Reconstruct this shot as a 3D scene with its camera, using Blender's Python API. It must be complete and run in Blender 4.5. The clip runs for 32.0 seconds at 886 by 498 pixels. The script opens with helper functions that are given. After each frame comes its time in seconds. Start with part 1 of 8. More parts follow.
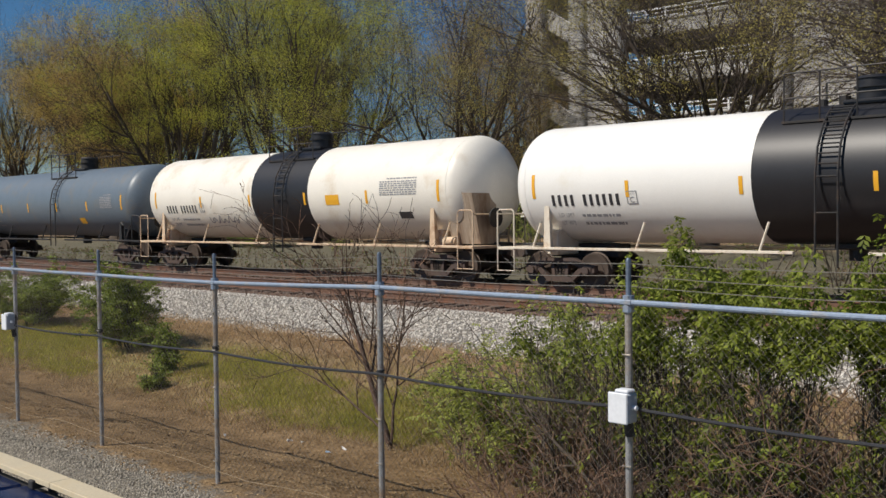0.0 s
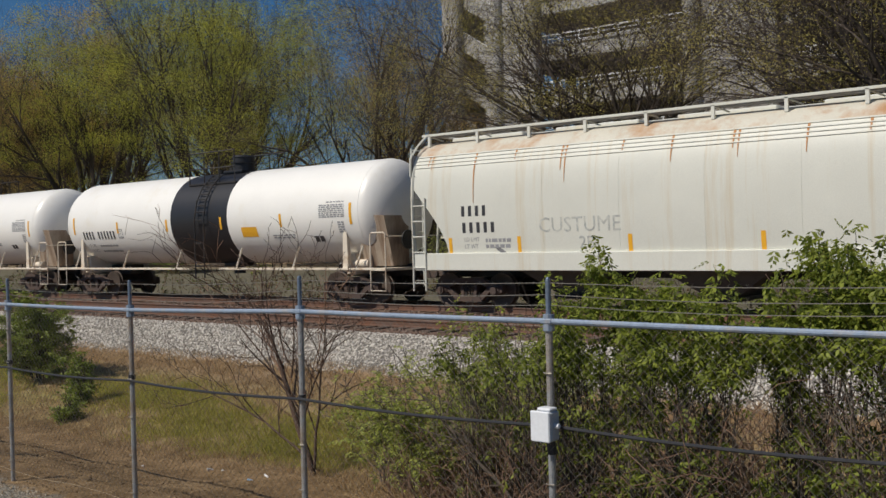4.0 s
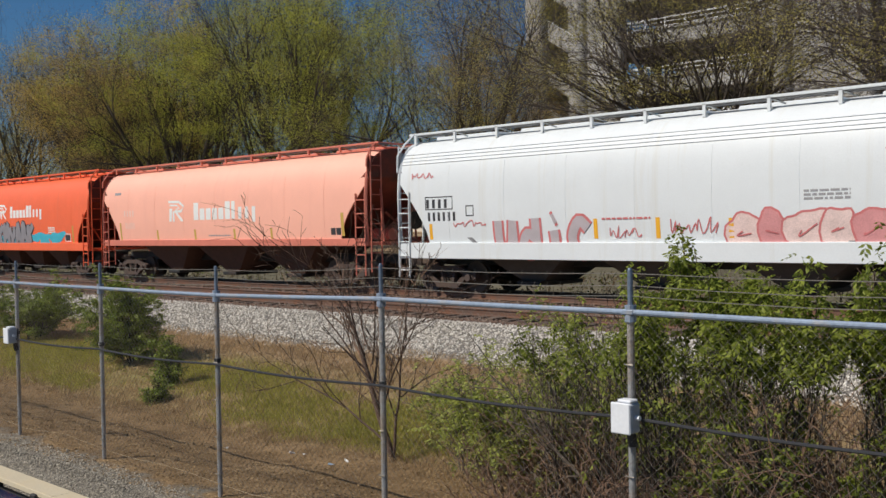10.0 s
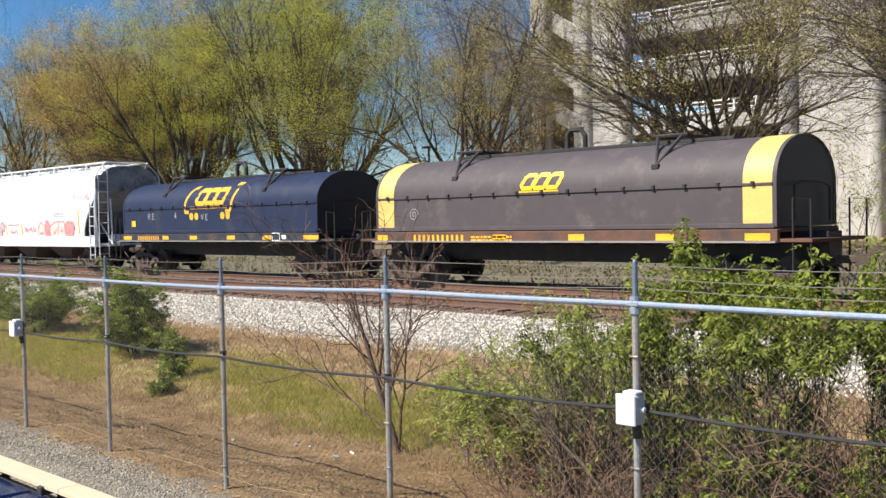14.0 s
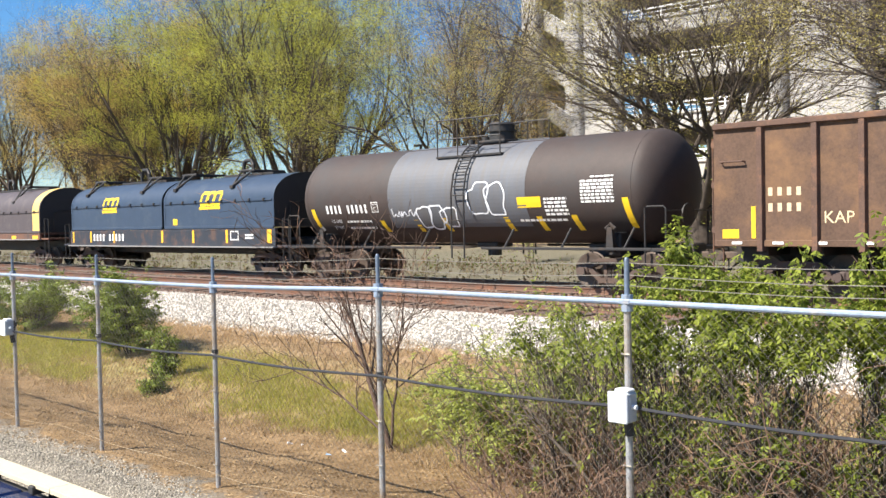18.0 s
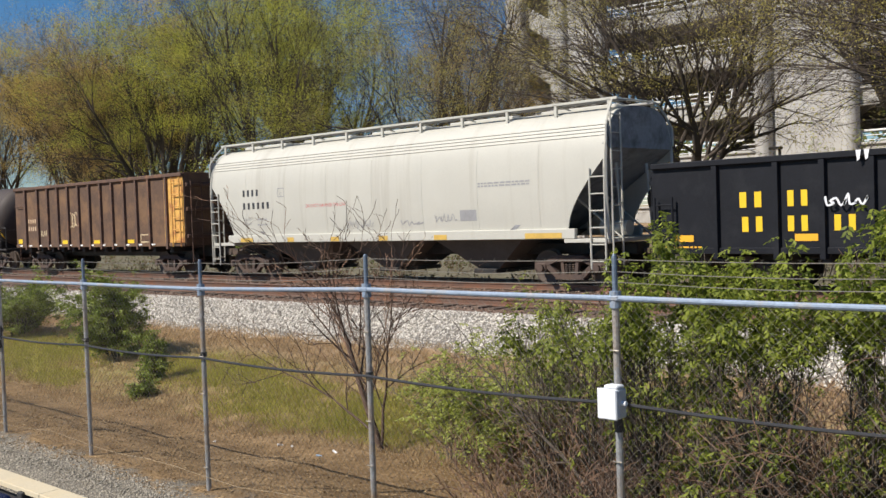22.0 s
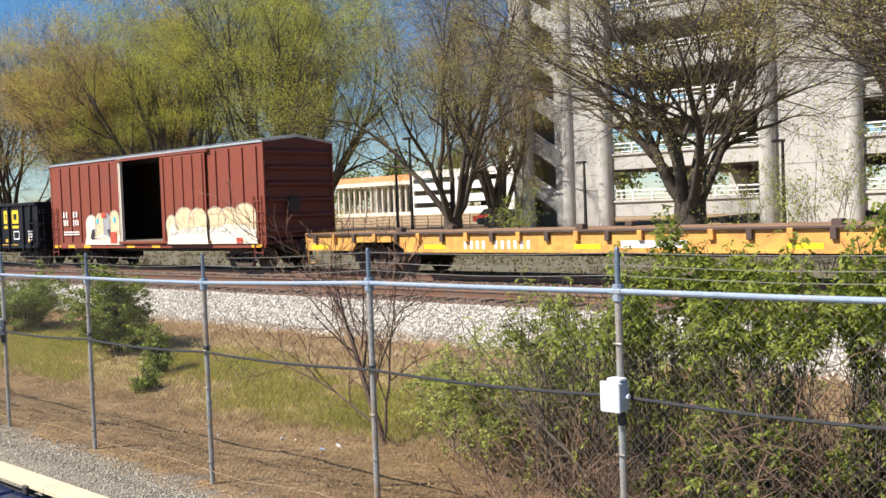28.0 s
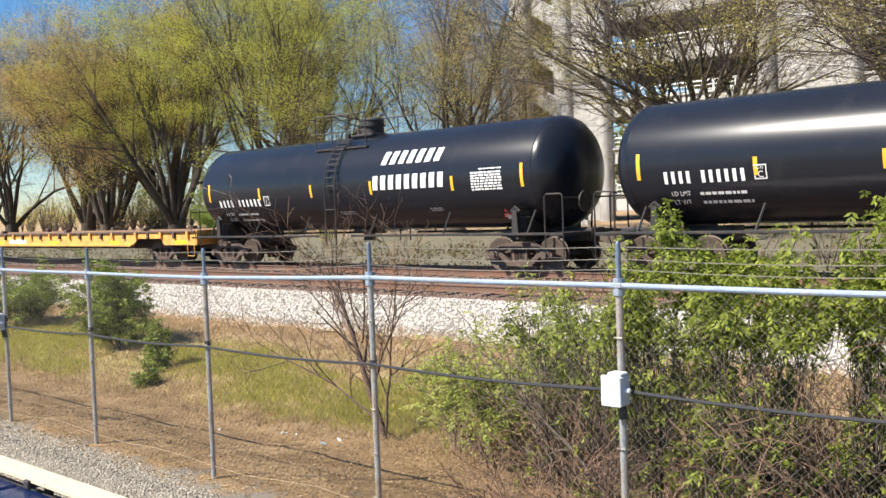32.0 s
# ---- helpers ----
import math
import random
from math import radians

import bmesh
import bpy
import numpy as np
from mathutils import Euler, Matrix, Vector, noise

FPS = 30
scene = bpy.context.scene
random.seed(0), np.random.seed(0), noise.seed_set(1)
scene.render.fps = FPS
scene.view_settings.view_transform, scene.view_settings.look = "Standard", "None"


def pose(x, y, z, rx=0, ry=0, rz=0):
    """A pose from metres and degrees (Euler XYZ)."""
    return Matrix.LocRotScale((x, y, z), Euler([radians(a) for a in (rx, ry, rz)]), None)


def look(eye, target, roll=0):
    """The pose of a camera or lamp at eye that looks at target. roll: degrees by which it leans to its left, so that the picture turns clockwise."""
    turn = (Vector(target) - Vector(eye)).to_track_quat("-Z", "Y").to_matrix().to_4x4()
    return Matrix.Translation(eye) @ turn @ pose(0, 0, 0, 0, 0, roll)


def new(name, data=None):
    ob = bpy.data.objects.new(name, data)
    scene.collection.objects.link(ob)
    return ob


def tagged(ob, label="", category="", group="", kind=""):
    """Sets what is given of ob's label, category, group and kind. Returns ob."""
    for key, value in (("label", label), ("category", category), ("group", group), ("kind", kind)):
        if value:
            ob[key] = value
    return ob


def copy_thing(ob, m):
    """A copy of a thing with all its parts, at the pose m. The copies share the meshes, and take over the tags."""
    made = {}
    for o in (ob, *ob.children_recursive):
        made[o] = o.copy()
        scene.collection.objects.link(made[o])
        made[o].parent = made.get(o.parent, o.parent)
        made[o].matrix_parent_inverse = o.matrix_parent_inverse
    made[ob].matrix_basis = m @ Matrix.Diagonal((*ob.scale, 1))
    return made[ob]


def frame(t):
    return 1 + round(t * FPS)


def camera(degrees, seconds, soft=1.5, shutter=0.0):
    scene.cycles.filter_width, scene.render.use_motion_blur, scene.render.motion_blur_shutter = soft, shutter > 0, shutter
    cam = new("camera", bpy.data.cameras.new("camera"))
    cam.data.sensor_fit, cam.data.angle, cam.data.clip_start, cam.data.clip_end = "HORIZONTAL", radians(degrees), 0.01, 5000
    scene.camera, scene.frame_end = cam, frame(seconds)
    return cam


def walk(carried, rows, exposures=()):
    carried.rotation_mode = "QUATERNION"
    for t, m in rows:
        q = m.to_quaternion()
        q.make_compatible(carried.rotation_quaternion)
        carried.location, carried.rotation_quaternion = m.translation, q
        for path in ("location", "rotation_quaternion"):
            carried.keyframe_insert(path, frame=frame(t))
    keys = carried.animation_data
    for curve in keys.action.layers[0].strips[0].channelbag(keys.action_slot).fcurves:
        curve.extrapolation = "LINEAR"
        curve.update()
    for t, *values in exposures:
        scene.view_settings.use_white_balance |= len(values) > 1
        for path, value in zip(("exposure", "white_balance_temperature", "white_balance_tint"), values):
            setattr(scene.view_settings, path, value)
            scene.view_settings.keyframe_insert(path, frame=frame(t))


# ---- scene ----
cam = camera(47.0, 32.0, soft=1.5)
EYE = (0, 0, 1.88)
# seconds, tilt, roll, yaw
TURNS = [
    (0, 88.20, 0.58, 44.33), (0.5, 88.91, 1.05, 42.02), (1, 88.75, 0.71, 40.23), (1.5, 88.49, 0.62, 39.26), (2, 88.85, 0.62, 39.42),
    (2.5, 88.99, 0.49, 38.62), (3, 89.57, 0.87, 38.74), (3.5, 89.41, 0.99, 39.19), (4, 89.35, 1.42, 39.85), (4.5, 89.19, 1.75, 41.28),
    (6.5, 89.03, 0.84, 41.32), (7, 89.19, 0.61, 41.76), (7.5, 89.59, 0.78, 42.25), (8, 89.50, 0.82, 42.72), (8.5, 89.37, 0.61, 43.34),
    (9, 89.15, 0.57, 43.77), (9.5, 89.00, 0.68, 43.89), (10, 88.82, 0.95, 44.40), (10.5, 88.79, 0.97, 44.74), (11, 88.75, 0.58, 44.73),
    (11.5, 88.19, 0.92, 44.58), (12, 88.34, 0.75, 44.30), (12.5, 88.56, 0.63, 44.37), (13, 88.61, 0.98, 44.52),
    (13.5, 88.59, 1.03, 44.59), (14, 88.38, 1.09, 44.66), (14.5, 88.23, 1.08, 44.67), (16.5, 88.23, 1.20, 44.49),
    (17, 88.34, 1.26, 44.49), (17.5, 88.36, 1.23, 44.40), (18, 88.27, 1.17, 44.21), (18.5, 88.21, 1.18, 44.16),
    (19, 87.96, 1.23, 44.04), (19.5, 87.77, 1.28, 43.91), (20, 87.91, 1.31, 43.74), (20.5, 88.08, 1.56, 43.55),
    (21, 88.27, 1.84, 43.51), (21.5, 88.30, 1.85, 43.38), (22, 88.20, 1.94, 43.50), (22.5, 88.27, 1.63, 43.32),
    (23, 88.42, 1.59, 43.26), (23.5, 88.46, 1.66, 43.33), (24, 88.50, 1.70, 43.42), (24.5, 88.29, 1.70, 43.50),
    (25, 88.26, 1.65, 43.44), (25.5, 88.29, 1.76, 43.50), (27.5, 87.78, 2.01, 43.52), (28, 87.84, 2.08, 43.64),
    (28.5, 87.80, 2.06, 43.63), (29, 87.91, 2.12, 43.76), (29.5, 87.95, 2.22, 43.78), (30, 87.82, 2.05, 43.65),
    (30.5, 87.72, 2.41, 43.60), (31, 87.56, 2.39, 43.58), (31.5, 87.54, 2.29, 43.66), (32, 87.53, 2.15, 43.68),
]
# the clip's camera brightens its picture in the second third
STOPS = [(0, -0.09), (1, -0.04), (3, -0.09), (4, -0.36), (6, -0.31), (8, -0.17), (10, -0.19), (11, -0.27), (12, 0.09), (13, 0.47), (14, 0.81), (16, 1.11), (17, 1.19), (18, 1.26), (19, 1.13), (20, 0.89), (22, 0.41), (23, 0.51), (24, 0.66), (25, 0.95), (28, 0.89), (30, 0.91), (31, 0.98), (32, 1.16)]
walk(cam, [(t, pose(*EYE, rx, ry, rz)) for t, rx, ry, rz in TURNS], exposures=STOPS)

# metres that the train has rolled at each full second, from where it stands at 13 s
ROLLED = [
    -117.73, -108.33, -99.08, -89.94, -80.88, -71.87, -62.89, -53.91, -44.94, -35.96, -26.97, -17.98,
    -8.98, 0.01, 9.01, 17.99, 26.96, 35.92, 44.86, 53.77, 62.66, 71.52, 80.36, 89.17, 97.96, 106.73, 115.48,
    124.21, 132.92, 141.61, 150.27, 158.90, 167.49,
]

# ---- light ----
SUN_FROM = Vector((-0.34, -0.66, 0.78)).normalized()
sky_world = bpy.data.worlds.new("sky")
scene.world = sky_world
sky_world.use_nodes = True
_nt = sky_world.node_tree
_sky = _nt.nodes.new("ShaderNodeTexSky")
_sky.sky_type = "NISHITA"
_sky.sun_disc = False
_sky.sun_elevation = math.asin(SUN_FROM.z)
_sky.sun_rotation = math.atan2(SUN_FROM.x, SUN_FROM.y)
_sky.altitude = 300
_sky.air_density = 1.0
_sky.dust_density = 0.05
_sky.ozone_density = 6.0
_nt.nodes["Background"].inputs["Strength"].default_value = 0.066
_hue = _nt.nodes.new("ShaderNodeHueSaturation")
_hue.inputs["Saturation"].default_value = 1.2
_nt.links.new(_sky.outputs["Color"], _hue.inputs["Color"])
_nt.links.new(_hue.outputs["Color"], _nt.nodes["Background"].inputs["Color"])
sun_data = bpy.data.lights.new("sun", "SUN")
sun_data.energy = 5.0
sun_data.angle = radians(0.53)
sun_data.color = (1.0, 0.93, 0.83)
sun = new("sun", sun_data)
sun.matrix_world = look((SUN_FROM * 100), (0, 0, 0))

# ---- materials ----
MATS = {}


def mat(name, color, rough=0.6, metal=0.0, vary=0.15, scale=3.0, grain=40.0, bump=0.15, dirt=None, dirt_amount=0.3, dirt_scale=1.2,
        per_object=0.0, streak=False, transmission=0.0, spec=0.5):
    """A painted, rusted or natural surface: base colour broken up at two scales, stains of a second colour, fine relief."""
    if name in MATS:
        return MATS[name]
    m = bpy.data.materials.new(name)
    m.use_nodes = True
    nt = m.node_tree
    bsdf = nt.nodes["Principled BSDF"]
    link = nt.links.new
    tc = nt.nodes.new("ShaderNodeTexCoord")
    mapping = nt.nodes.new("ShaderNodeMapping")
    link(tc.outputs["Object"], mapping.inputs["Vector"])
    n1 = nt.nodes.new("ShaderNodeTexNoise")
    n1.inputs["Scale"].default_value = scale
    n1.inputs["Detail"].default_value = 6
    n1.inputs["Roughness"].default_value = 0.65
    n2 = nt.nodes.new("ShaderNodeTexNoise")
    n2.inputs["Scale"].default_value = grain
    n2.inputs["Detail"].default_value = 4
    link(mapping.outputs["Vector"], n1.inputs["Vector"])
    link(mapping.outputs["Vector"], n2.inputs["Vector"])
    hue = nt.nodes.new("ShaderNodeHueSaturation")
    hue.inputs["Color"].default_value = (*color, 1)
    add = nt.nodes.new("ShaderNodeMath")
    add.operation = "ADD"
    link(n1.outputs["Fac"], add.inputs[0])
    link(n2.outputs["Fac"], add.inputs[1])
    rng = nt.nodes.new("ShaderNodeMapRange")
    rng.inputs["From Min"].default_value = 0.6
    rng.inputs["From Max"].default_value = 1.4
    rng.inputs["To Min"].default_value = 1 - vary
    rng.inputs["To Max"].default_value = 1 + vary
    link(add.outputs[0], rng.inputs["Value"])
    value = rng.outputs["Result"]
    if per_object:
        info = nt.nodes.new("ShaderNodeObjectInfo")
        r2 = nt.nodes.new("ShaderNodeMapRange")
        r2.inputs["To Min"].default_value = 1 - per_object
        r2.inputs["To Max"].default_value = 1 + per_object
        link(info.outputs["Random"], r2.inputs["Value"])
        mul = nt.nodes.new("ShaderNodeMath")
        mul.operation = "MULTIPLY"
        link(value, mul.inputs[0])
        link(r2.outputs["Result"], mul.inputs[1])
        value = mul.outputs[0]
    link(value, hue.inputs["Value"])
    out = hue.outputs["Color"]
    if dirt is not None:
        mp2 = nt.nodes.new("ShaderNodeMapping")
        mp2.inputs["Scale"].default_value = (6, 1, 0.25) if streak else (1, 1, 1)
        link(tc.outputs["Object"], mp2.inputs["Vector"])
        n3 = nt.nodes.new("ShaderNodeTexNoise")
        n3.inputs["Scale"].default_value = dirt_scale
        n3.inputs["Detail"].default_value = 8
        n3.inputs["Roughness"].default_value = 0.7
        link(mp2.outputs["Vector"], n3.inputs["Vector"])
        ramp = nt.nodes.new("ShaderNodeMapRange")
        ramp.inputs["From Min"].default_value = 0.62 - 0.3 * dirt_amount
        ramp.inputs["From Max"].default_value = 0.78 - 0.2 * dirt_amount
        link(n3.outputs["Fac"], ramp.inputs["Value"])
        mix = nt.nodes.new("ShaderNodeMix")
        mix.data_type = "RGBA"
        link(ramp.outputs["Result"], mix.inputs["Factor"])
        link(out, mix.inputs["A"])
        mix.inputs["B"].default_value = (*dirt, 1)
        out = mix.outputs["Result"]
    link(out, bsdf.inputs["Base Color"])
    bsdf.inputs["Roughness"].default_value = rough
    bsdf.inputs["Metallic"].default_value = metal
    bsdf.inputs["Specular IOR Level"].default_value = spec
    if transmission:
        bsdf.inputs["Transmission Weight"].default_value = transmission
    if bump:
        b = nt.nodes.new("ShaderNodeBump")
        b.inputs["Strength"].default_value = bump
        b.inputs["Distance"].default_value = 0.02
        link(n2.outputs["Fac"], b.inputs["Height"])
        link(b.outputs["Normal"], bsdf.inputs["Normal"])
    MATS[name] = m
    return m


# ---- building blocks ----
def mesh_of(name, verts, faces, material=None, smooth=False):
    me = bpy.data.meshes.new(name)
    me.from_pydata([tuple(v) for v in verts], [], faces)
    if material:
        me.materials.append(material)
    if smooth:
        me.polygons.foreach_set("use_smooth", [True] * len(me.polygons))
    return me


class Solid:
    """Collects boxes, tubes, lofts and panels into one mesh."""

    def __init__(self):
        self.v, self.f = [], []

    def add(self, verts, faces):
        o = len(self.v)
        self.v += [tuple(v) for v in verts]
        self.f += [tuple(i + o for i in f) for f in faces]
        return self

    def box(self, x0, x1, y0, y1, z0, z1, bevel=0.0):
        b = min(bevel, (x1 - x0) * 0.45, (y1 - y0) * 0.45, (z1 - z0) * 0.45)
        if b <= 0:
            v = [(x, y, z) for z in (z0, z1) for x, y in ((x0, y0), (x1, y0), (x1, y1), (x0, y1))]
            return self.add(v, [(3, 2, 1, 0), (4, 5, 6, 7), (0, 1, 5, 4), (1, 2, 6, 5), (2, 3, 7, 6), (3, 0, 4, 7)])
        ring = [(x0 + b, y0), (x1 - b, y0), (x1, y0 + b), (x1, y1 - b), (x1 - b, y1), (x0 + b, y1), (x0, y1 - b), (x0, y0 + b)]
        cx, cy = (x0 + x1) / 2, (y0 + y1) / 2
        inner = [(x + (b if x < cx else -b), y + (b if y < cy else -b)) for x, y in ((x0, y0), (x1, y0), (x1, y1), (x0, y1))]
        inner8 = [(x0 + b, y0 + b), (x1 - b, y0 + b), (x1 - b, y0 + b), (x1 - b, y1 - b), (x1 - b, y1 - b), (x0 + b, y1 - b), (x0 + b, y1 - b), (x0 + b, y0 + b)]
        v = [(x, y, z0) for x, y in inner] + [(x, y, z0 + b) for x, y in ring] + [(x, y, z1 - b) for x, y in ring] + [(x, y, z1) for x, y in inner]
        f = [(3, 2, 1, 0), (20, 21, 22, 23)]
        im = (0, 1, 1, 2, 2, 3, 3, 0)
        for i in range(8):
            j = (i + 1) % 8
            f.append((4 + i, 4 + j, 12 + j, 12 + i))
            if im[i] == im[j]:
                f.append((im[i], 4 + j, 4 + i))
                f.append((12 + i, 12 + j, 20 + im[i]))
            else:
                f.append((im[i], im[j], 4 + j, 4 + i))
                f.append((12 + i, 12 + j, 20 + im[j], 20 + im[i]))
        return self.add(v, f)

    def tube(self, pts, r, n=8, r1=None, caps=True):
        """A round bar along points; r to r1."""
        pts = [Vector(p) for p in pts]
        m = len(pts)
        o = len(self.v)
        side = None
        for i, p in enumerate(pts):
            d = (pts[min(i + 1, m - 1)] - pts[max(i - 1, 0)]).normalized()
            if side is None:
                side = d.orthogonal().normalized()
            else:
                side = (side - d * side.dot(d))
                side = side.normalized() if side.length > 1e-6 else d.orthogonal().normalized()
            up = d.cross(side)
            rr = r if r1 is None else r + (r1 - r) * i / (m - 1)
            for k in range(n):
                a = 2 * math.pi * k / n
                self.v.append(tuple(p + side * (math.cos(a) * rr) + up * (math.sin(a) * rr)))
        for i in range(m - 1):
            for k in range(n):
                k2 = (k + 1) % n
                self.f.append((o + i * n + k, o + i * n + k2, o + (i + 1) * n + k2, o + (i + 1) * n + k))
        if caps:
            self.f.append(tuple(o + k for k in reversed(range(n))))
            self.f.append(tuple(o + (m - 1) * n + k for k in range(n)))
        return self

    def rings(self, rings, closed=True, caps=True):
        """A skin over a row of equal rings of points."""
        o, n, m = len(self.v), len(rings[0]), len(rings)
        for ring in rings:
            self.v += [tuple(p) for p in ring]
        for i in range(m - 1):
            for k in range(n if closed else n - 1):
                k2 = (k + 1) % n
                self.f.append((o + i * n + k, o + i * n + k2, o + (i + 1) * n + k2, o + (i + 1) * n + k))
        if caps:
            self.f.append(tuple(o + k for k in reversed(range(n))))
            self.f.append(tuple(o + (m - 1) * n + k for k in range(n)))
        return self

    def prism(self, outline, y0, y1):
        """An outline in x, z drawn out from y0 to y1."""
        return self.rings([[(x, y0, z) for x, z in outline], [(x, y1, z) for x, z in outline]])

    def prism_x(self, outline, x0, x1):
        """An outline in y, z drawn out from x0 to x1."""
        return self.rings([[(x0, y, z) for y, z in outline], [(x1, y, z) for y, z in outline]])

    def mesh(self, name, material, smooth=False):
        me = mesh_of(name, self.v, self.f, material, False)
        bm = bmesh.new()
        bm.from_mesh(me)
        bmesh.ops.recalc_face_normals(bm, faces=bm.faces)
        bm.to_mesh(me)
        bm.free()
        if smooth:
            me.polygons.foreach_set("use_smooth", [True] * len(me.polygons))
            me.set_sharp_from_angle(angle=radians(35))
        return me


def part(name, solid, material, parent, label="", smooth=False, at=None):
    ob = new(name, solid.mesh(name, material, smooth) if isinstance(solid, Solid) else solid)
    ob.parent = parent
    if at is not None:
        ob.matrix_basis = at
    if label:
        tagged(ob, label)
    return ob


def thing(name, label, category, group="", kind="", at=None):
    ob = tagged(new(name), label, category, group, kind)
    if at is not None:
        ob.matrix_basis = at
    return ob


def solo(name, solid, material, label, category, group="", kind="", smooth=False, at=None):
    ob = tagged(new(name, solid.mesh(name, material, smooth) if isinstance(solid, Solid) else solid), label, category, group, kind)
    if at is not None:
        ob.matrix_basis = at
    return ob

# ---- ground and track ----
TRACK = 22.3      # middle line of the track on which the train rolls
SECOND = 18.2     # middle line of the empty track
FENCE = 6.1


def ground_z(x, y):
    """Height of the ground: the near yard, the ditch behind the fence, the bank, the track bed, the field behind."""
    pts = [(-400, -1.6), (1.5, -1.6), (3.0, -1.35), (5.6, -0.97), (6.6, -0.97), (8.2, -1.3), (9.6, -1.36), (12.7, -0.86), (14.7, -0.88), (15.9, -0.2), (25.0, -0.18), (26.6, -0.6),
           (30, -0.3), (40, 0.35), (70, 0.5), (140, 2.0), (300, 4.0), (3000, 10.0)]
    for (y0, z0), (y1, z1) in zip(pts, pts[1:]):
        if y <= y1:
            u = (y - y0) / (y1 - y0)
            z = z0 + (z1 - z0) * u
            break
    rough = 0.10 if 6.5 < y < 13.9 else 0.03 if y < 16 else 0.0 if y < 26 else 0.15
    fade = 1.0
    return z + rough * (noise.noise((x * 0.45, y * 0.5, 0)) + 0.5 * noise.noise((x * 1.7, y * 1.7, 3))) * fade


def build_ground():
    xs = [-2500, -900, -400, -200, -120] + [-90 + 0.35 * i for i in range(int(108 / 0.35))] + [20, 30, 60, 150, 400, 1200, 2500]
    ys = [-600, -100, -30, -8, -2] + [0 + 0.3 * i for i in range(94)] + [28.5, 30, 32, 35, 38, 42, 48, 55, 65, 80, 100, 130, 170, 230, 320, 600, 1500, 3000]
    verts = [(x, y, ground_z(x, y)) for y in ys for x in xs]
    n = len(xs)
    faces = [(j * n + i, j * n + i + 1, (j + 1) * n + i + 1, (j + 1) * n + i) for j in range(len(ys) - 1) for i in range(n - 1)]
    me = mesh_of("ground", verts, faces, ground_material(), smooth=True)
    tagged(new("ground", me), "earth bank with dry straw, green grass and bare brown soil", "ground", kind="structure")


def ground_material():
    m = bpy.data.materials.new("soil_grass")
    m.use_nodes = True
    nt = m.node_tree
    link = nt.links.new
    bsdf = nt.nodes["Principled BSDF"]
    tc = nt.nodes.new("ShaderNodeTexCoord")
    sep = nt.nodes.new("ShaderNodeSeparateXYZ")
    link(tc.outputs["Object"], sep.inputs["Vector"])

    def noise_at(scale, detail=6, rough=0.65):
        t = nt.nodes.new("ShaderNodeTexNoise")
        t.inputs["Scale"].default_value = scale
        t.inputs["Detail"].default_value = detail
        t.inputs["Roughness"].default_value = rough
        link(tc.outputs["Object"], t.inputs["Vector"])
        return t.outputs["Fac"]

    big, mid, fine = noise_at(0.35), noise_at(2.2), noise_at(28)

    def ramp(src, stops):
        r = nt.nodes.new("ShaderNodeValToRGB")
        e = r.color_ramp.elements
        e[0].position, e[0].color = stops[0][0], (*stops[0][1], 1)
        e[1].position, e[1].color = stops[-1][0], (*stops[-1][1], 1)
        for p, c in stops[1:-1]:
            k = e.new(p)
            k.color = (*c, 1)
        link(src, r.inputs["Fac"])
        return r.outputs["Color"]

    def mix(fac, a, b):
        x = nt.nodes.new("ShaderNodeMix")
        x.data_type = "RGBA"
        link(fac, x.inputs["Factor"])
        link(a, x.inputs["A"])
        link(b, x.inputs["B"])
        return x.outputs["Result"]

    def math_(op, a, b):
        x = nt.nodes.new("ShaderNodeMath")
        x.operation = op
        for i, s in enumerate((a, b)):
            if isinstance(s, (int, float)):
                x.inputs[i].default_value = s
            else:
                link(s, x.inputs[i])
        return x.outputs[0]

    def smooth(src, lo, hi):
        r = nt.nodes.new("ShaderNodeMapRange")
        r.interpolation_type = "SMOOTHSTEP"
        r.inputs["From Min"].default_value, r.inputs["From Max"].default_value = lo, hi
        link(src, r.inputs["Value"])
        return r.outputs["Result"]

    # the edges between kinds of ground wander with the noise
    y = math_("ADD", sep.outputs["Y"], math_("MULTIPLY", math_("SUBTRACT", mid, 0.5), 2.2))
    patchy = math_("ADD", math_("MULTIPLY", fine, 0.45), math_("MULTIPLY", noise_at(1.1, 8, 0.75), 0.55))
    soil = ramp(patchy, [(0.36, (0.07, 0.043, 0.02)), (0.5, (0.22, 0.142, 0.07)), (0.64, (0.38, 0.265, 0.145))])
    straw = ramp(patchy, [(0.34, (0.17, 0.108, 0.058)), (0.5, (0.35, 0.24, 0.14)), (0.68, (0.50, 0.37, 0.225))])
    green = ramp(fine, [(0.25, (0.11, 0.105, 0.025)), (0.5, (0.22, 0.205, 0.055)), (0.8, (0.33, 0.30, 0.10))])
    gravel = ramp(noise_at(60, 3, 0.8), [(0.3, (0.11, 0.10, 0.08)), (0.55, (0.22, 0.20, 0.165)), (0.75, (0.35, 0.32, 0.27))])
    bed = ramp(noise_at(45, 3, 0.8), [(0.3, (0.08, 0.05, 0.037)), (0.55, (0.18, 0.115, 0.085)), (0.75, (0.28, 0.2, 0.155))])
    shoulder = ramp(noise_at(60, 3, 0.8), [(0.3, (0.10, 0.09, 0.08)), (0.55, (0.22, 0.205, 0.185)), (0.75, (0.36, 0.34, 0.31))])
    # weedy ground behind the train, also darkened for the train's shade
    weeds = ramp(fine, [(0.25, (0.06, 0.055, 0.035)), (0.5, (0.14, 0.128, 0.09)), (0.8, (0.25, 0.23, 0.18))])
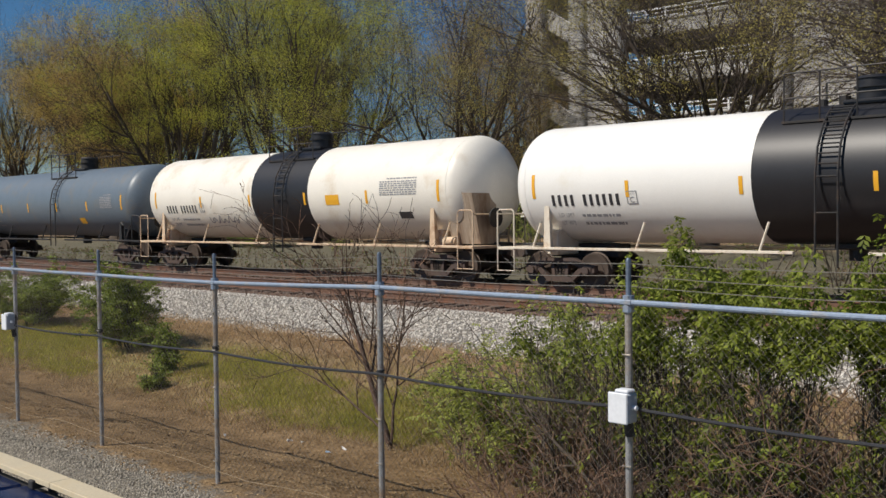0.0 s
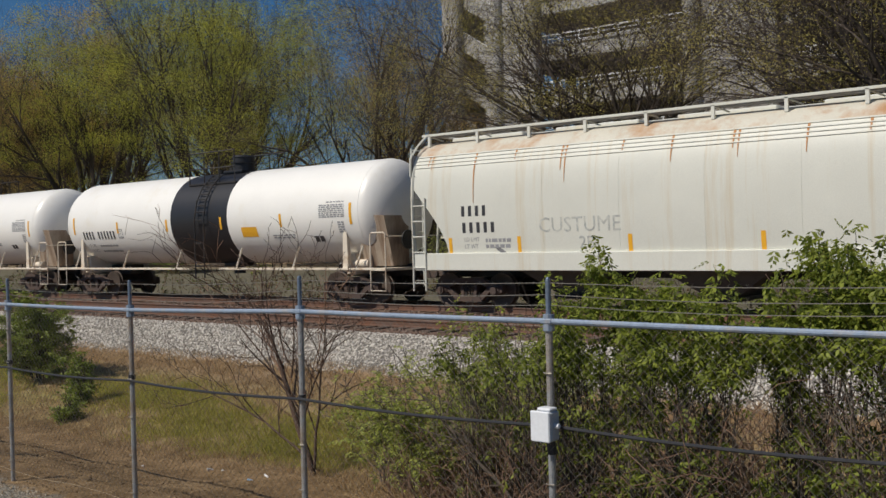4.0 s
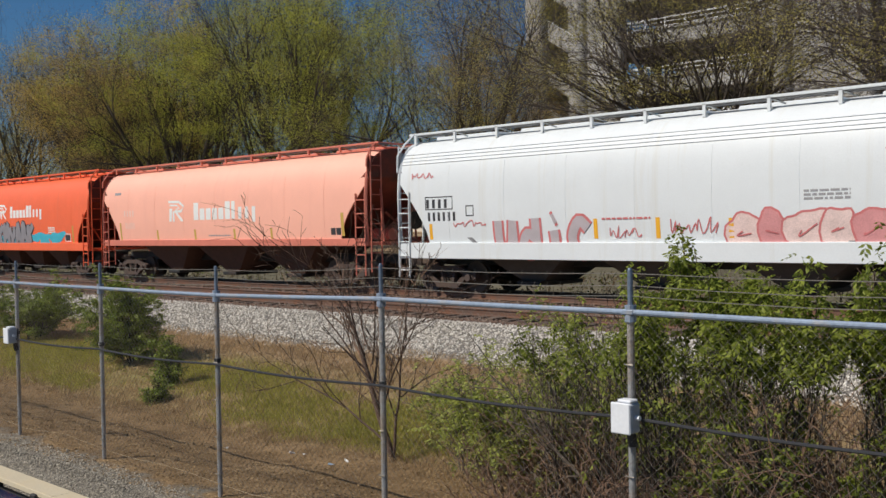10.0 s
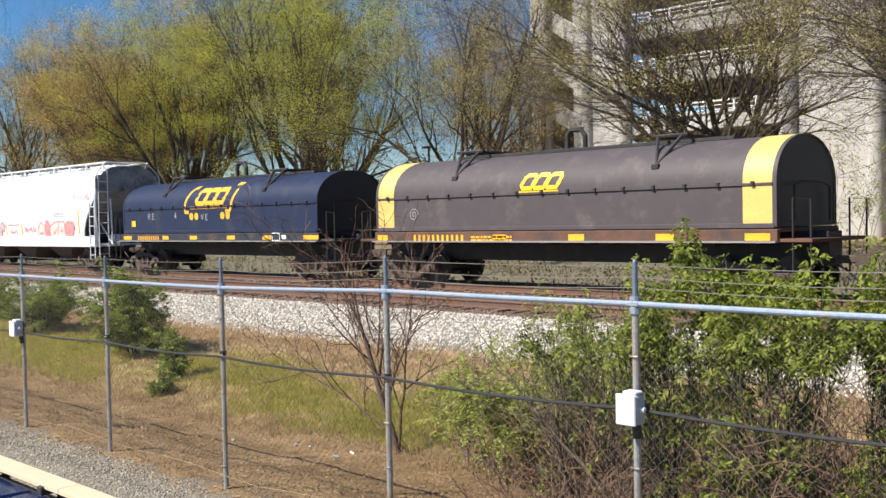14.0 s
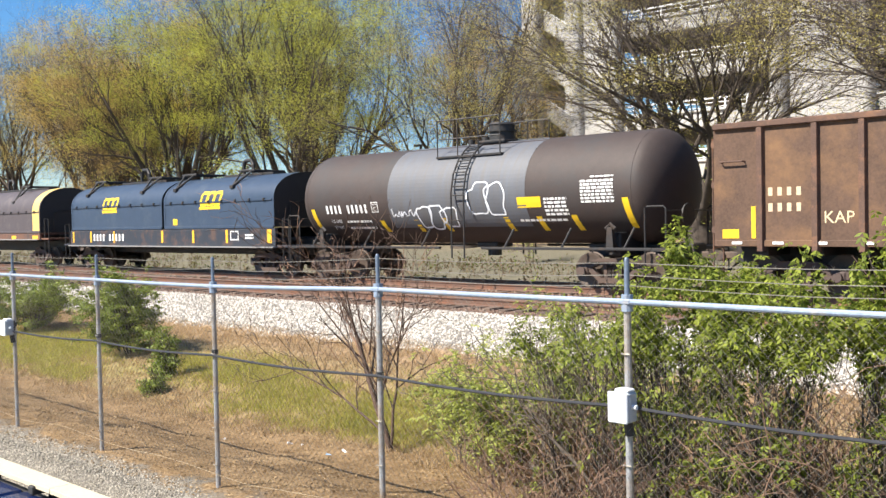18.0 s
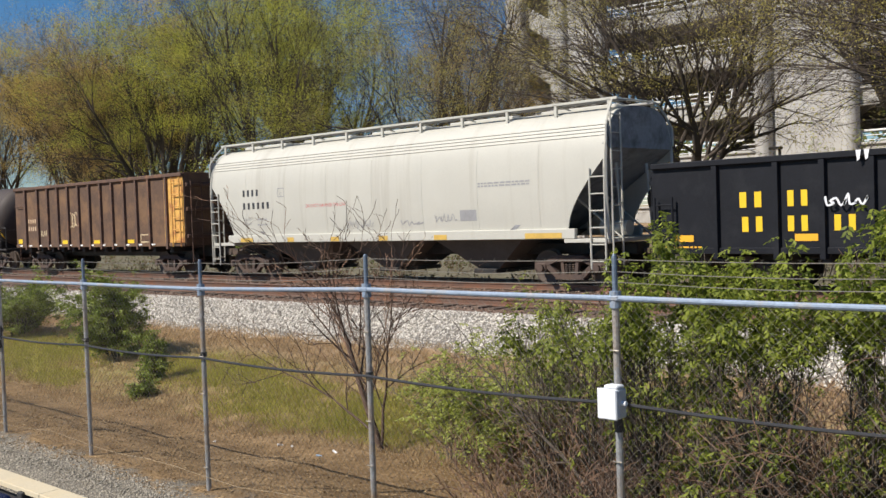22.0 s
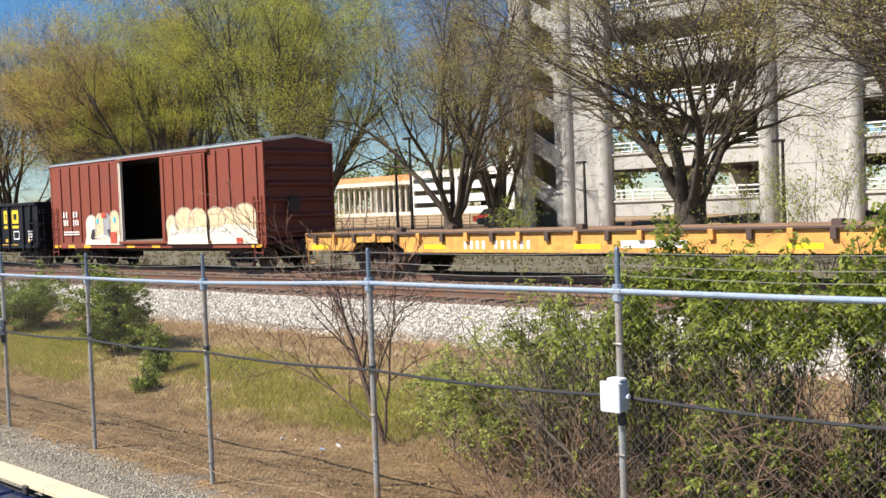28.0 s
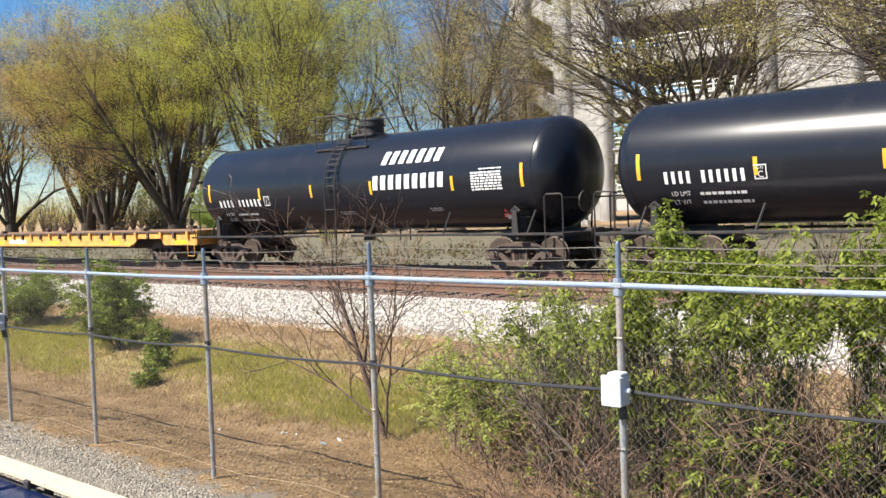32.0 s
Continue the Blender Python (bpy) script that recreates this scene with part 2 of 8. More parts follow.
    lawn = mix(smooth(math_("ADD", big, math_("MULTIPLY", mid, 0.5)), 0.5, 1.1), straw, green)
    col = mix(smooth(y, 5.7, 6.3), gravel, soil)
    col = mix(smooth(y, 9.3, 10.3), col, lawn)
    col = mix(smooth(y, 12.4, 13.4), col, straw)
    edge = math_("ADD", sep.outputs["Y"], math_("MULTIPLY", math_("SUBTRACT", mid, 0.5), 0.5))
    col = mix(smooth(edge, 14.75, 14.95), col, shoulder)
    col = mix(smooth(edge, 16.0, 16.3), col, bed)
    col = mix(smooth(y, 25.2, 26.4), col, weeds)
    col = mix(smooth(y, 36, 50), col, straw)
    col = mix(smooth(y, 90, 140), col, lawn)
    link(col, bsdf.inputs["Base Color"])
    bsdf.inputs["Roughness"].default_value = 0.95
    bsdf.inputs["Specular IOR Level"].default_value = 0.2
    b = nt.nodes.new("ShaderNodeBump")
    b.inputs["Strength"].default_value = 0.7
    b.inputs["Distance"].default_value = 0.04
    link(math_("ADD", fine, mid), b.inputs["Height"])
    link(b.outputs["Normal"], bsdf.inputs["Normal"])
    return m


build_ground()
RAIL_STEEL = mat("rail_steel", (0.16, 0.10, 0.075), rough=0.55, metal=0.3, dirt=(0.2, 0.09, 0.05), dirt_amount=0.6)
RAIL_TOP = mat("rail_top", (0.5, 0.48, 0.46), rough=0.3, metal=0.9, bump=0.02)
TIE_WOOD = mat("tie_wood", (0.115, 0.08, 0.06), rough=0.95, vary=0.35, per_object=0.35, grain=25)
RAIL_PROFILE = [(-0.07, -0.17), (0.07, -0.17), (0.07, -0.155), (0.012, -0.135), (0.012, -0.045), (0.036, -0.03), (0.036, -0.006), (0.028, 0.0), (-0.028, 0.0), (-0.036, -0.006),
                (-0.036, -0.03), (-0.012, -0.045), (-0.012, -0.135), (-0.07, -0.155)]
TIE = Solid().box(-0.115, 0.115, -1.3, 1.3, -0.36, -0.155, 0.012).mesh("tie", TIE_WOOD)


def build_track(mid_y, label):
    track = thing("track", label, "railway track", group="the two tracks", kind="structure", at=pose(0, mid_y, 0))
    for side_ in (-0.7525, 0.7525):
        part("rail", Solid().prism_x([(side_ + a, b) for a, b in RAIL_PROFILE], -420, 160), RAIL_STEEL, track)
        part("rail_head", Solid().box(-420, 160, side_ - 0.026, side_ + 0.026, 0.0, 0.002), RAIL_TOP, track, "bright worn rail top")
    r = random.Random(int(mid_y * 10))
    for k in range(130):
        part("tie", TIE, None, track, at=pose(3.0 - 0.52 * k, r.uniform(-0.05, 0.05), r.uniform(-0.015, 0.01), 0, 0, r.uniform(-1.2, 1.2)))


build_track(SECOND, "empty rusty track on wooden ties in stained ballast")
build_track(TRACK, "railway track on wooden ties under the train")

# ---- stones, litter and grass ----
def scatter_mesh(name, pts, unit_v, unit_f, sizes, material, seed, flat=1.0, upright=False):
    """Copies of one small shape at points, turned and scaled at random, in one mesh."""
    rs = np.random.RandomState(seed)
    n, k = len(pts), len(unit_v)
    if upright:
        a = rs.uniform(0, 6.283, n)
        R = np.zeros((n, 3, 3))
        R[:, 0, 0], R[:, 0, 1], R[:, 1, 0], R[:, 1, 1], R[:, 2, 2] = np.cos(a), -np.sin(a), np.sin(a), np.cos(a), 1
    else:
        q = rs.normal(0, 1, (n, 4))
        q /= np.linalg.norm(q, axis=1)[:, None]
        w, x, y, z = q.T
        R = np.stack([1 - 2 * (y * y + z * z), 2 * (x * y - z * w), 2 * (x * z + y * w), 2 * (x * y + z * w), 1 - 2 * (x * x + z * z), 2 * (y * z - x * w),
                      2 * (x * z - y * w), 2 * (y * z + x * w), 1 - 2 * (x * x + y * y)], 1).reshape(n, 3, 3)
    uv = np.array(unit_v, float)[None] * (1 + rs.uniform(-0.3, 0.3, (n, k, 1)) * (0 if upright else 1))
    v = np.einsum("nij,nkj->nki", R, uv) * np.asarray(sizes)[:, None, None]
    v[:, :, 2] *= flat
    v = (v + np.asarray(pts)[:, None, :]).reshape(-1, 3)
    f = (np.array(unit_f)[None] + (np.arange(n) * k)[:, None, None]).reshape(-1, 3)
    me = bpy.data.meshes.new(name)
    me.vertices.add(len(v))
    me.vertices.foreach_set("co", v.ravel())
    me.loops.add(len(f) * 3)
    me.loops.foreach_set("vertex_index", f.ravel())
    me.polygons.add(len(f))
    me.polygons.foreach_set("loop_start", np.arange(len(f)) * 3)
    me.update(calc_edges=True)
    me.materials.append(material)
    return me


def island_material(name, stops, rough=0.9, through_=0.0):
    m = bpy.data.materials.new(name)
    m.use_nodes = True
    nt = m.node_tree
    bsdf = nt.nodes["Principled BSDF"]
    geo = nt.nodes.new("ShaderNodeNewGeometry")
    ramp = nt.nodes.new("ShaderNodeValToRGB")
    e = ramp.color_ramp.elements
    e[0].color, e[1].color = (*stops[0], 1), (*stops[-1], 1)
    for i, c in enumerate(stops[1:-1]):
        e.new((i + 1) / (len(stops) - 1)).color = (*c, 1)
    nt.links.new(geo.outputs["Random Per Island"], ramp.inputs["Fac"])
    nt.links.new(ramp.outputs["Color"], bsdf.inputs["Base Color"])
    bsdf.inputs["Roughness"].default_value = rough
    bsdf.inputs["Specular IOR Level"].default_value = 0.25
    if through_:
        tr = nt.nodes.new("ShaderNodeBsdfTranslucent")
        nt.links.new(ramp.outputs["Color"], tr.inputs["Color"])
        mix = nt.nodes.new("ShaderNodeMixShader")
        mix.inputs["Fac"].default_value = through_
        nt.links.new(bsdf.outputs["BSDF"], mix.inputs[1])
        nt.links.new(tr.outputs["BSDF"], mix.inputs[2])
        nt.links.new(mix.outputs["Shader"], nt.nodes["Material Output"].inputs["Surface"])
    return m


STONE_V = [(1, 0, 0), (-0.9, 0.1, 0), (0.1, 0.8, 0.1), (0, -0.85, 0), (0, 0.1, 0.7), (0.1, 0, -0.7)]
STONE_F = [(0, 2, 4), (2, 1, 4), (1, 3, 4), (3, 0, 4), (2, 0, 5), (1, 2, 5), (3, 1, 5), (0, 3, 5)]
BALLAST = island_material("ballast_stone", [(0.20, 0.18, 0.155), (0.44, 0.41, 0.36), (0.69, 0.65, 0.585), (0.33, 0.30, 0.265)])
BED_STONE = island_material("bed_stone", [(0.10, 0.065, 0.05), (0.19, 0.125, 0.095), (0.26, 0.19, 0.15), (0.14, 0.10, 0.08)])
YARD_STONE = island_material("yard_stone", [(0.17, 0.15, 0.12), (0.30, 0.27, 0.22), (0.45, 0.41, 0.34), (0.22, 0.20, 0.16)])
LITTER = island_material("leaf_litter", [(0.095, 0.057, 0.026), (0.235, 0.152, 0.075), (0.41, 0.295, 0.16), (0.17, 0.108, 0.055)])
STRAW = island_material("dry_grass", [(0.30, 0.20, 0.105), (0.46, 0.33, 0.18), (0.60, 0.46, 0.27), (0.38, 0.26, 0.14)], through_=0.4)
GRASS = island_material("green_grass", [(0.26, 0.26, 0.045), (0.42, 0.405, 0.085), (0.60, 0.54, 0.17), (0.38, 0.34, 0.09)], through_=0.5)


def spots(n, x0, x1, y0, y1, seed, keep=None, dz=0.0):
    rs = random.Random(seed)
    out = []
    while len(out) < n:
        # more of them towards the near end
        x = x1 - (x1 - x0) * rs.random() ** 1.25
        y = rs.uniform(y0, y1)
        if keep is None or keep(x, y, rs):
            out.append((x, y, ground_z(x, y) + dz))
    return out


def sizes(n, lo, hi, seed):
    return np.random.RandomState(seed).uniform(lo, hi, n)


# patches of fresh grass on the bank: middle, reach along and across
GREEN_PATCHES = [(-31.5, 11.6, 4.5, 1.1), (-24.2, 11.2, 3.0, 1.5), (-21.2, 9.9, 1.1, 0.5), (-18.6, 11.6, 0.9, 0.7), (-16.3, 11.2, 1.7, 0.9), (-14.2, 10.6, 1.7, 0.9),
                 (-11.8, 10.6, 1.5, 1.1), (-9.6, 10.9, 1.3, 1.1), (-7.0, 10.6, 1.2, 0.9)]


def green_here(x, y, r):
    """Grass thins out towards the rim of a patch."""
    wobble = 0.45 * noise.noise((x * 0.7 + 7, y * 0.9, 1.3)) + 0.35 * noise.noise((x * 2.2, y * 2.4, 5.0))
    deep = max(1 - math.hypot((x - a) / rx, (y - b) / ry) for a, b, rx, ry in GREEN_PATCHES) + wobble
    return deep + r.gauss(0, 0.3) > 0.2


ballast_pts = spots(62000, -50, 3, 14.3, 16.3, 1, keep=lambda x, y, r: y > 14.85 + r.gauss(0, 0.12) + 0.35 * noise.noise((x * 0.8, 0, 0)))
solo("ballast", scatter_mesh("ballast", ballast_pts, STONE_V, STONE_F, sizes(62000, 0.02, 0.048, 1), BALLAST, 1), BALLAST, "pale grey crushed-stone ballast on the track shoulder", "gravel", kind="stuff")
bed_pts = spots(16000, -62, 3, 15.9, 24.0, 2, keep=lambda x, y, r: abs(y - SECOND) > 0.1)
solo("track_bed_stones", scatter_mesh("track_bed_stones", bed_pts, STONE_V, STONE_F, sizes(16000, 0.03, 0.06, 2), BED_STONE, 2), BED_STONE, "rust-brown stained stones between the ties", "gravel", kind="stuff")
yard_pts = spots(34000, -20, -6, 4.3, 6.15, 3, keep=lambda x, y, r: y < 5.95 + 0.25 * noise.noise((x * 0.9, 2, 0)) + r.gauss(0, 0.07) - 0.35 * max(0.0, x + 9.6))
solo("yard_gravel", scatter_mesh("yard_gravel", yard_pts, STONE_V, STONE_F, sizes(34000, 0.007, 0.021, 3), YARD_STONE, 3), YARD_STONE, "grey gravel in front of the fence", "gravel", kind="stuff")
LEAF_V = [(0, -0.5, 0), (0.35, 0, 0.12), (0, 0.5, 0.02), (-0.35, 0, 0.12)]
LEAF_F = [(0, 1, 2), (0, 2, 3)]
lit_pts = spots(42000, -26, 0, 5.7, 10.2, 4, dz=0.015)
solo("leaf_litter", scatter_mesh("leaf_litter", lit_pts, LEAF_V, LEAF_F, sizes(42000, 0.012, 0.05, 4), LITTER, 4, flat=0.35), LITTER, "dry brown leaf litter on bare soil", "leaf litter", kind="stuff")
BLADE_V, BLADE_F = [], []
for k_, (dx, dy, top_) in enumerate([(0.3, 0.1, 1.0), (-0.35, 0.2, 0.85), (0.1, -0.4, 0.9), (-0.1, 0.35, 0.7), (0.5, -0.2, 0.55)]):
    ox, oy = 0.35 * math.cos(k_ * 2.4), 0.35 * math.sin(k_ * 2.4)
    BLADE_V += [(ox - 0.028, oy, 0), (ox + 0.028, oy + 0.02, 0), (ox + dx * 0.45 + 0.02, oy + dy * 0.45, top_ * 0.62), (ox + dx, oy + dy, top_)]
    BLADE_F += [(4 * k_, 4 * k_ + 1, 4 * k_ + 2), (4 * k_, 4 * k_ + 2, 4 * k_ + 3)]
straw_pts = spots(34000, -42, 0, 8.9, 14.95, 6, keep=lambda x, y, r: (not green_here(x, y, r) or r.random() < 0.45) and y > 9.2 + 0.5 * noise.noise((x * 0.5, 3, 1)) + r.gauss(0, 0.25))
solo("dry_grass", scatter_mesh("dry_grass", straw_pts, BLADE_V, BLADE_F, sizes(34000, 0.05, 0.15, 6), STRAW, 6, upright=True), STRAW, "dry straw-coloured grass on the bank", "grass", kind="stuff")
green_pts = spots(26000, -42, -4, 9.2, 13.0, 7, keep=lambda x, y, r: green_here(x, y, r) and y > 9.5 + r.gauss(0, 0.2))
solo("green_grass", scatter_mesh("green_grass", green_pts, BLADE_V, BLADE_F, sizes(26000, 0.05, 0.16, 7), GRASS, 7, upright=True), GRASS, "fresh green grass in patches on the bank", "grass", kind="stuff")

# ---- trees and shrubs ----
def leaf_material(name, dark, light, rough=0.55, through_=0.5):
    """Leaves that differ from one to the next and let some light through."""
    m = bpy.data.materials.new(name)
    m.use_nodes = True
    nt = m.node_tree
    link = nt.links.new
    bsdf = nt.nodes["Principled BSDF"]
    geo = nt.nodes.new("ShaderNodeNewGeometry")
    ramp = nt.nodes.new("ShaderNodeValToRGB")
    ramp.color_ramp.elements[0].color = (*dark, 1)
    ramp.color_ramp.elements[1].color = (*light, 1)
    link(geo.outputs["Random Per Island"], ramp.inputs["Fac"])
    link(ramp.outputs["Color"], bsdf.inputs["Base Color"])
    bsdf.inputs["Roughness"].default_value = rough
    bsdf.inputs["Specular IOR Level"].default_value = 0.3
    tr = nt.nodes.new("ShaderNodeBsdfTranslucent")
    link(ramp.outputs["Color"], tr.inputs["Color"])
    mix = nt.nodes.new("ShaderNodeMixShader")
    mix.inputs["Fac"].default_value = through_
    link(bsdf.outputs["BSDF"], mix.inputs[1])
    link(tr.outputs["BSDF"], mix.inputs[2])
    link(mix.outputs["Shader"], nt.nodes["Material Output"].inputs["Surface"])
    return m


BARK = mat("bark", (0.17, 0.135, 0.105), rough=0.95, vary=0.35, scale=2.0, grain=18, bump=0.6, spec=0.2)
BARK_DARK = mat("bark_dark", (0.085, 0.068, 0.055), rough=0.95, vary=0.35, scale=2.0, grain=18, bump=0.6, spec=0.2)
BARK_RED = mat("bark_reddish", (0.10, 0.066, 0.05), rough=0.95, vary=0.35, scale=2.0, grain=18, bump=0.5, spec=0.2)
TWIG = mat("dead_twig", (0.23, 0.15, 0.095), rough=0.95, vary=0.3, grain=30, bump=0.3, spec=0.2)
TWIG_PINK = mat("dry_vine", (0.26, 0.16, 0.11), rough=0.95, vary=0.35, grain=30, bump=0.3, spec=0.2)
TREE_BARK = mat("tree_bark", (0.085, 0.068, 0.054), rough=0.95, vary=0.35, scale=2.0, grain=18, bump=0.6, spec=0.2)
LEAF_YELLOW = leaf_material("leaf_yellow", (0.44, 0.31, 0.065), (0.76, 0.56, 0.15))
LEAF_OCHRE = leaf_material("leaf_ochre", (0.36, 0.235, 0.07), (0.60, 0.42, 0.15))
LEAF_LIME = leaf_material("leaf_lime", (0.31, 0.33, 0.04), (0.66, 0.64, 0.115))
LEAF_OLIVE = leaf_material("leaf_olive", (0.28, 0.24, 0.06), (0.6, 0.52, 0.16))
LEAF_SHRUB = leaf_material("leaf_shrub", (0.075, 0.105, 0.015), (0.36, 0.41, 0.065))
LEAF_LIGHT = leaf_material("leaf_light", (0.18, 0.22, 0.035), (0.52, 0.56, 0.14))
LEAF_PINE = leaf_material("leaf_needle", (0.10, 0.14, 0.02), (0.34, 0.40, 0.08), through_=0.3)

LEAF_BUSHY = leaf_material("leaf_bushy", (0.13, 0.19, 0.03), (0.34, 0.42, 0.09))
LEAF_FAR = leaf_material("leaf_far", (0.10, 0.12, 0.03), (0.28, 0.30, 0.09))
WEED_BROWN = leaf_material("leaf_weed_brown", (0.09, 0.065, 0.035), (0.24, 0.18, 0.10))
WEED_GREEN = leaf_material("leaf_weed_green", (0.06, 0.08, 0.015), (0.20, 0.24, 0.06))


class Grower:
    """Grows a branching plant into arrays of tapered tubes and of leaves."""

    def __init__(self, seed):
        self.r = random.Random(seed)
        self.v, self.f, self.tips, self.segs = [], [], [], []
        self.clear = 0.12

    def seg(self, p0, p1, r0, r1, n):
        self.segs.append((p0.copy(), p1.copy(), r0, r1, n))

    def tube(self, p0, p1, r0, r1, n):
        d = p1 - p0
        if d.length < 1e-5:
            return
        a = d.orthogonal().normalized()
        b = d.cross(a).normalized()
        o = len(self.v)
        for p, r in ((p0, r0), (p1, r1)):
            for k in range(n):
                t = 2 * math.pi * k / n
                q = p + a * (math.cos(t) * r) + b * (math.sin(t) * r)
                self.v.append((q.x, q.y, q.z))
        for k in range(n if n > 2 else 1):
            k2 = (k + 1) % n
            self.f.append((o + k, o + k2, o + n + k2, o + n + k))

    def branch(self, p, d, length, radius, level, spec, thin=0.0022):
        """spec: for each level steps, children, wander, lift, child length, child angle."""
        r = self.r
        steps, kids, wander, lift, ratio, angle = spec[level]
        n = 2 if level == len(spec) - 1 and level > 2 else (7, 5, 4, 3, 3, 3)[min(level, 5)]
        step = length / steps
        rr = radius
        nodes = []
        for i in range(steps):
            d = (d + Vector((r.gauss(0, wander), r.gauss(0, wander), r.gauss(0, wander) + lift))).normalized()
            q = p + d * step
            r1 = radius * (1 - 0.85 * (i + 1) / steps) + 0.0022
            self.seg(p, q, rr, r1, n)
            nodes.append((q, d.copy(), r1))
            p, rr = q, r1
        if level + 1 < len(spec):
            for k in range(kids):
                low = self.clear if level == 0 else 0.12
                i = min(int(steps * (low + (1 - low) * (k + r.random()) / kids)), steps - 1)
                q, dd, r1 = nodes[i]
                side = dd.orthogonal().normalized()
                side.rotate(Matrix.Rotation(r.random() * 6.283, 3, dd))
                a = angle * r.uniform(0.6, 1.3)
                nd = (dd * math.cos(a) + side * math.sin(a)).normalized()
                self.branch(q, nd, length * ratio * r.uniform(0.65, 1.2), max(r1 * 0.55, thin), level + 1, spec, thin)
        if level >= len(spec) - 2:
            self.tips += [n_[0] for n_ in nodes]

    def fit(self, height, reach):
        """Scales the growth to a height and a reach to the side."""
        tips = np.array([tuple(t) for t in self.tips])
        sz = height / np.percentile(tips[:, 2], 98)
        sr = reach / np.percentile(np.hypot(tips[:, 0], tips[:, 1]), 93)
        scale_ = Vector((sr, sr, sz))
        self.segs = [(p * scale_, q * scale_, r0, r1, n) for p, q, r0, r1, n in self.segs]
        self.tips = [Vector((p.x * sr, p.y * sr, p.z * sz)) for p in self.tips]
        return self

    def wood(self, name, material):
        for piece in self.segs:
            self.tube(*piece)
        return mesh_of(name, self.v, self.f, material, smooth=True)

    def leaves(self, name, material, count, size, spread, slim=0.5, fold=0.25, clumps=0, droop=0.0, flat=1.0):
        """Folded leaves of four corners around the tips."""
        r = self.r
        rs = np.random.RandomState(r.randint(0, 99999))
        tips = np.array([tuple(t) for t in self.tips])
        if clumps:
            tips = tips[rs.randint(0, len(tips), clumps)]
        pick = tips[rs.randint(0, len(tips), count)] + rs.normal(0, spread, (count, 3)) * [1, 1, flat]
        u = rs.normal(0, 1, (count, 3)) * [1, 1, flat] - [0, 0, droop]
        u /= np.linalg.norm(u, axis=1)[:, None]
        w = np.cross(u, rs.normal(0, 1, (count, 3)))
        w /= np.linalg.norm(w, axis=1)[:, None] + 1e-9
        nn = np.cross(u, w)
        s = (size * rs.uniform(0.6, 1.3, count))[:, None]
        a = pick
        b = pick + u * s * 0.5 + w * s * slim * 0.5 + nn * s * fold * 0.5
        c = pick + u * s
        d = pick + u * s * 0.5 - w * s * slim * 0.5 + nn * s * fold * 0.5
        verts = np.stack([a, b, c, d], 1).reshape(-1, 3)
        idx = np.arange(count)[:, None] * 4
        faces = np.concatenate([idx + [0, 1, 2], idx + [0, 2, 3]], 1).reshape(-1, 3)
        me = bpy.data.meshes.new(name)
        me.vertices.add(len(verts))
        me.vertices.foreach_set("co", verts.ravel())
        me.loops.add(len(faces) * 3)
        me.loops.foreach_set("vertex_index", faces.ravel())
        me.polygons.add(len(faces))
        me.polygons.foreach_set("loop_start", np.arange(len(faces)) * 3)
        me.update(calc_edges=True)
        me.materials.append(material)
        return me


    def sprigs(self, name, material, count, size, stalk=0.16, leaflets=7, droop=0.7, spread=0.05):
        """Drooping sprays of paired leaflets at the tips."""
        rs = np.random.RandomState(self.r.randint(0, 99999))
        tips = np.array([tuple(t) for t in self.tips])
        p = tips[rs.randint(0, len(tips), count)] + rs.normal(0, spread, (count, 3))
        u = rs.normal(0, 1, (count, 3)) * [1, 1, 0.4] - [0, 0, droop]
        u /= np.linalg.norm(u, axis=1)[:, None]
        side = np.cross(u, [0, 0, 1.0]) + rs.normal(0, 0.25, (count, 3))
        side /= np.linalg.norm(side, axis=1)[:, None] + 1e-9
        long_ = stalk * rs.uniform(0.6, 1.2, (count, 1))
        rows = []
        for k in range(leaflets):
            w = 0.0 if k == leaflets - 1 else (1.0 if k % 2 else -1.0)
            base = p + u * long_ * (k // 2 * 2 + 1) / leaflets
            d = u * (0.55 if w else 1.0) + side * w + rs.normal(0, 0.22, (count, 3)) - [0, 0, 0.3]
            d /= np.linalg.norm(d, axis=1)[:, None]
            across = np.cross(d, np.cross(u, side) + rs.normal(0, 0.35, (count, 3)))
            across /= np.linalg.norm(across, axis=1)[:, None] + 1e-9
            up = np.cross(across, d)
            s = size * rs.uniform(0.65, 1.25, (count, 1))
            rows.append(np.stack([base, base + d * s * 0.45 + across * s * 0.23 + up * s * 0.07, base + d * s, base + d * s * 0.45 - across * s * 0.23 + up * s * 0.07], 1))
        verts = np.concatenate(rows, 0).reshape(-1, 3)
        idx = np.arange(len(verts) // 4)[:, None] * 4
        faces = np.concatenate([idx + [0, 1, 2], idx + [0, 2, 3]], 1).reshape(-1, 3)
        me = bpy.data.meshes.new(name)
        me.vertices.add(len(verts))
        me.vertices.foreach_set("co", verts.ravel())
        me.loops.add(len(faces) * 3)
        me.loops.foreach_set("vertex_index", faces.ravel())
        me.polygons.add(len(faces))
        me.polygons.foreach_set("loop_start", np.arange(len(faces)) * 3)
        me.update(calc_edges=True)
        me.materials.append(material)
        return me


TREE_SPEC = [(9, 11, 0.10, 0.045, 0.46, 0.64), (6, 7, 0.10, 0.02, 0.5, 0.65), (4, 6, 0.13, 0.0, 0.52, 0.7), (2, 4, 0.16, -0.02, 0.55, 0.75), (1, 0, 0.2, 0.0, 0.5, 0.8)]
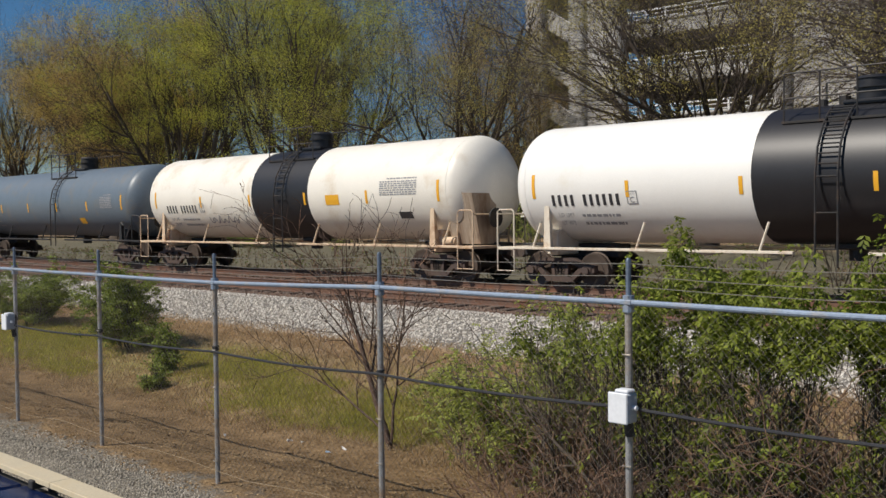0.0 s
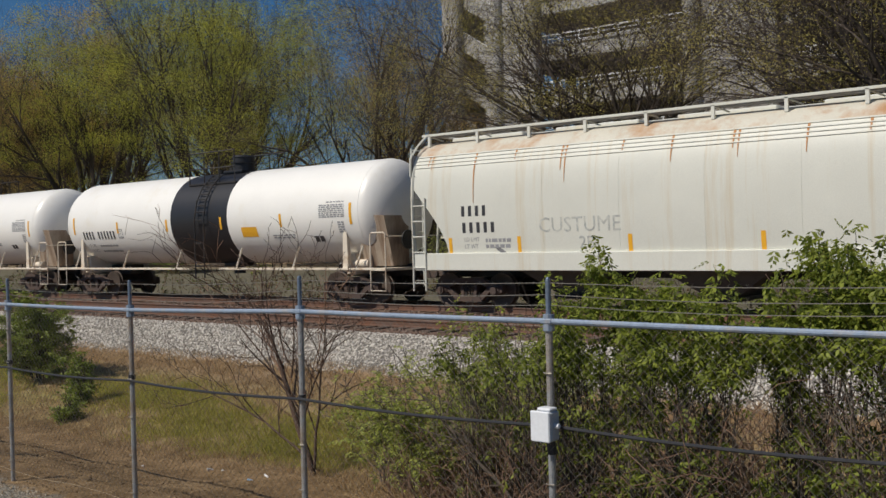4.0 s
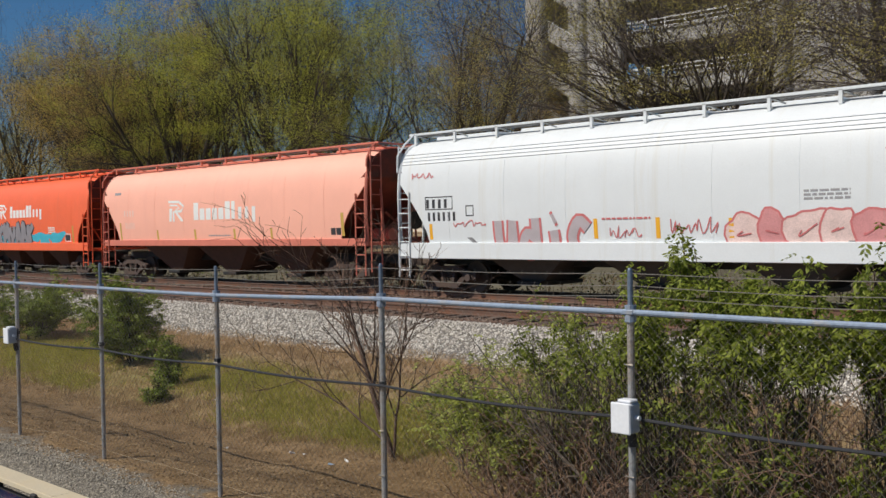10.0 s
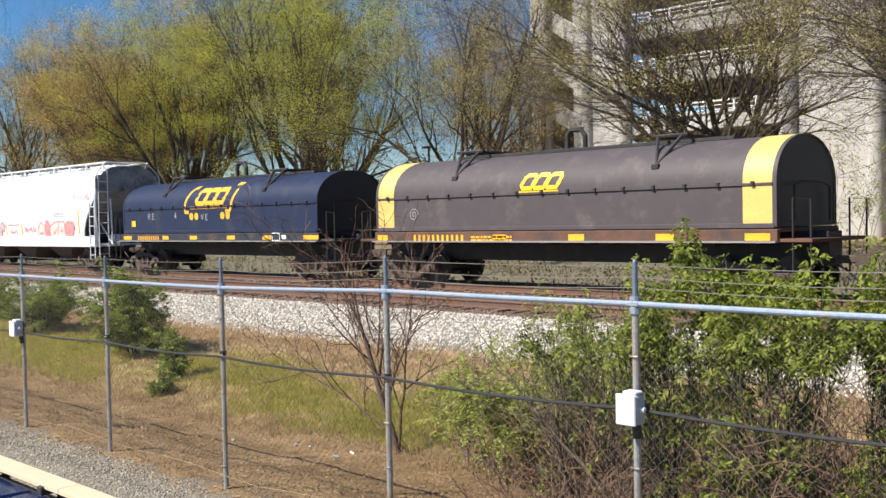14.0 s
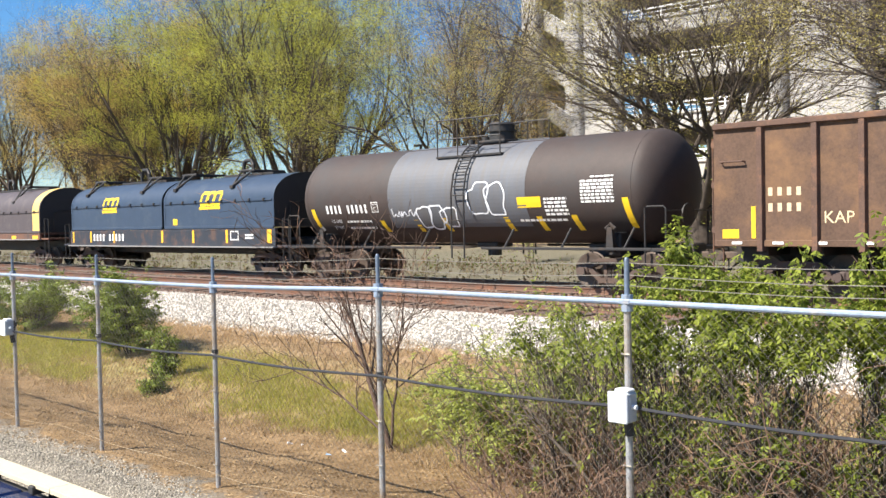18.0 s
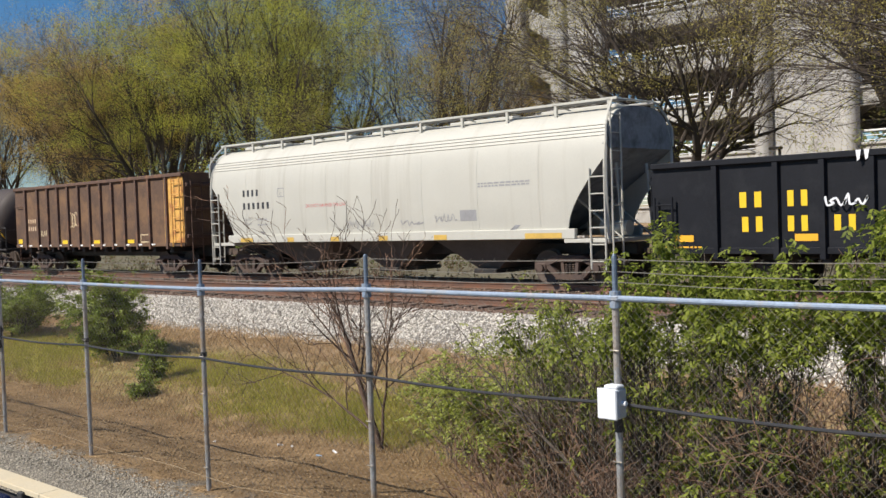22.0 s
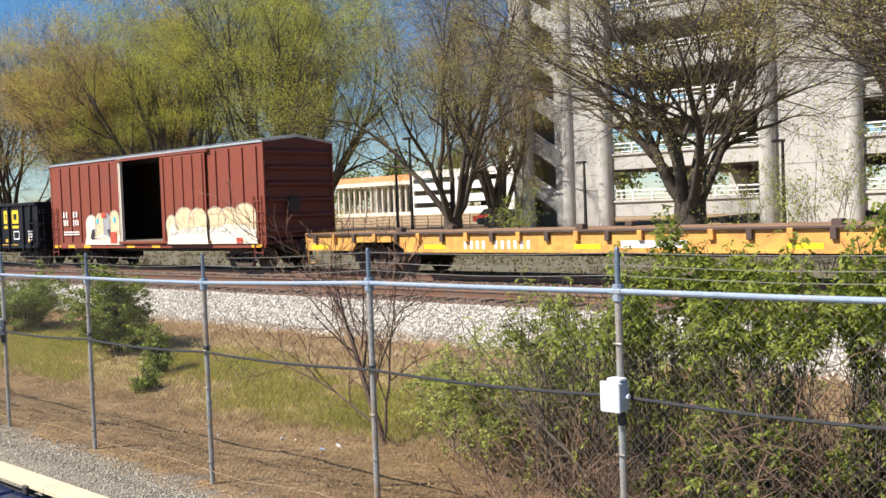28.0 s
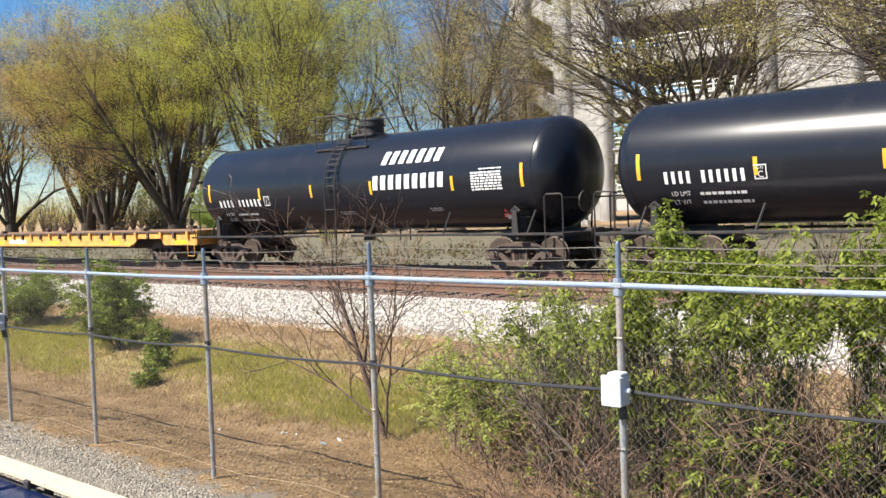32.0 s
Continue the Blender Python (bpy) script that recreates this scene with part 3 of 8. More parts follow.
# nearly bare crown with long straight twigs
AIRY_SPEC = [(10, 12, 0.12, 0.03, 0.48, 0.66), (6, 8, 0.09, 0.0, 0.5, 0.6), (4, 6, 0.12, -0.02, 0.52, 0.65), (2, 3, 0.15, -0.02, 0.55, 0.7), (1, 0, 0.2, 0.0, 0.5, 0.8)]
FINE_SPEC = [(10, 9, 0.13, 0.03, 0.46, 0.70), (5, 6, 0.10, 0.02, 0.52, 0.55), (4, 5, 0.12, 0.0, 0.52, 0.62), (2, 3, 0.15, 0.0, 0.55, 0.7), (1, 0, 0.2, 0.0, 0.5, 0.8)]


def grow_tree(seed, stems, height, lean, trunk, spec=TREE_SPEC, fork=1.6, thin=0.0065, limb=1.0):
    g = Grower(seed)
    r = g.r
    g.clear = 0.25
    # flared foot and short trunk
    zs = [(-0.4, 1.55), (0.1, 1.25), (0.4, 1.05), (fork * 0.5, 0.95), (fork, 0.9)]
    for (z0, w0), (z1, w1) in zip(zs, zs[1:]):
        g.seg(Vector((0.05 * z0, 0, z0)), Vector((0.05 * z1, 0, z1)), trunk * w0, trunk * w1, 12)
    top = Vector((0.05 * fork, 0, fork))
    for k in range(stems):
        a = 6.283 * (k + r.uniform(-0.25, 0.25)) / stems
        out = lean * (r.uniform(0.8, 1.25) if k % 2 else r.uniform(0.3, 0.75)) if k else lean * 0.1
        d = Vector((math.cos(a) * out, math.sin(a) * out, 1)).normalized()
        start = top + Vector((math.cos(a), math.sin(a), 0)) * trunk * 0.38 - Vector((0, 0, 0.45 * trunk + r.uniform(0, 0.35) * fork))
        g.branch(start, d, height * r.uniform(0.8, 1.05), trunk * limb * r.uniform(0.26, 0.42), 0, spec, thin)
    return g


def tree_kind(name, seed, stems, height, lean, trunk, bark, leaf, count, size, label, spec=TREE_SPEC, clumps=900, reach=5.5, spread=0.28, thin=0.0055, fork=1.8, limb=1.0):
    g = grow_tree(seed, stems, height, lean, trunk, spec, fork, thin, limb).fit(height, reach)
    t = thing(name, label, "tree", group="trees behind the tracks")
    part("trunk", g.wood("trunk", bark), bark, t)
    part("crown", g.leaves("crown", leaf, count, size, spread, slim=0.7, clumps=clumps, flat=0.65), leaf, t)
    return t


def plant(ob, places):
    for i, (x, y, turn, s) in enumerate(places):
        m = pose(x, y, ground_z(x, y), 0, 0, turn) @ Matrix.Diagonal((s, s, s, 1))
        if i == 0:
            ob.matrix_basis = m
        else:
            c = copy_thing(ob, pose(x, y, ground_z(x, y), 0, 0, turn))
            c.scale = (s, s, s)


big = tree_kind("tree", 11, 8, 15.5, 1.0, 0.72, BARK_DARK, LEAF_OLIVE, 46000, 0.06, "large spreading tree, nearly bare, with dark forked trunk and first buds", spec=AIRY_SPEC, clumps=420, reach=9.8, spread=0.36, thin=0.0065, fork=2.6)
plant(big, [(-22.3, 38.5, 75, 1.0), (-12.0, 40.5, 150, 1.05), (-8.3, 35.0, 40, 1.0)])
mid_tree = tree_kind("tree", 23, 8, 18.0, 1.1, 0.55, TREE_BARK, LEAF_OLIVE, 44000, 0.06, "tall bare tree with many rising limbs and sparse olive buds", spec=FINE_SPEC, clumps=600, reach=9.5, spread=0.4, thin=0.005, fork=1.6)
plant(mid_tree, [(-37.4, 40.0, 150, 1.0), (-95.0, 41.0, 120, 1.15), (-105.0, 43.0, 220, 1.1)])
lime = tree_kind("tree", 37, 8, 19.0, 0.85, 0.7, TREE_BARK, LEAF_LIME, 95000, 0.078, "tall tree in fresh yellow-green spring leaf", clumps=560, limb=1.15, reach=8.6, spread=0.5, fork=1.2)
plant(lime, [(-52.6, 41.0, 0, 1.0), (-66.5, 41.0, 130, 1.0), (-62.0, 50.0, 250, 1.1)])
yellow = tree_kind("tree", 41, 8, 17.5, 0.8, 0.65, TREE_BARK, LEAF_YELLOW, 95000, 0.076, "tall tree with yellow spring catkins and fine limbs", clumps=560, limb=1.15, reach=8.2, spread=0.5, fork=1.4)
plant(yellow, [(-86.0, 44.0, 40, 1.05), (-78.5, 48.0, 150, 1.22)])
ochre = tree_kind("tree", 53, 8, 17.0, 0.8, 0.65, TREE_BARK, LEAF_OCHRE, 85000, 0.074, "tall tree with ochre-brown opening buds and fine limbs", clumps=520, limb=1.15, reach=8.0, spread=0.5, fork=1.3)
plant(ochre, [(-77.0, 41.0, 100, 0.95), (-47.0, 55.0, 60, 1.0), (-92.0, 50.0, 310, 1.1)])


# far woods behind the field
def far_woods():
    rs = random.Random(5)
    g = Grower(77)
    for k in range(46):
        x = -300 + 330 * k / 46 + rs.uniform(-3, 3)
        y = 170 + rs.uniform(-10, 25) + abs(x + 100) * 0.05
        z0 = ground_z(x, y)
        h = rs.uniform(9, 15)
        p = Vector((x, y, z0))
        g.seg(p, p + Vector((0, 0, h * 0.6)), 0.3, 0.12, 5)
        for j in range(26):
            a = rs.random() * 6.283
            rad = rs.uniform(0.5, 4.0)
            q = p + Vector((math.cos(a) * rad, math.sin(a) * rad, h * rs.uniform(0.25, 1.0)))
            g.seg(p + Vector((0, 0, h * rs.uniform(0.15, 0.5))), q, 0.09, 0.03, 3)
            g.tips.append(q)
    t = thing("far_woods", "far green and olive tree line beyond the field", "woods", kind="stuff")
    part("trunks", g.wood("trunks", BARK), BARK, t)
    part("foliage", g.leaves("foliage", LEAF_FAR, 26000, 0.9, 1.5, slim=0.8), LEAF_FAR, t)


far_woods()


# brushy understorey behind the tall trees
def understorey():
    rs = random.Random(19)
    g = Grower(91)
    for k in range(90):
        x, y = -128 + 46 * (k + rs.random()) / 90, rs.uniform(49, 60)
        p = Vector((x, y, ground_z(x, y)))
        h = rs.uniform(2.2, 5.0)
        for j in range(9):
            a = rs.random() * 6.283
            q = p + Vector((math.cos(a) * rs.uniform(0.3, 1.6), math.sin(a) * rs.uniform(0.3, 1.6), h * rs.uniform(0.5, 1.0)))
            m_ = p.lerp(q, 0.5) + Vector((rs.gauss(0, 0.15), rs.gauss(0, 0.15), 0.2))
            g.seg(p, m_, 0.05, 0.03, 4)
            g.seg(m_, q, 0.03, 0.01, 3)
            g.tips += [m_, q, q.lerp(m_, 0.4)]
    t = thing("understorey", "brown and olive brush behind the tall trees", "brush", kind="stuff")
    part("stems", g.wood("stems", BARK), BARK, t)
    part("foliage", g.leaves("foliage", LEAF_OLIVE, 15000, 0.17, 0.5, slim=0.6), LEAF_OLIVE, t)


understorey()

SHRUB_SPEC = [(6, 6, 0.12, 0.02, 0.42, 0.6), (4, 4, 0.16, 0.03, 0.5, 0.7), (3, 3, 0.2, 0.0, 0.5, 0.8), (2, 0, 0.2, 0.0, 0.5, 0.8)]
BUSH_SPEC = [(7, 12, 0.08, 0.05, 0.55, 1.1), (4, 6, 0.12, 0.02, 0.5, 0.7), (3, 3, 0.15, 0.0, 0.5, 0.7)]


def shrub(name, seed, x, y, stems, height, spread, radius, bark, leaf, count, size, label, group="", spec=SHRUB_SPEC, slim=0.45, scatter=0.05, category="shrub", leaf_from=0.0, clumps=0, droop=0.0, low_share=0.14, reach=None, sprays=False, flat=1.0):
    g = Grower(seed)
    r = g.r
    for k in range(stems):
        a = r.random() * 6.283
        out = spread * r.uniform(0.1, 1.0)
        d = Vector((math.cos(a) * out, math.sin(a) * out, 1)).normalized()
        p = Vector((math.cos(a), math.sin(a), 0)) * r.uniform(0, 0.25) + Vector((0, 0, -0.12))
        g.branch(p, d, height * r.uniform(0.6, 1.08), radius * r.uniform(0.6, 1.1), 0, spec)
    if reach:
        g.fit(height, reach)
    t = thing(name, label, category, group=group, kind="" if count else "stuff")
    t.matrix_basis = pose(x, y, ground_z(x, y))
    tagged(part("woody_growth", g.wood("woody_growth", bark), bark, t), kind="stuff")
    if count:
        zs = sorted(p.z for p in g.tips)
        low = zs[0] + (zs[-1] - zs[0]) * leaf_from
        g.tips = [p for p in g.tips if p.z > low or g.r.random() < low_share] or g.tips
        if sprays:
            part("foliage", g.sprigs("foliage", leaf, count // 7, size, stalk=size * 2.2, droop=droop, spread=scatter), leaf, t)
        else:
            part("foliage", g.leaves("foliage", leaf, count, size, scatter, slim=slim, clumps=clumps, droop=droop, flat=flat), leaf, t)
    return t


# the tall leafy thicket against the fence
for i, (x, y, h, n, w) in enumerate([(-6.5, 8.4, 2.2, 1500, 0.5), (-5.7, 8.2, 2.25, 1900, 0.5), (-4.75, 7.5, 2.35, 4200, 0.45), (-4.25, 7.6, 2.6, 6400, 0.5), (-3.6, 7.4, 2.35, 5600, 0.55), (-3.0, 7.7, 2.68, 7000, 0.5), (-2.3, 7.3, 2.55, 7000, 0.55), (-1.5, 7.7, 2.6, 7000, 0.6),
                                     (-4.5, 9.0, 2.2, 2400, 0.6), (-3.4, 9.2, 2.5, 2400, 0.6), (-2.4, 8.6, 2.5, 2400, 0.6)]):
    shrub("shrub", 100 + i, x, y, 7, h, 0.3, 0.02, BARK_DARK if i % 3 else BARK, LEAF_SHRUB, int(n * 1.15), 0.055, "tall green honeysuckle shrub growing through the fence", group="thicket behind the fence", scatter=0.06, leaf_from=0.68, clumps=n // 24, slim=0.42, droop=0.8, low_share=0.055, reach=w, sprays=True)
# low light-green shrubs on the bank
for i, (x, y, h, n, w) in enumerate([(-9.0, 9.6, 1.45, 3400, 0.7), (-8.1, 9.3, 1.6, 4400, 0.75), (-7.4, 9.1, 1.6, 4400, 0.7), (-6.9, 9.6, 2.2, 3000, 0.6), (-7.7, 9.9, 1.5, 2600, 0.8), (-6.3, 9.0, 1.7, 2600, 0.6), (-5.5, 8.8, 2.0, 2400, 0.5)]):
    shrub("shrub", 200 + i, x, y, 9, h, 0.6, 0.011, BARK, LEAF_LIGHT, int(n * 2.1), 0.05, "loose light-green shrub with thin arching stems on the bank", group="shrubs on the bank", scatter=0.065, leaf_from=0.25, clumps=n // 22, droop=0.3, reach=w, sprays=True)
# low bright growth at the foot of the fence
for i, (x, y, h, n, w) in enumerate([(-3.5, 6.75, 0.55, 1500, 0.4), (-2.9, 6.6, 0.6, 1600, 0.4), (-2.4, 6.8, 0.75, 1700, 0.4), (-4.9, 6.9, 0.5, 900, 0.35)]):
    shrub("shrub", 240 + i, x, y, 8, h, 0.6, 0.008, TWIG, LEAF_LIGHT, n * 3, 0.042, "low bright yellow-green shrub at the foot of the fence", group="low growth by the fence", scatter=0.05, leaf_from=0.15, clumps=n // 16, droop=0.2, reach=w, sprays=True)
# dark feathery bushes further along the bank
for i, (x, y, h, n, w) in enumerate([(-20.9, 11.3, 1.75, 26000, 0.9), (-27.2, 11.9, 1.45, 26000, 1.15), (-18.1, 10.6, 0.9, 5200, 0.28), (-17.3, 9.8, 0.4, 1800, 0.22), (-31.5, 12.2, 1.3, 9000, 0.8)]):
    shrub("bush", 300 + i, x, y, 7, h, 0.45, 0.02, BARK_DARK, LEAF_PINE, n, 0.07, "dense dark-green bush on the grass bank", group="bushes on the bank", scatter=0.055, slim=0.4, clumps=n // 26, category="bush", droop=0.0, reach=w, spec=BUSH_SPEC, flat=0.45)
# leafy saplings beyond the train
for i, (x, y, h) in enumerate([(-15.0, 30.0, 3.0), (-27.0, 33.0, 2.2), (-12.5, 29.5, 3.6), (-41.0, 34.0, 1.8)]):
    shrub("sapling", 340 + i, x, y, 6, h, 0.35, 0.025, BARK, LEAF_LIGHT, 1500, 0.09, "young light-green sapling beyond the tracks", group="saplings beyond the tracks", scatter=0.08)
# dense round green shrubs under the tall trees
for i, (x, y, h, w) in enumerate([(-51.5, 36.5, 3.1, 1.7), (-54.6, 37.0, 2.7, 1.8)]):
    shrub("shrub", 360 + i, x, y, 9, h, 0.6, 0.03, BARK, LEAF_BUSHY, 15000, 0.11, "dense round green shrub under the tall trees", group="shrubs under the trees", scatter=0.14, clumps=420, reach=w)
# leafless saplings behind the fence
BARE_SPEC = [(8, 8, 0.08, 0.02, 0.42, 0.6), (5, 4, 0.11, 0.03, 0.45, 0.6), (3, 2, 0.14, 0.02, 0.5, 0.7), (2, 0, 0.2, 0.0, 0.5, 0.8)]


def leaning_sapling(seed, x, y, limbs, bark, label):
    """Limbs: start height, direction, length, radius; the first one is the trunk."""
    t = thing("bare_sapling", label, "sapling", at=pose(x, y, ground_z(x, y)))
    for k, (z, d, length, radius) in enumerate(limbs):
        g = Grower(seed + 7 * k)
        g.branch(Vector((z * limbs[0][1][0] / limbs[0][1][2], 0, z - 0.1)), Vector(d).normalized(), length, radius, 0, BARE_SPEC)
        part("limb" if k else "trunk", g.wood("limb" if k else "trunk", bark), bark, t)


leaning_sapling(401, -10.15, 9.35, [(0.0, (-0.3, 0.0, 1.0), 2.9, 0.05), (0.3, (-1.0, 0.1, 0.42), 2.6, 0.018), (0.8, (0.35, 0.15, 0.9), 1.7, 0.014), (1.0, (-0.9, -0.1, 0.8), 1.9, 0.016), (1.4, (0.25, 0.0, 1.0), 1.4, 0.012), (1.6, (-0.7, 0.1, 0.9), 1.5, 0.012), (0.1, (-0.05, 0.2, 1.0), 2.3, 0.022)], BARK_RED, "leafless sapling with dark leaning trunk and spreading twigs")
leaning_sapling(402, -10.9, 9.9, [(0.0, (-0.22, 0.0, 1.0), 3.0, 0.014), (0.3, (0.12, 0.0, 1.0), 2.2, 0.010), (0.9, (-0.5, 0.0, 1.0), 1.6, 0.008)], TWIG_PINK, "slender leafless sapling with reddish twigs")
leaning_sapling(403, -5.3, 8.0, [(0.0, (-0.75, 0.0, 0.75), 3.0, 0.026), (0.5, (-0.2, 0.1, 1.0), 1.5, 0.012)], BARK_DARK, "dead leaning stem among the shrubs")
# tangles of dead stems
DEAD_SPEC = [(6, 7, 0.12, 0.0, 0.5, 0.7), (4, 4, 0.16, 0.0, 0.5, 0.8), (3, 0, 0.2, 0.0, 0.5, 0.8)]
rs_ = random.Random(9)
for i in range(9):
    x, y = -6.2 + 5.2 * i / 8 + rs_.uniform(-0.2, 0.2), rs_.uniform(6.8, 8.2)
    shrub("dead_brush", 500 + i, x, y, 10, rs_.uniform(0.6, 1.2), 1.0, 0.008, (TWIG, TWIG_PINK, BARK_RED)[i % 3], None, 0, 0, "tangle of dry brown stems at the foot of the fence", group="dead brush", spec=DEAD_SPEC, category="brush")
for i in range(9):
    x, y = -7.8 + 4.6 * i / 8 + rs_.uniform(-0.2, 0.2), rs_.uniform(8.4, 10.4)
    shrub("dead_brush", 540 + i, x, y, 13, rs_.uniform(0.8, 1.25), 0.5, 0.007, (TWIG_PINK, TWIG, TWIG_PINK, TWIG)[i % 4], None, 0, 0, "tangle of dry reddish-brown stems behind the fence", group="dead brush", spec=DEAD_SPEC, category="brush")


for i in range(6):
    x, y = -4.6 + 4.2 * i / 5 + rs_.uniform(-0.2, 0.2), rs_.uniform(7.2, 9.6)
    shrub("dead_brush", 580 + i, x, y, 12, rs_.uniform(1.3, 2.0), 0.6, 0.011, (BARK_RED, TWIG, TWIG_PINK)[i % 3], None, 0, 0, "dark tangle of dead stems under the thicket", group="dead brush", spec=DEAD_SPEC, category="brush")


# weeds on the far side of the tracks
def far_weeds():
    rs = random.Random(15)
    g = Grower(88)
    for k in range(1300):
        x = 4 - 80 * rs.random() ** 1.2
        y = rs.uniform(25.6, 33)
        h = max(0.05, 0.42 + 0.75 * noise.noise((x * 0.25, y * 0.3, 9.0))) * rs.uniform(0.4, 1.1)
        p = Vector((x, y, ground_z(x, y)))
        g.seg(p, p + Vector((rs.gauss(0, 0.1), rs.gauss(0, 0.1), h)), 0.012, 0.005, 3)
        g.tips += [p + Vector((rs.gauss(0, 0.12), rs.gauss(0, 0.12), h * u)) for u in (0.4, 0.7, 1.0)]
    t = thing("weeds", "green and brown weeds beyond the tracks", "weeds", kind="stuff")
    part("stalks", g.wood("stalks", TWIG), TWIG, t)
    part("foliage", g.leaves("foliage", WEED_BROWN, 9000, 0.11, 0.08, slim=0.6), LEAF_OLIVE, t)
    part("greenery", g.leaves("greenery", WEED_GREEN, 5000, 0.10, 0.08, slim=0.6), LEAF_LIGHT, t)


far_weeds()

# ---- fence, box, cables ----
GALV = mat("galvanized_steel", (0.25, 0.31, 0.40), rough=0.6, metal=0.35, vary=0.2, scale=6, dirt=(0.36, 0.33, 0.30), dirt_amount=0.35, dirt_scale=4)
EXTENSION = mat("blue_grey_steel", (0.15, 0.19, 0.25), rough=0.5, metal=0.4, vary=0.25, scale=5)
POST_WORN = mat("worn_post", (0.36, 0.365, 0.37), rough=0.55, metal=0.3, vary=0.25, scale=3, dirt=(0.33, 0.24, 0.16), dirt_amount=0.6, dirt_scale=2)
WIRE = mat("chain_link_wire", (0.26, 0.235, 0.20), rough=0.5, metal=0.5, vary=0.2)
CABLE = mat("black_cable", (0.03, 0.03, 0.033), rough=0.5, vary=0.2)
BOX_WHITE = mat("box_white", (0.74, 0.76, 0.79), rough=0.45, vary=0.08, bump=0.02)
POSTS = [-34.5, -32.0, -29.5, -27.0, -24.5, -22.0, -19.5, -17.0, -14.5, -12.0, -9.4, -6.76, -4.12, -1.5, 1.1, 3.7, 6.3]


def rail_z(x):
    return 1.2 if x < -9 else 1.2 + 0.06 * min((x + 9) / 2.3, 1.0)


def build_fence():
    f = thing("chain_link_fence", "galvanized chain-link fence with three strands of barbed wire", "fence", at=pose(0, FENCE, 0))
    for x in POSTS:
        z = rail_z(x)
        zb = ground_z(x, FENCE) - 0.15
        p = part("post", Solid().tube([(x, 0, zb), (x, 0, z - 0.05)], 0.027, 10), POST_WORN, f, smooth=True)
        part("post_extension", Solid().tube([(x, 0, z - 0.05), (x, 0, z + 0.30)], 0.02, 10), EXTENSION, p, smooth=True)
        part("rail_clamp", Solid().tube([(x, 0, z - 0.07), (x, 0, z + 0.05)], 0.042, 10).box(x - 0.05, x + 0.05, -0.045, 0.02, z - 0.02, z + 0.02, 0.008), GALV, p, smooth=True)
        part("post_cap", Solid().tube([(x, 0, z + 0.29), (x, 0, z + 0.315)], 0.021, 10, r1=0.012), EXTENSION, p)
        ties = Solid()
        for k in range(5):
            zz = zb + 0.4 + 0.4 * k
            ties.tube([(x - 0.036, -0.03, zz), (x, -0.04, zz), (x + 0.036, -0.03, zz)], 0.006, 5)
        tagged(part("tie_wire", ties, WIRE, p), kind="stuff")
        part("cable_strap", Solid().tube([(x, 0, 0.47), (x, 0, 0.52)], 0.037, 10), CABLE, p)
    for a, b in zip(POSTS, POSTS[1:]):
        part("top_rail", Solid().tube([(a, -0.02, rail_z(a)), ((a + b) / 2, -0.02, (rail_z(a) + rail_z(b)) / 2 - 0.004), (b, -0.02, rail_z(b))], 0.0215, 10), GALV, f, smooth=True)
        # woven wire between two posts
        s = Solid()
        z0, z1 = ground_z((a + b) / 2, FENCE) + 0.06, min(rail_z(a), rail_z(b)) - 0.02
        h, w, step = z1 - z0, b - a, 0.075
        if b > -36:
            n = int((w + h) / step)
            for k in range(1, n):
                u = k * step
                for sgn in (1, -1):
                    lo, hi = max(0.0, u - w), min(h, u)
                    if hi - lo < 0.03:
                        continue
                    p0, p1 = (u - lo, lo), (u - hi, hi)
                    if sgn < 0:
                        p0, p1 = (w - p0[0], p0[1]), (w - p1[0], p1[1])
                    y = 0.012 * sgn - 0.045
                    s.tube([(a + p0[0], y, z0 + p0[1]), (a + p1[0], y, z0 + p1[1])], 0.0012, 3, caps=False)
        me = mesh_of("wire_mesh", s.v, s.f, WIRE)
        tagged(part("wire_mesh", me, WIRE, f), kind="stuff")
    for dz in (0.115, 0.19, 0.275):
        pts = []
        for a, b in zip(POSTS, POSTS[1:]):
            for k in range(4):
                u = k / 4
                x = a + (b - a) * u
                pts.append((x, 0, rail_z(x) + dz - 0.03 * math.sin(math.pi * u) * (1 if dz < 0.2 else 0.6)))
        s = Solid().tube(pts, 0.0035, 4)
        for k in range(int((POSTS[-1] - POSTS[0]) / 0.125)):
            x = POSTS[0] + 0.125 * k
            i = min(int(len(pts) * (x - POSTS[0]) / (POSTS[-1] - POSTS[0])), len(pts) - 1)
            z = rail_z(x) + dz - 0.012
            s.add([(x - 0.012, 0, z - 0.016), (x + 0.012, 0.003, z + 0.016), (x + 0.008, -0.003, z + 0.018)], [(0, 1, 2)])
            s.add([(x + 0.012, 0, z - 0.016), (x - 0.012, 0.003, z + 0.016), (x - 0.008, -0.003, z + 0.018)], [(0, 1, 2)])
        part("barbed_wire", s, WIRE, f)
    pts = [(x, -0.03, ground_z(x, FENCE) + 0.16 + 0.03 * math.sin(x * 2.3)) for x in np.arange(-34, 6, 0.6)]
    part("tension_wire", Solid().tube(pts, 0.0026, 4), mat("straw_wire", (0.42, 0.33, 0.21), rough=0.7), f)


build_fence()


def cable_z(x):
    u = ((x + 1.48) / 2.63) % 1.0
    return 0.42 + 0.012 * (x + 14) * 0.8 - 0.03 * math.sin(math.pi * u)


solo("fence_cable", Solid().tube([(x, FENCE - 0.05, cable_z(x)) for x in np.arange(-34.0, 6.0, 0.22)], 0.013, 7), CABLE, "black cable strapped along the fence", "cable", smooth=True)


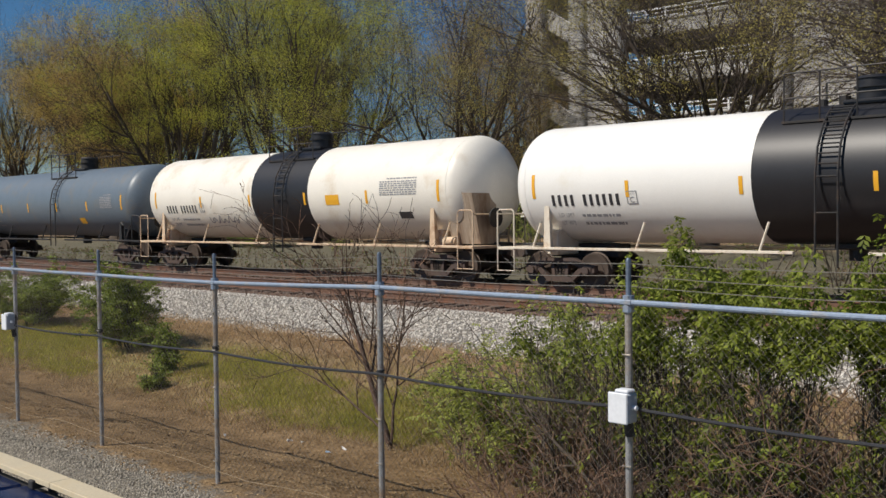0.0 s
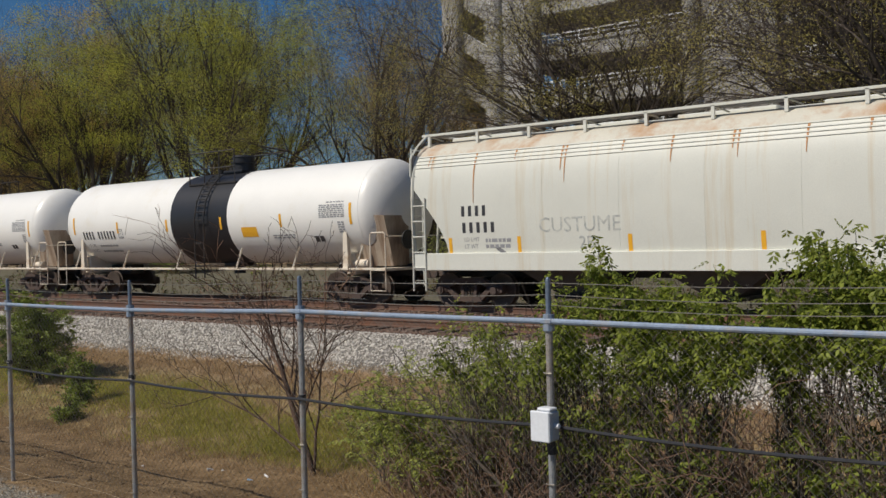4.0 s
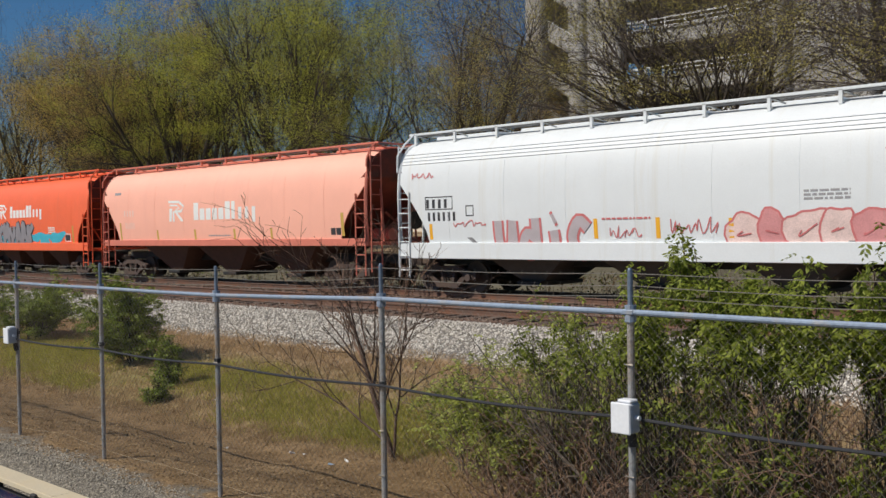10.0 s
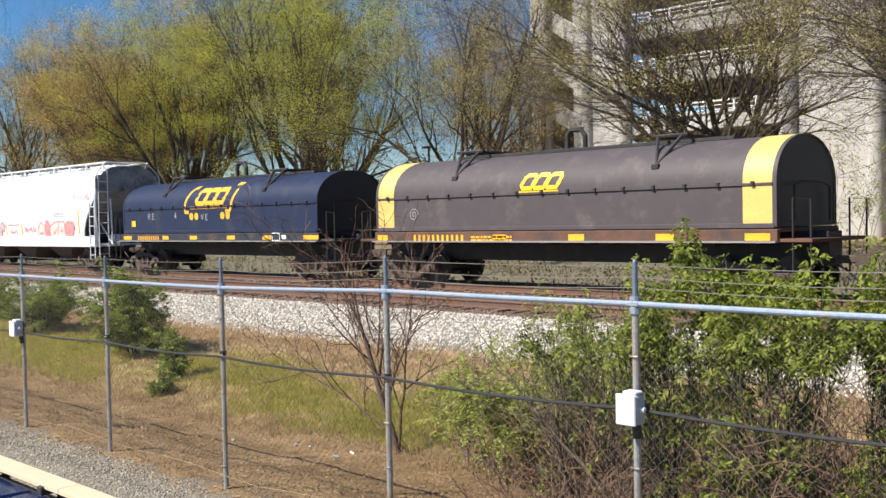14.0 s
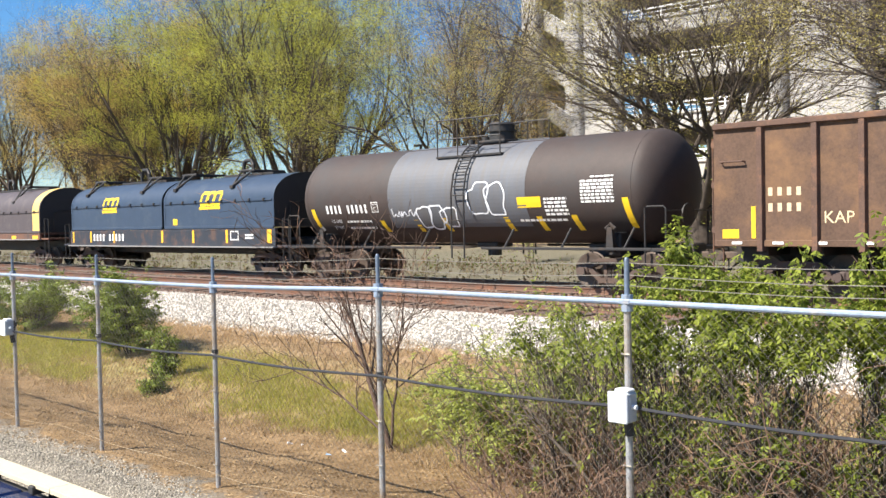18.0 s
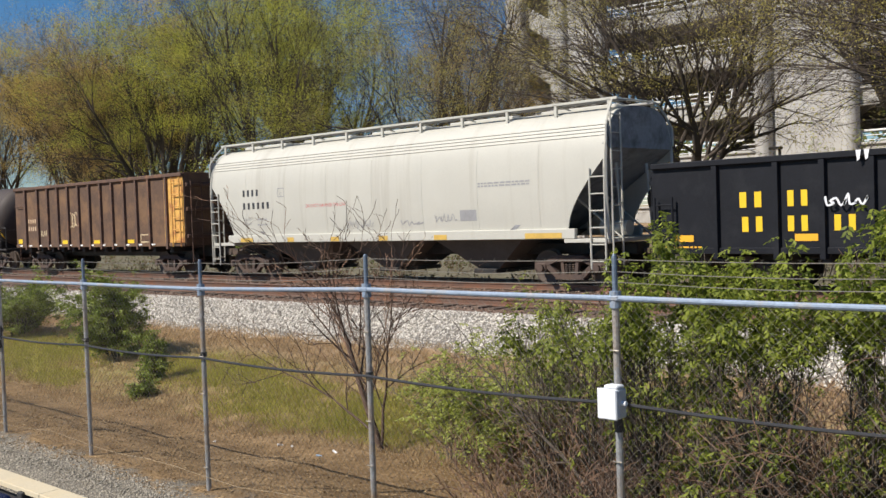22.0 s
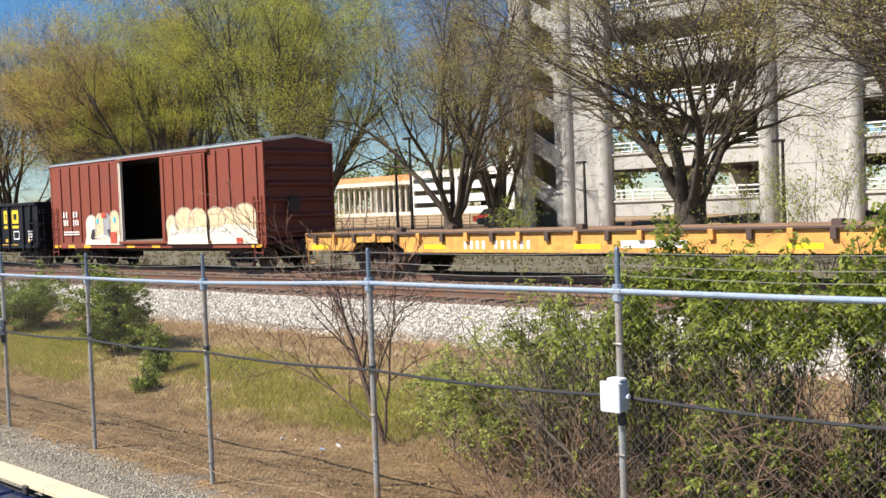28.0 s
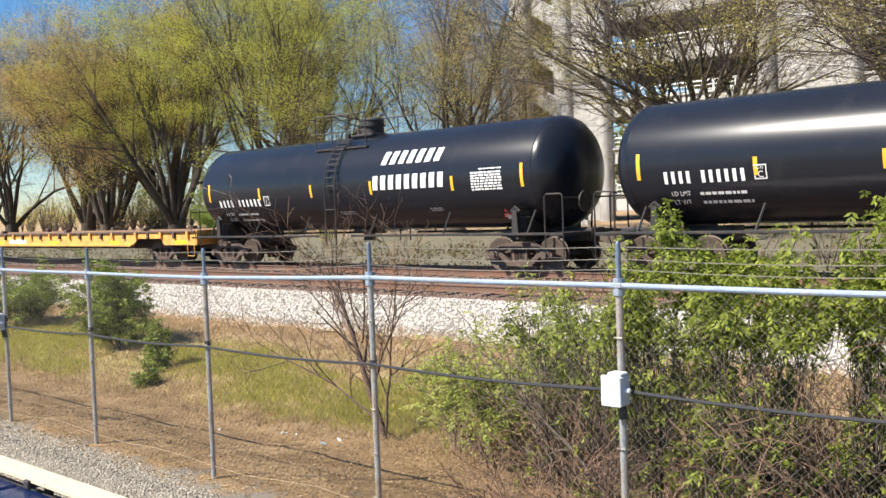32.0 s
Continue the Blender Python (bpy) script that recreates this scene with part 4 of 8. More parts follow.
def junction_box(x, z):
    b = thing("junction_box", "small white metal junction box fixed to a fence post", "junction box", group="boxes on the fence", at=pose(x, FENCE - 0.13, z))
    # housing is coloured grey for the shaded side of the white box
    part("housing", Solid().box(-0.08, 0.08, -0.02, 0.09, -0.11, 0.10, 0.01), mat("box_white_shaded", (0.40, 0.43, 0.47), rough=0.5, vary=0.1), b)
    part("cover", Solid().box(-0.085, 0.078, -0.042, -0.021, -0.115, 0.105, 0.008), BOX_WHITE, b, "white hinged front cover")
    part("cap", Solid().box(-0.045, 0.07, -0.015, 0.08, 0.10, 0.125, 0.008), BOX_WHITE, b)
    part("cable_gland", Solid().tube([(0.08, 0.03, 0.0), (0.115, 0.03, 0.0)], 0.018, 8), BOX_WHITE, b, smooth=True)
    part("bracket", Solid().box(-0.035, 0.035, 0.085, 0.13, -0.09, 0.09, 0.005).tube([(0, 0.09, -0.11), (0, 0.11, -0.22)], 0.035, 8), CABLE, b)


junction_box(-4.10, 0.53)
junction_box(-14.50, 0.46)

# ---- covered power rail in front of the fence ----
def power_rail():
    t = thing("power_rail", "covered power rail with a cream cover board beside blue cable blocks", "power rail", at=pose(0, 4.3, 0))
    board = mat("cream_board", (0.58, 0.50, 0.35), rough=0.6, vary=0.12, dirt=(0.55, 0.45, 0.28), dirt_amount=0.4, dirt_scale=3)
    blue = mat("blue_enamel", (0.006, 0.015, 0.06), rough=0.25, vary=0.2)
    for k in range(11):
        x = -31 + 3.6 * k
        part("cover_board", Solid().rings([[(x + 0.004, y, z), (x + 3.596, y, z)][::1] + [(x + 3.596, y2, z2), (x + 0.004, y2, z2)] for y, z, y2, z2 in ((0.15, -0.60, 0.15, -0.63), (-0.05, -0.605, -0.05, -0.635))]), board, t)
        part("cover_edge", Solid().box(x + 0.004, x + 3.596, -0.065, -0.05, -0.66, -0.607, 0.004), board, t)
    for k in range(28):
        x = -30 + 1.35 * k
        part("bracket", Solid().box(x - 0.05, x + 0.05, -0.1, 0.16, -0.72, -0.635, 0.01).box(x - 0.04, x + 0.04, 0.10, 0.16, -1.25, -0.65), STEEL_BLACK_2, t)
    part("conductor_rail", Solid().prism_x([(-0.05, -0.95), (0.09, -0.95), (0.05, -0.93), (0.04, -0.82), (0.07, -0.80), (0.07, -0.77), (-0.03, -0.77), (-0.03, -0.80), (0.0, -0.82), (-0.01, -0.93)], -31, 8), STEEL_BLACK_2, t)
    for k in range(46):
        x = -31 + 0.84 * k
        part("cable_block", Solid().box(x + 0.01, x + 0.83, -0.46, -0.01, -0.98, -0.73, 0.05), blue, t, "" if k else "glossy dark-blue enamelled block")
    part("foot", Solid().box(-31, 8, -0.6, 0.3, -1.30, -0.98), STEEL_BLACK_2, t)


STEEL_BLACK_2 = mat("dark_rail_steel", (0.03, 0.028, 0.027), rough=0.7, vary=0.2)
power_rail()
# litter beyond the fence
rs_l = random.Random(31)
for k, (x, y, c) in enumerate([(-10.6, 8.85, "white"), (-10.65, 8.6, "blue"), (-11.7, 8.75, "white"), (-11.5, 8.85, "white"), (-12.65, 8.35, "white"), (-6.4, 7.3, "green")]):
    col = {"white": (0.75, 0.75, 0.75), "blue": (0.30, 0.45, 0.62), "green": (0.05, 0.35, 0.18)}[c]
    s = Solid().rings([[(u * 0.045, 0.02 * math.cos(a * 0.785) * (0.6 if u in (0, 3) else 1) * rs_l.uniform(0.7, 1.1), 0.016 * math.sin(a * 0.785)) for a in range(8)] for u in range(3)])
    solo("litter", s, mat("litter_" + c, col, rough=0.4, vary=0.1), "crumpled %s piece of litter on the soil" % c, "litter", group="litter by the fence", at=pose(x, y, ground_z(x, y) + 0.02, 10, 20, 40 * k))

# ---- freight cars: shared pieces ----
STEEL_BLACK = mat("black_steel", (0.020, 0.019, 0.019), rough=0.6, vary=0.3, dirt=(0.06, 0.038, 0.026), dirt_amount=0.4, dirt_scale=2.5)
RUST_STEEL = mat("rusty_truck_steel", (0.085, 0.056, 0.042), rough=0.85, vary=0.35, scale=4, dirt=(0.07, 0.05, 0.045), dirt_amount=0.6)
WHEEL_STEEL = mat("wheel_steel", (0.10, 0.075, 0.06), rough=0.6, metal=0.4, vary=0.3)
CAST_DARK = mat("dark_cast_steel", (0.055, 0.042, 0.036), rough=0.8, vary=0.35, dirt=(0.13, 0.085, 0.055), dirt_amount=0.5, dirt_scale=3)
PAINT_ORANGE = mat("reflective_orange", (0.82, 0.42, 0.03), rough=0.4, vary=0.08)
PAINT_WHITE = mat("white_lettering", (0.78, 0.78, 0.76), rough=0.5, vary=0.1)
PAINT_BLACK = mat("black_lettering", (0.04, 0.04, 0.045), rough=0.5, vary=0.2)
PAINT_GREY = mat("faded_lettering", (0.30, 0.30, 0.31), rough=0.6, vary=0.2)
PAINT_YELLOW = mat("yellow_lettering", (0.80, 0.52, 0.02), rough=0.45, vary=0.08)
SPRAY_WHITE = mat("white_spray_paint", (0.74, 0.76, 0.80), rough=0.6, vary=0.15)
SPRAY_GREY = mat("grey_spray_paint", (0.25, 0.24, 0.26), rough=0.6, vary=0.2)
SPRAY_RED = mat("red_spray_paint", (0.58, 0.17, 0.17), rough=0.6, vary=0.2)
SPRAY_BLUE = mat("blue_spray_paint", (0.05, 0.42, 0.55), rough=0.6, vary=0.2)
SPRAY_CREAM = mat("cream_spray_paint", (0.62, 0.50, 0.31), rough=0.6, vary=0.15, dirt=(0.34, 0.10, 0.05), dirt_amount=0.3, dirt_scale=5)
SPRAY_BLACK = mat("black_spray_paint", (0.03, 0.03, 0.035), rough=0.6, vary=0.2)


class Decal:
    """Flat paint on a car's side: surf maps along-the-car x and height z to a place just proud of the side."""

    def __init__(self, surf):
        self.surf, self.v, self.f = surf, [], []
        self.starts, self.joined, self.small = [], False, set()

    def mark(self):
        """Notes where a new piece of paint begins."""
        if not self.joined:
            self.starts.append((len(self.v), len(self.f)))

    def quad(self, a, b, c, d, n=1):
        self.mark()
        o = len(self.v)
        for i in range(n + 1):
            u = i / n
            for p, q in ((a, d), (b, c)):
                self.v.append(self.surf(p[0] + (q[0] - p[0]) * u, p[1] + (q[1] - p[1]) * u))
        for i in range(n):
            self.f.append((o + 2 * i, o + 2 * i + 1, o + 2 * i + 3, o + 2 * i + 2))
        return self

    def rect(self, x0, x1, z0, z1, slant=0.0, n=None):
        return self.quad((x0, z0), (x1, z0), (x1 + slant, z1), (x0 + slant, z1), n or max(1, int((z1 - z0) / 0.12)))

    def outline(self, x0, x1, z0, z1, w):
        self.mark()
        self.joined = True
        self.rect(x0, x1, z0, z0 + w).rect(x0, x1, z1 - w, z1).rect(x0, x0 + w, z0 + w, z1 - w).rect(x1 - w, x1, z0 + w, z1 - w)
        self.joined = False
        return self

    def bars(self, x0, x1, z0, z1, count, slant=0.0, fill=0.46, skip=()):
        """A row of plain blocks, the size of so many characters."""
        step = (x1 - x0) / count
        for i in range(count):
            if i not in skip:
                self.rect(x0 + i * step, x0 + (i + fill) * step, z0, z1, slant)
        return self

    def lines(self, x0, x1, z0, z1, rows, seed=0, fill=0.6):
        """Rows of small print."""
        self.mark()
        self.small.add(len(self.starts) - 1)
        self.joined = True
        r = random.Random(seed)
        step = (z1 - z0) / rows
        for k in range(rows):
            x = x0
            while x < x1:
                w = r.uniform(0.06, 0.2)
                self.rect(x, min(x + w, x1), z0 + k * step, z0 + (k + fill) * step)
                x += w + 0.035
        self.joined = False
        return self

    def ribbon(self, pts, w, loop=False):
        self.mark()
        pts = [Vector((p[0], p[1])) for p in pts]
        m = len(pts)
        o = len(self.v)
        for i, p in enumerate(pts):
            a = pts[(i - 1) % m] if loop or i else p
            b = pts[(i + 1) % m] if loop or i < m - 1 else p
            d = (b - a).normalized() if (b - a).length > 1e-6 else Vector((1, 0))
            nrm = Vector((-d.y, d.x)) * w / 2
            self.v.append(self.surf(p.x + nrm.x, p.y + nrm.y))
            self.v.append(self.surf(p.x - nrm.x, p.y - nrm.y))
        for i in range(m if loop else m - 1):
            j = (i + 1) % m
            self.f.append((o + 2 * i, o + 2 * j, o + 2 * j + 1, o + 2 * i + 1))
        return self

    def fill(self, pts):
        self.mark()
        o = len(self.v)
        cx, cz = sum(p[0] for p in pts) / len(pts), sum(p[1] for p in pts) / len(pts)
        self.v.append(self.surf(cx, cz))
        for u in (0.5, 1.0):
            for p in pts:
                self.v.append(self.surf(cx + (p[0] - cx) * u, cz + (p[1] - cz) * u))
        n = len(pts)
        for i in range(n):
            j = (i + 1) % n
            self.f.append((o, o + 1 + i, o + 1 + j))
            self.f.append((o + 1 + i, o + 1 + n + i, o + 1 + n + j, o + 1 + j))
        return self

    def words(self, text, x, z, size):
        cu = bpy.data.curves.new("text", "FONT")
        cu.body, cu.size, cu.resolution_u = text, size, 2
        ob = bpy.data.objects.new("text", cu)
        scene.collection.objects.link(ob)
        me = bpy.data.meshes.new_from_object(ob.evaluated_get(bpy.context.evaluated_depsgraph_get()))
        self.mark()
        self.small.add(len(self.starts) - 1)
        o = len(self.v)
        self.v += [self.surf(x + v.co.x, z + v.co.y) for v in me.vertices]
        self.f += [tuple(o + i for i in p.vertices) for p in me.polygons]
        bpy.data.objects.remove(ob)
        bpy.data.meshes.remove(me)
        bpy.data.curves.remove(cu)
        return self

    def put(self, name, material, parent, label=""):
        """Links each piece of the paint as a part of its own."""
        ob = None
        ends = self.starts[1:] + [(len(self.v), len(self.f))]
        for k, ((v0, f0), (v1, f1)) in enumerate(zip(self.starts, ends)):
            me = mesh_of(name, self.v[v0:v1], [tuple(i - v0 for i in f) for f in self.f[f0:f1]], material)
            ob = part(name, me, material, parent, label)
            if k in self.small:
                tagged(ob, label, kind="stuff")
        return ob


def flat_side(y, lift=0.004):
    return lambda x, z: (x, y - lift, z)


def round_side(radius, zc, lift=0.006):
    def surf(x, z):
        h = max(-0.99, min(0.99, (z - zc) / radius))
        r = radius + lift
        return (x, -r * math.sqrt(1 - h * h), zc + r * h)
    return surf


def blobs(x0, x1, z0, z1, count, seed, jag=0.12):
    """Outlines of swollen graffiti shapes side by side."""
    r = random.Random(seed)
    out = []
    step = (x1 - x0) / count
    for k in range(count):
        cx, cz = x0 + (k + 0.5) * step, (z0 + z1) / 2 + r.uniform(-0.06, 0.06) * (z1 - z0)
        rx, rz = step * r.uniform(0.5, 0.66), (z1 - z0) / 2 * r.uniform(0.8, 1.0)
        ph = [r.uniform(0, 6.283) for _ in range(3)]
        pts = []
        for i in range(26):
            a = 6.283 * i / 26
            q = 1 + jag * math.sin(2 * a + ph[0]) + jag * math.sin(3 * a + ph[1]) + 0.7 * jag * math.sin(5 * a + ph[2])
            p = 0.75
            c, s_ = math.cos(a), math.sin(a)
            pts.append((cx + rx * q * math.copysign(abs(c) ** p, c), max(z0, min(z1, cz + rz * q * math.copysign(abs(s_) ** p, s_)))))
        out.append(pts)
    return out


def curve_through(pts, n=5):
    """A smooth line through points."""
    out = []
    for i in range(len(pts) - 1):
        p0, p1, p2, p3 = (Vector(pts[max(0, min(len(pts) - 1, i + k))]) for k in (-1, 0, 1, 2))
        for j in range(n):
            u = j / n
            out.append(tuple(0.5 * (2 * p1 + (p2 - p0) * u + (2 * p0 - 5 * p1 + 4 * p2 - p3) * u * u + (3 * p1 - p0 - 3 * p2 + p3) * u ** 3)))
    return out + [tuple(pts[-1])]


def scrawl(x0, x1, z0, z1, loops, seed):
    """One hasty line of sprayed handwriting."""
    r = random.Random(seed)
    step = (x1 - x0) / loops
    pts = []
    for k in range(loops):
        x = x0 + k * step
        pts += [(x + step * r.uniform(0.0, 0.3), z0 + (z1 - z0) * r.uniform(0.55, 1.0)), (x + step * r.uniform(0.1, 0.5), z0 + (z1 - z0) * r.uniform(0.0, 0.3)),
                (x + step * r.uniform(0.5, 1.1), z0 + (z1 - z0) * r.uniform(0.3, 0.8)), (x + step * r.uniform(0.5, 0.9), z0 + (z1 - z0) * r.uniform(0.1, 0.5))]
    return curve_through(pts, 3)


# strokes of sprayed shapes, each in a unit square
STROKES = {
    "u": [[(0.05, 1.0), (0.1, 0.35), (0.35, 0.08), (0.65, 0.2), (0.75, 0.6), (0.8, 1.0)], [(0.8, 0.9), (0.85, 0.0)]],
    "d": [[(0.75, 1.05), (0.78, 0.5), (0.8, 0.05)], [(0.7, 0.5), (0.35, 0.62), (0.12, 0.3), (0.35, 0.05), (0.7, 0.15)]],
    "i": [[(0.45, 0.7), (0.5, 0.35), (0.45, 0.0)], [(0.4, 1.0), (0.52, 1.05)]],
    "c": [[(0.85, 0.75), (0.45, 0.95), (0.12, 0.5), (0.4, 0.08), (0.95, 0.15)]],
    "m": [[(0.0, 0.0), (0.08, 1.0), (0.3, 0.75), (0.45, 0.4), (0.65, 0.8), (0.85, 1.05), (0.95, 0.0)]],
    "r": [[(0.1, 0.0), (0.12, 0.95)], [(0.1, 0.95), (0.6, 1.0), (0.75, 0.7), (0.2, 0.5), (0.55, 0.3), (0.95, 0.0)]],
    "a": [[(0.02, 0.0), (0.3, 0.7), (0.5, 1.05), (0.7, 0.6), (0.95, 0.0)], [(0.2, 0.38), (0.75, 0.36)]],
    "s": [[(0.85, 0.9), (0.4, 1.0), (0.15, 0.72), (0.55, 0.5), (0.85, 0.25), (0.5, 0.0), (0.08, 0.1)]],
    "e": [[(0.15, 0.5), (0.75, 0.55), (0.6, 0.95), (0.2, 0.75), (0.12, 0.3), (0.45, 0.02), (0.9, 0.12)]],
    "o": [[(0.5, 1.0), (0.15, 0.7), (0.2, 0.2), (0.55, 0.02), (0.85, 0.35), (0.8, 0.8), (0.5, 1.0)]],
    "v": [[(0.0, 0.1), (0.1, 0.95), (0.3, 0.55), (0.42, 0.1)], [(0.25, 0.6), (0.6, 0.75), (1.0, 1.0)]],
    "y": [[(0.05, 0.9), (0.3, 0.5), (0.75, 0.45), (0.9, 0.95)], [(0.5, 0.5), (0.35, 0.0)]],
    "z": [[(0.1, 0.05), (0.2, 1.0), (0.55, 0.9), (0.5, 0.45)], [(0.4, 0.5), (0.85, 0.3), (1.1, 0.05)]],
    "w": [[(0.0, 1.0), (0.2, 0.05), (0.48, 0.7), (0.75, 0.05), (1.0, 1.05)]],
}


def spray(car, y, x0, x1, z0, z1, shapes, thick, fills, outline, edge, label):
    """Fat sprayed shapes: wide outline strokes with narrower filling strokes over them."""
    step = (x1 - x0) / len(shapes)
    lift = 0.006
    for over in (0, 1):
        for k, ch in enumerate(shapes):
            for line in STROKES[ch]:
                pts = curve_through([(x0 + (k + 0.06 + 0.84 * px) * step, z0 + (z1 - z0) * pz) for px, pz in line], 4)
                lift += 0.0008
                Decal(hop_side(4.52, lift) if y is hop_side else flat_side(y, lift)).ribbon(pts, thick if over else thick + 2 * edge).put("graffiti" if over else "graffiti_outline", fills[k % len(fills)] if over else outline, car, label if over else "")


# ---- trucks, couplers ----
def make_truck_meshes():
    sf = Solid()
    # arch-shaped cast frame: top bar, legs, bottom bar
    sf.prism([(-1.12, 0.42), (-1.12, 0.60), (-0.72, 0.66), (-0.45, 0.78), (0.45, 0.78), (0.72, 0.66), (1.12, 0.60), (1.12, 0.42), (0.98, 0.40), (0.74, 0.50), (0.42, 0.62), (-0.42, 0.62), (-0.74, 0.50), (-0.98, 0.40)], -1.10, -0.93)
    sf.prism([(-0.80, 0.50), (-0.66, 0.56), (-0.36, 0.30), (-0.42, 0.18)], -1.09, -0.95)
    sf.prism([(0.80, 0.50), (0.42, 0.18), (0.36, 0.30), (0.66, 0.56)], -1.09, -0.95)
    sf.prism([(-0.46, 0.16), (-0.38, 0.29), (0.38, 0.29), (0.46, 0.16)], -1.11, -0.92)
    for s in (-1, 1):
        sf.prism([(s * 0.20 - 0.05, 0.28), (s * 0.20 + 0.05, 0.28), (s * 0.24 + 0.05, 0.64), (s * 0.24 - 0.05, 0.64)], -1.08, -0.95)
        sf.box(s * 0.89 - 0.16, s * 0.89 + 0.16, -1.13, -0.92, 0.36, 0.58, 0.03)
        sf.tube([(s * 0.89, -1.13, 0.457), (s * 0.89, -1.20, 0.457)], 0.105, 10)
    spring = Solid()
    for k in range(3):
        for z in range(6):
            spring.tube([(-0.11 + 0.11 * k, -1.03, 0.29 + 0.048 * z), (-0.11 + 0.11 * k, -1.03, 0.318 + 0.048 * z)], 0.05, 8)
    wheel = Solid()
    for s in (-1, 1):
        prof = [(0.0, 0.12), (0.0, 0.14), (0.02, 0.36), (0.0, 0.40), (0.0, 0.457), (0.115, 0.452), (0.125, 0.485), (0.145, 0.485), (0.145, 0.40), (0.06, 0.36), (0.08, 0.14), (0.1, 0.12)]
        rings = []
        for off, rad in prof:
            y = s * (0.80 - off)
            rings.append([(rad * math.cos(6.2832 * k / 24), y, rad * math.sin(6.2832 * k / 24)) for k in range(24)])
        wheel.rings(rings, caps=True)
    wheel.tube([(0, -1.05, 0), (0, 1.05, 0)], 0.085, 10)
    bolster = Solid().box(-0.2, 0.2, -0.98, 0.98, 0.50, 0.78, 0.04).box(-0.55, 0.55, -0.16, 0.16, 0.62, 0.86, 0.04)
    for s in (-1, 1):
        bolster.box(s * 0.38 - 0.05, s * 0.38 + 0.05, -0.85, 0.85, 0.34, 0.44, 0.02)
    return {"side_frame": sf.mesh("side_frame", RUST_STEEL), "spring": spring.mesh("spring", CAST_DARK), "wheelset": wheel.mesh("wheelset", WHEEL_STEEL, True), "truck": bolster.mesh("truck", CAST_DARK)}


TRUCK_MESHES = make_truck_meshes()
WHEELSETS = []


def add_trucks(car, xs, dark=False, dx=0.89):
    for x in xs:
        t = part("truck", TRUCK_MESHES["truck"], None, car, at=pose(x, 0, 0))
        for turn in (0, 180):
            part("side_frame", TRUCK_MESHES["side_frame"], None, t, at=pose(0, 0, 0, 0, 0, turn))
            tagged(part("spring", TRUCK_MESHES["spring"], None, t, at=pose(0, 0, 0, 0, 0, turn)), kind="stuff")
        for s in (-dx, dx):
            WHEELSETS.append((part("wheelset", TRUCK_MESHES["wheelset"], None, t, at=pose(s, 0, 0.457)), s))


COUPLER = Solid().box(0, 0.55, -0.09, 0.09, 0.76, 0.94, 0.03).prism([(0.45, 0.72), (0.72, 0.74), (0.80, 0.80), (0.80, 0.92), (0.70, 0.97), (0.45, 0.97)], -0.15, 0.13).mesh("coupler", CAST_DARK)
HOSE = Solid().tube([(0.1, -0.32, 0.75), (0.35, -0.34, 0.62), (0.55, -0.30, 0.42), (0.72, -0.2, 0.36)], 0.025, 6).mesh("brake_hose", STEEL_BLACK)


def add_couplers(car, half):
    for s, turn in ((1, 0), (-1, 180)):
        part("coupler", COUPLER, None, car, at=pose(s * half, 0, 0, 0, 0, turn))
        part("brake_hose", HOSE, None, car, at=pose(s * half, 0, 0, 0, 0, turn))


def ladder(parent, material, x0, x1, z0, z1, y, rungs, r=0.018, name="ladder", bend=None):
    """Two rails and rungs, upright or along a bent line."""
    s = Solid()
    path = bend or [(y, z0), (y, z1)]
    for x in (x0, x1):
        s.tube([(x, a, b) for a, b in path], r * 1.4, 6)
    total = len(path) - 1
    for k in range(rungs):
        u = (k + 0.5) / rungs * total
        i = min(int(u), total - 1)
        w = u - i
        a = path[i][0] + (path[i + 1][0] - path[i][0]) * w
        b = path[i][1] + (path[i + 1][1] - path[i][1]) * w
        s.tube([(x0, a, b), (x1, a, b)], r, 6)
    return part(name, s, material, parent)


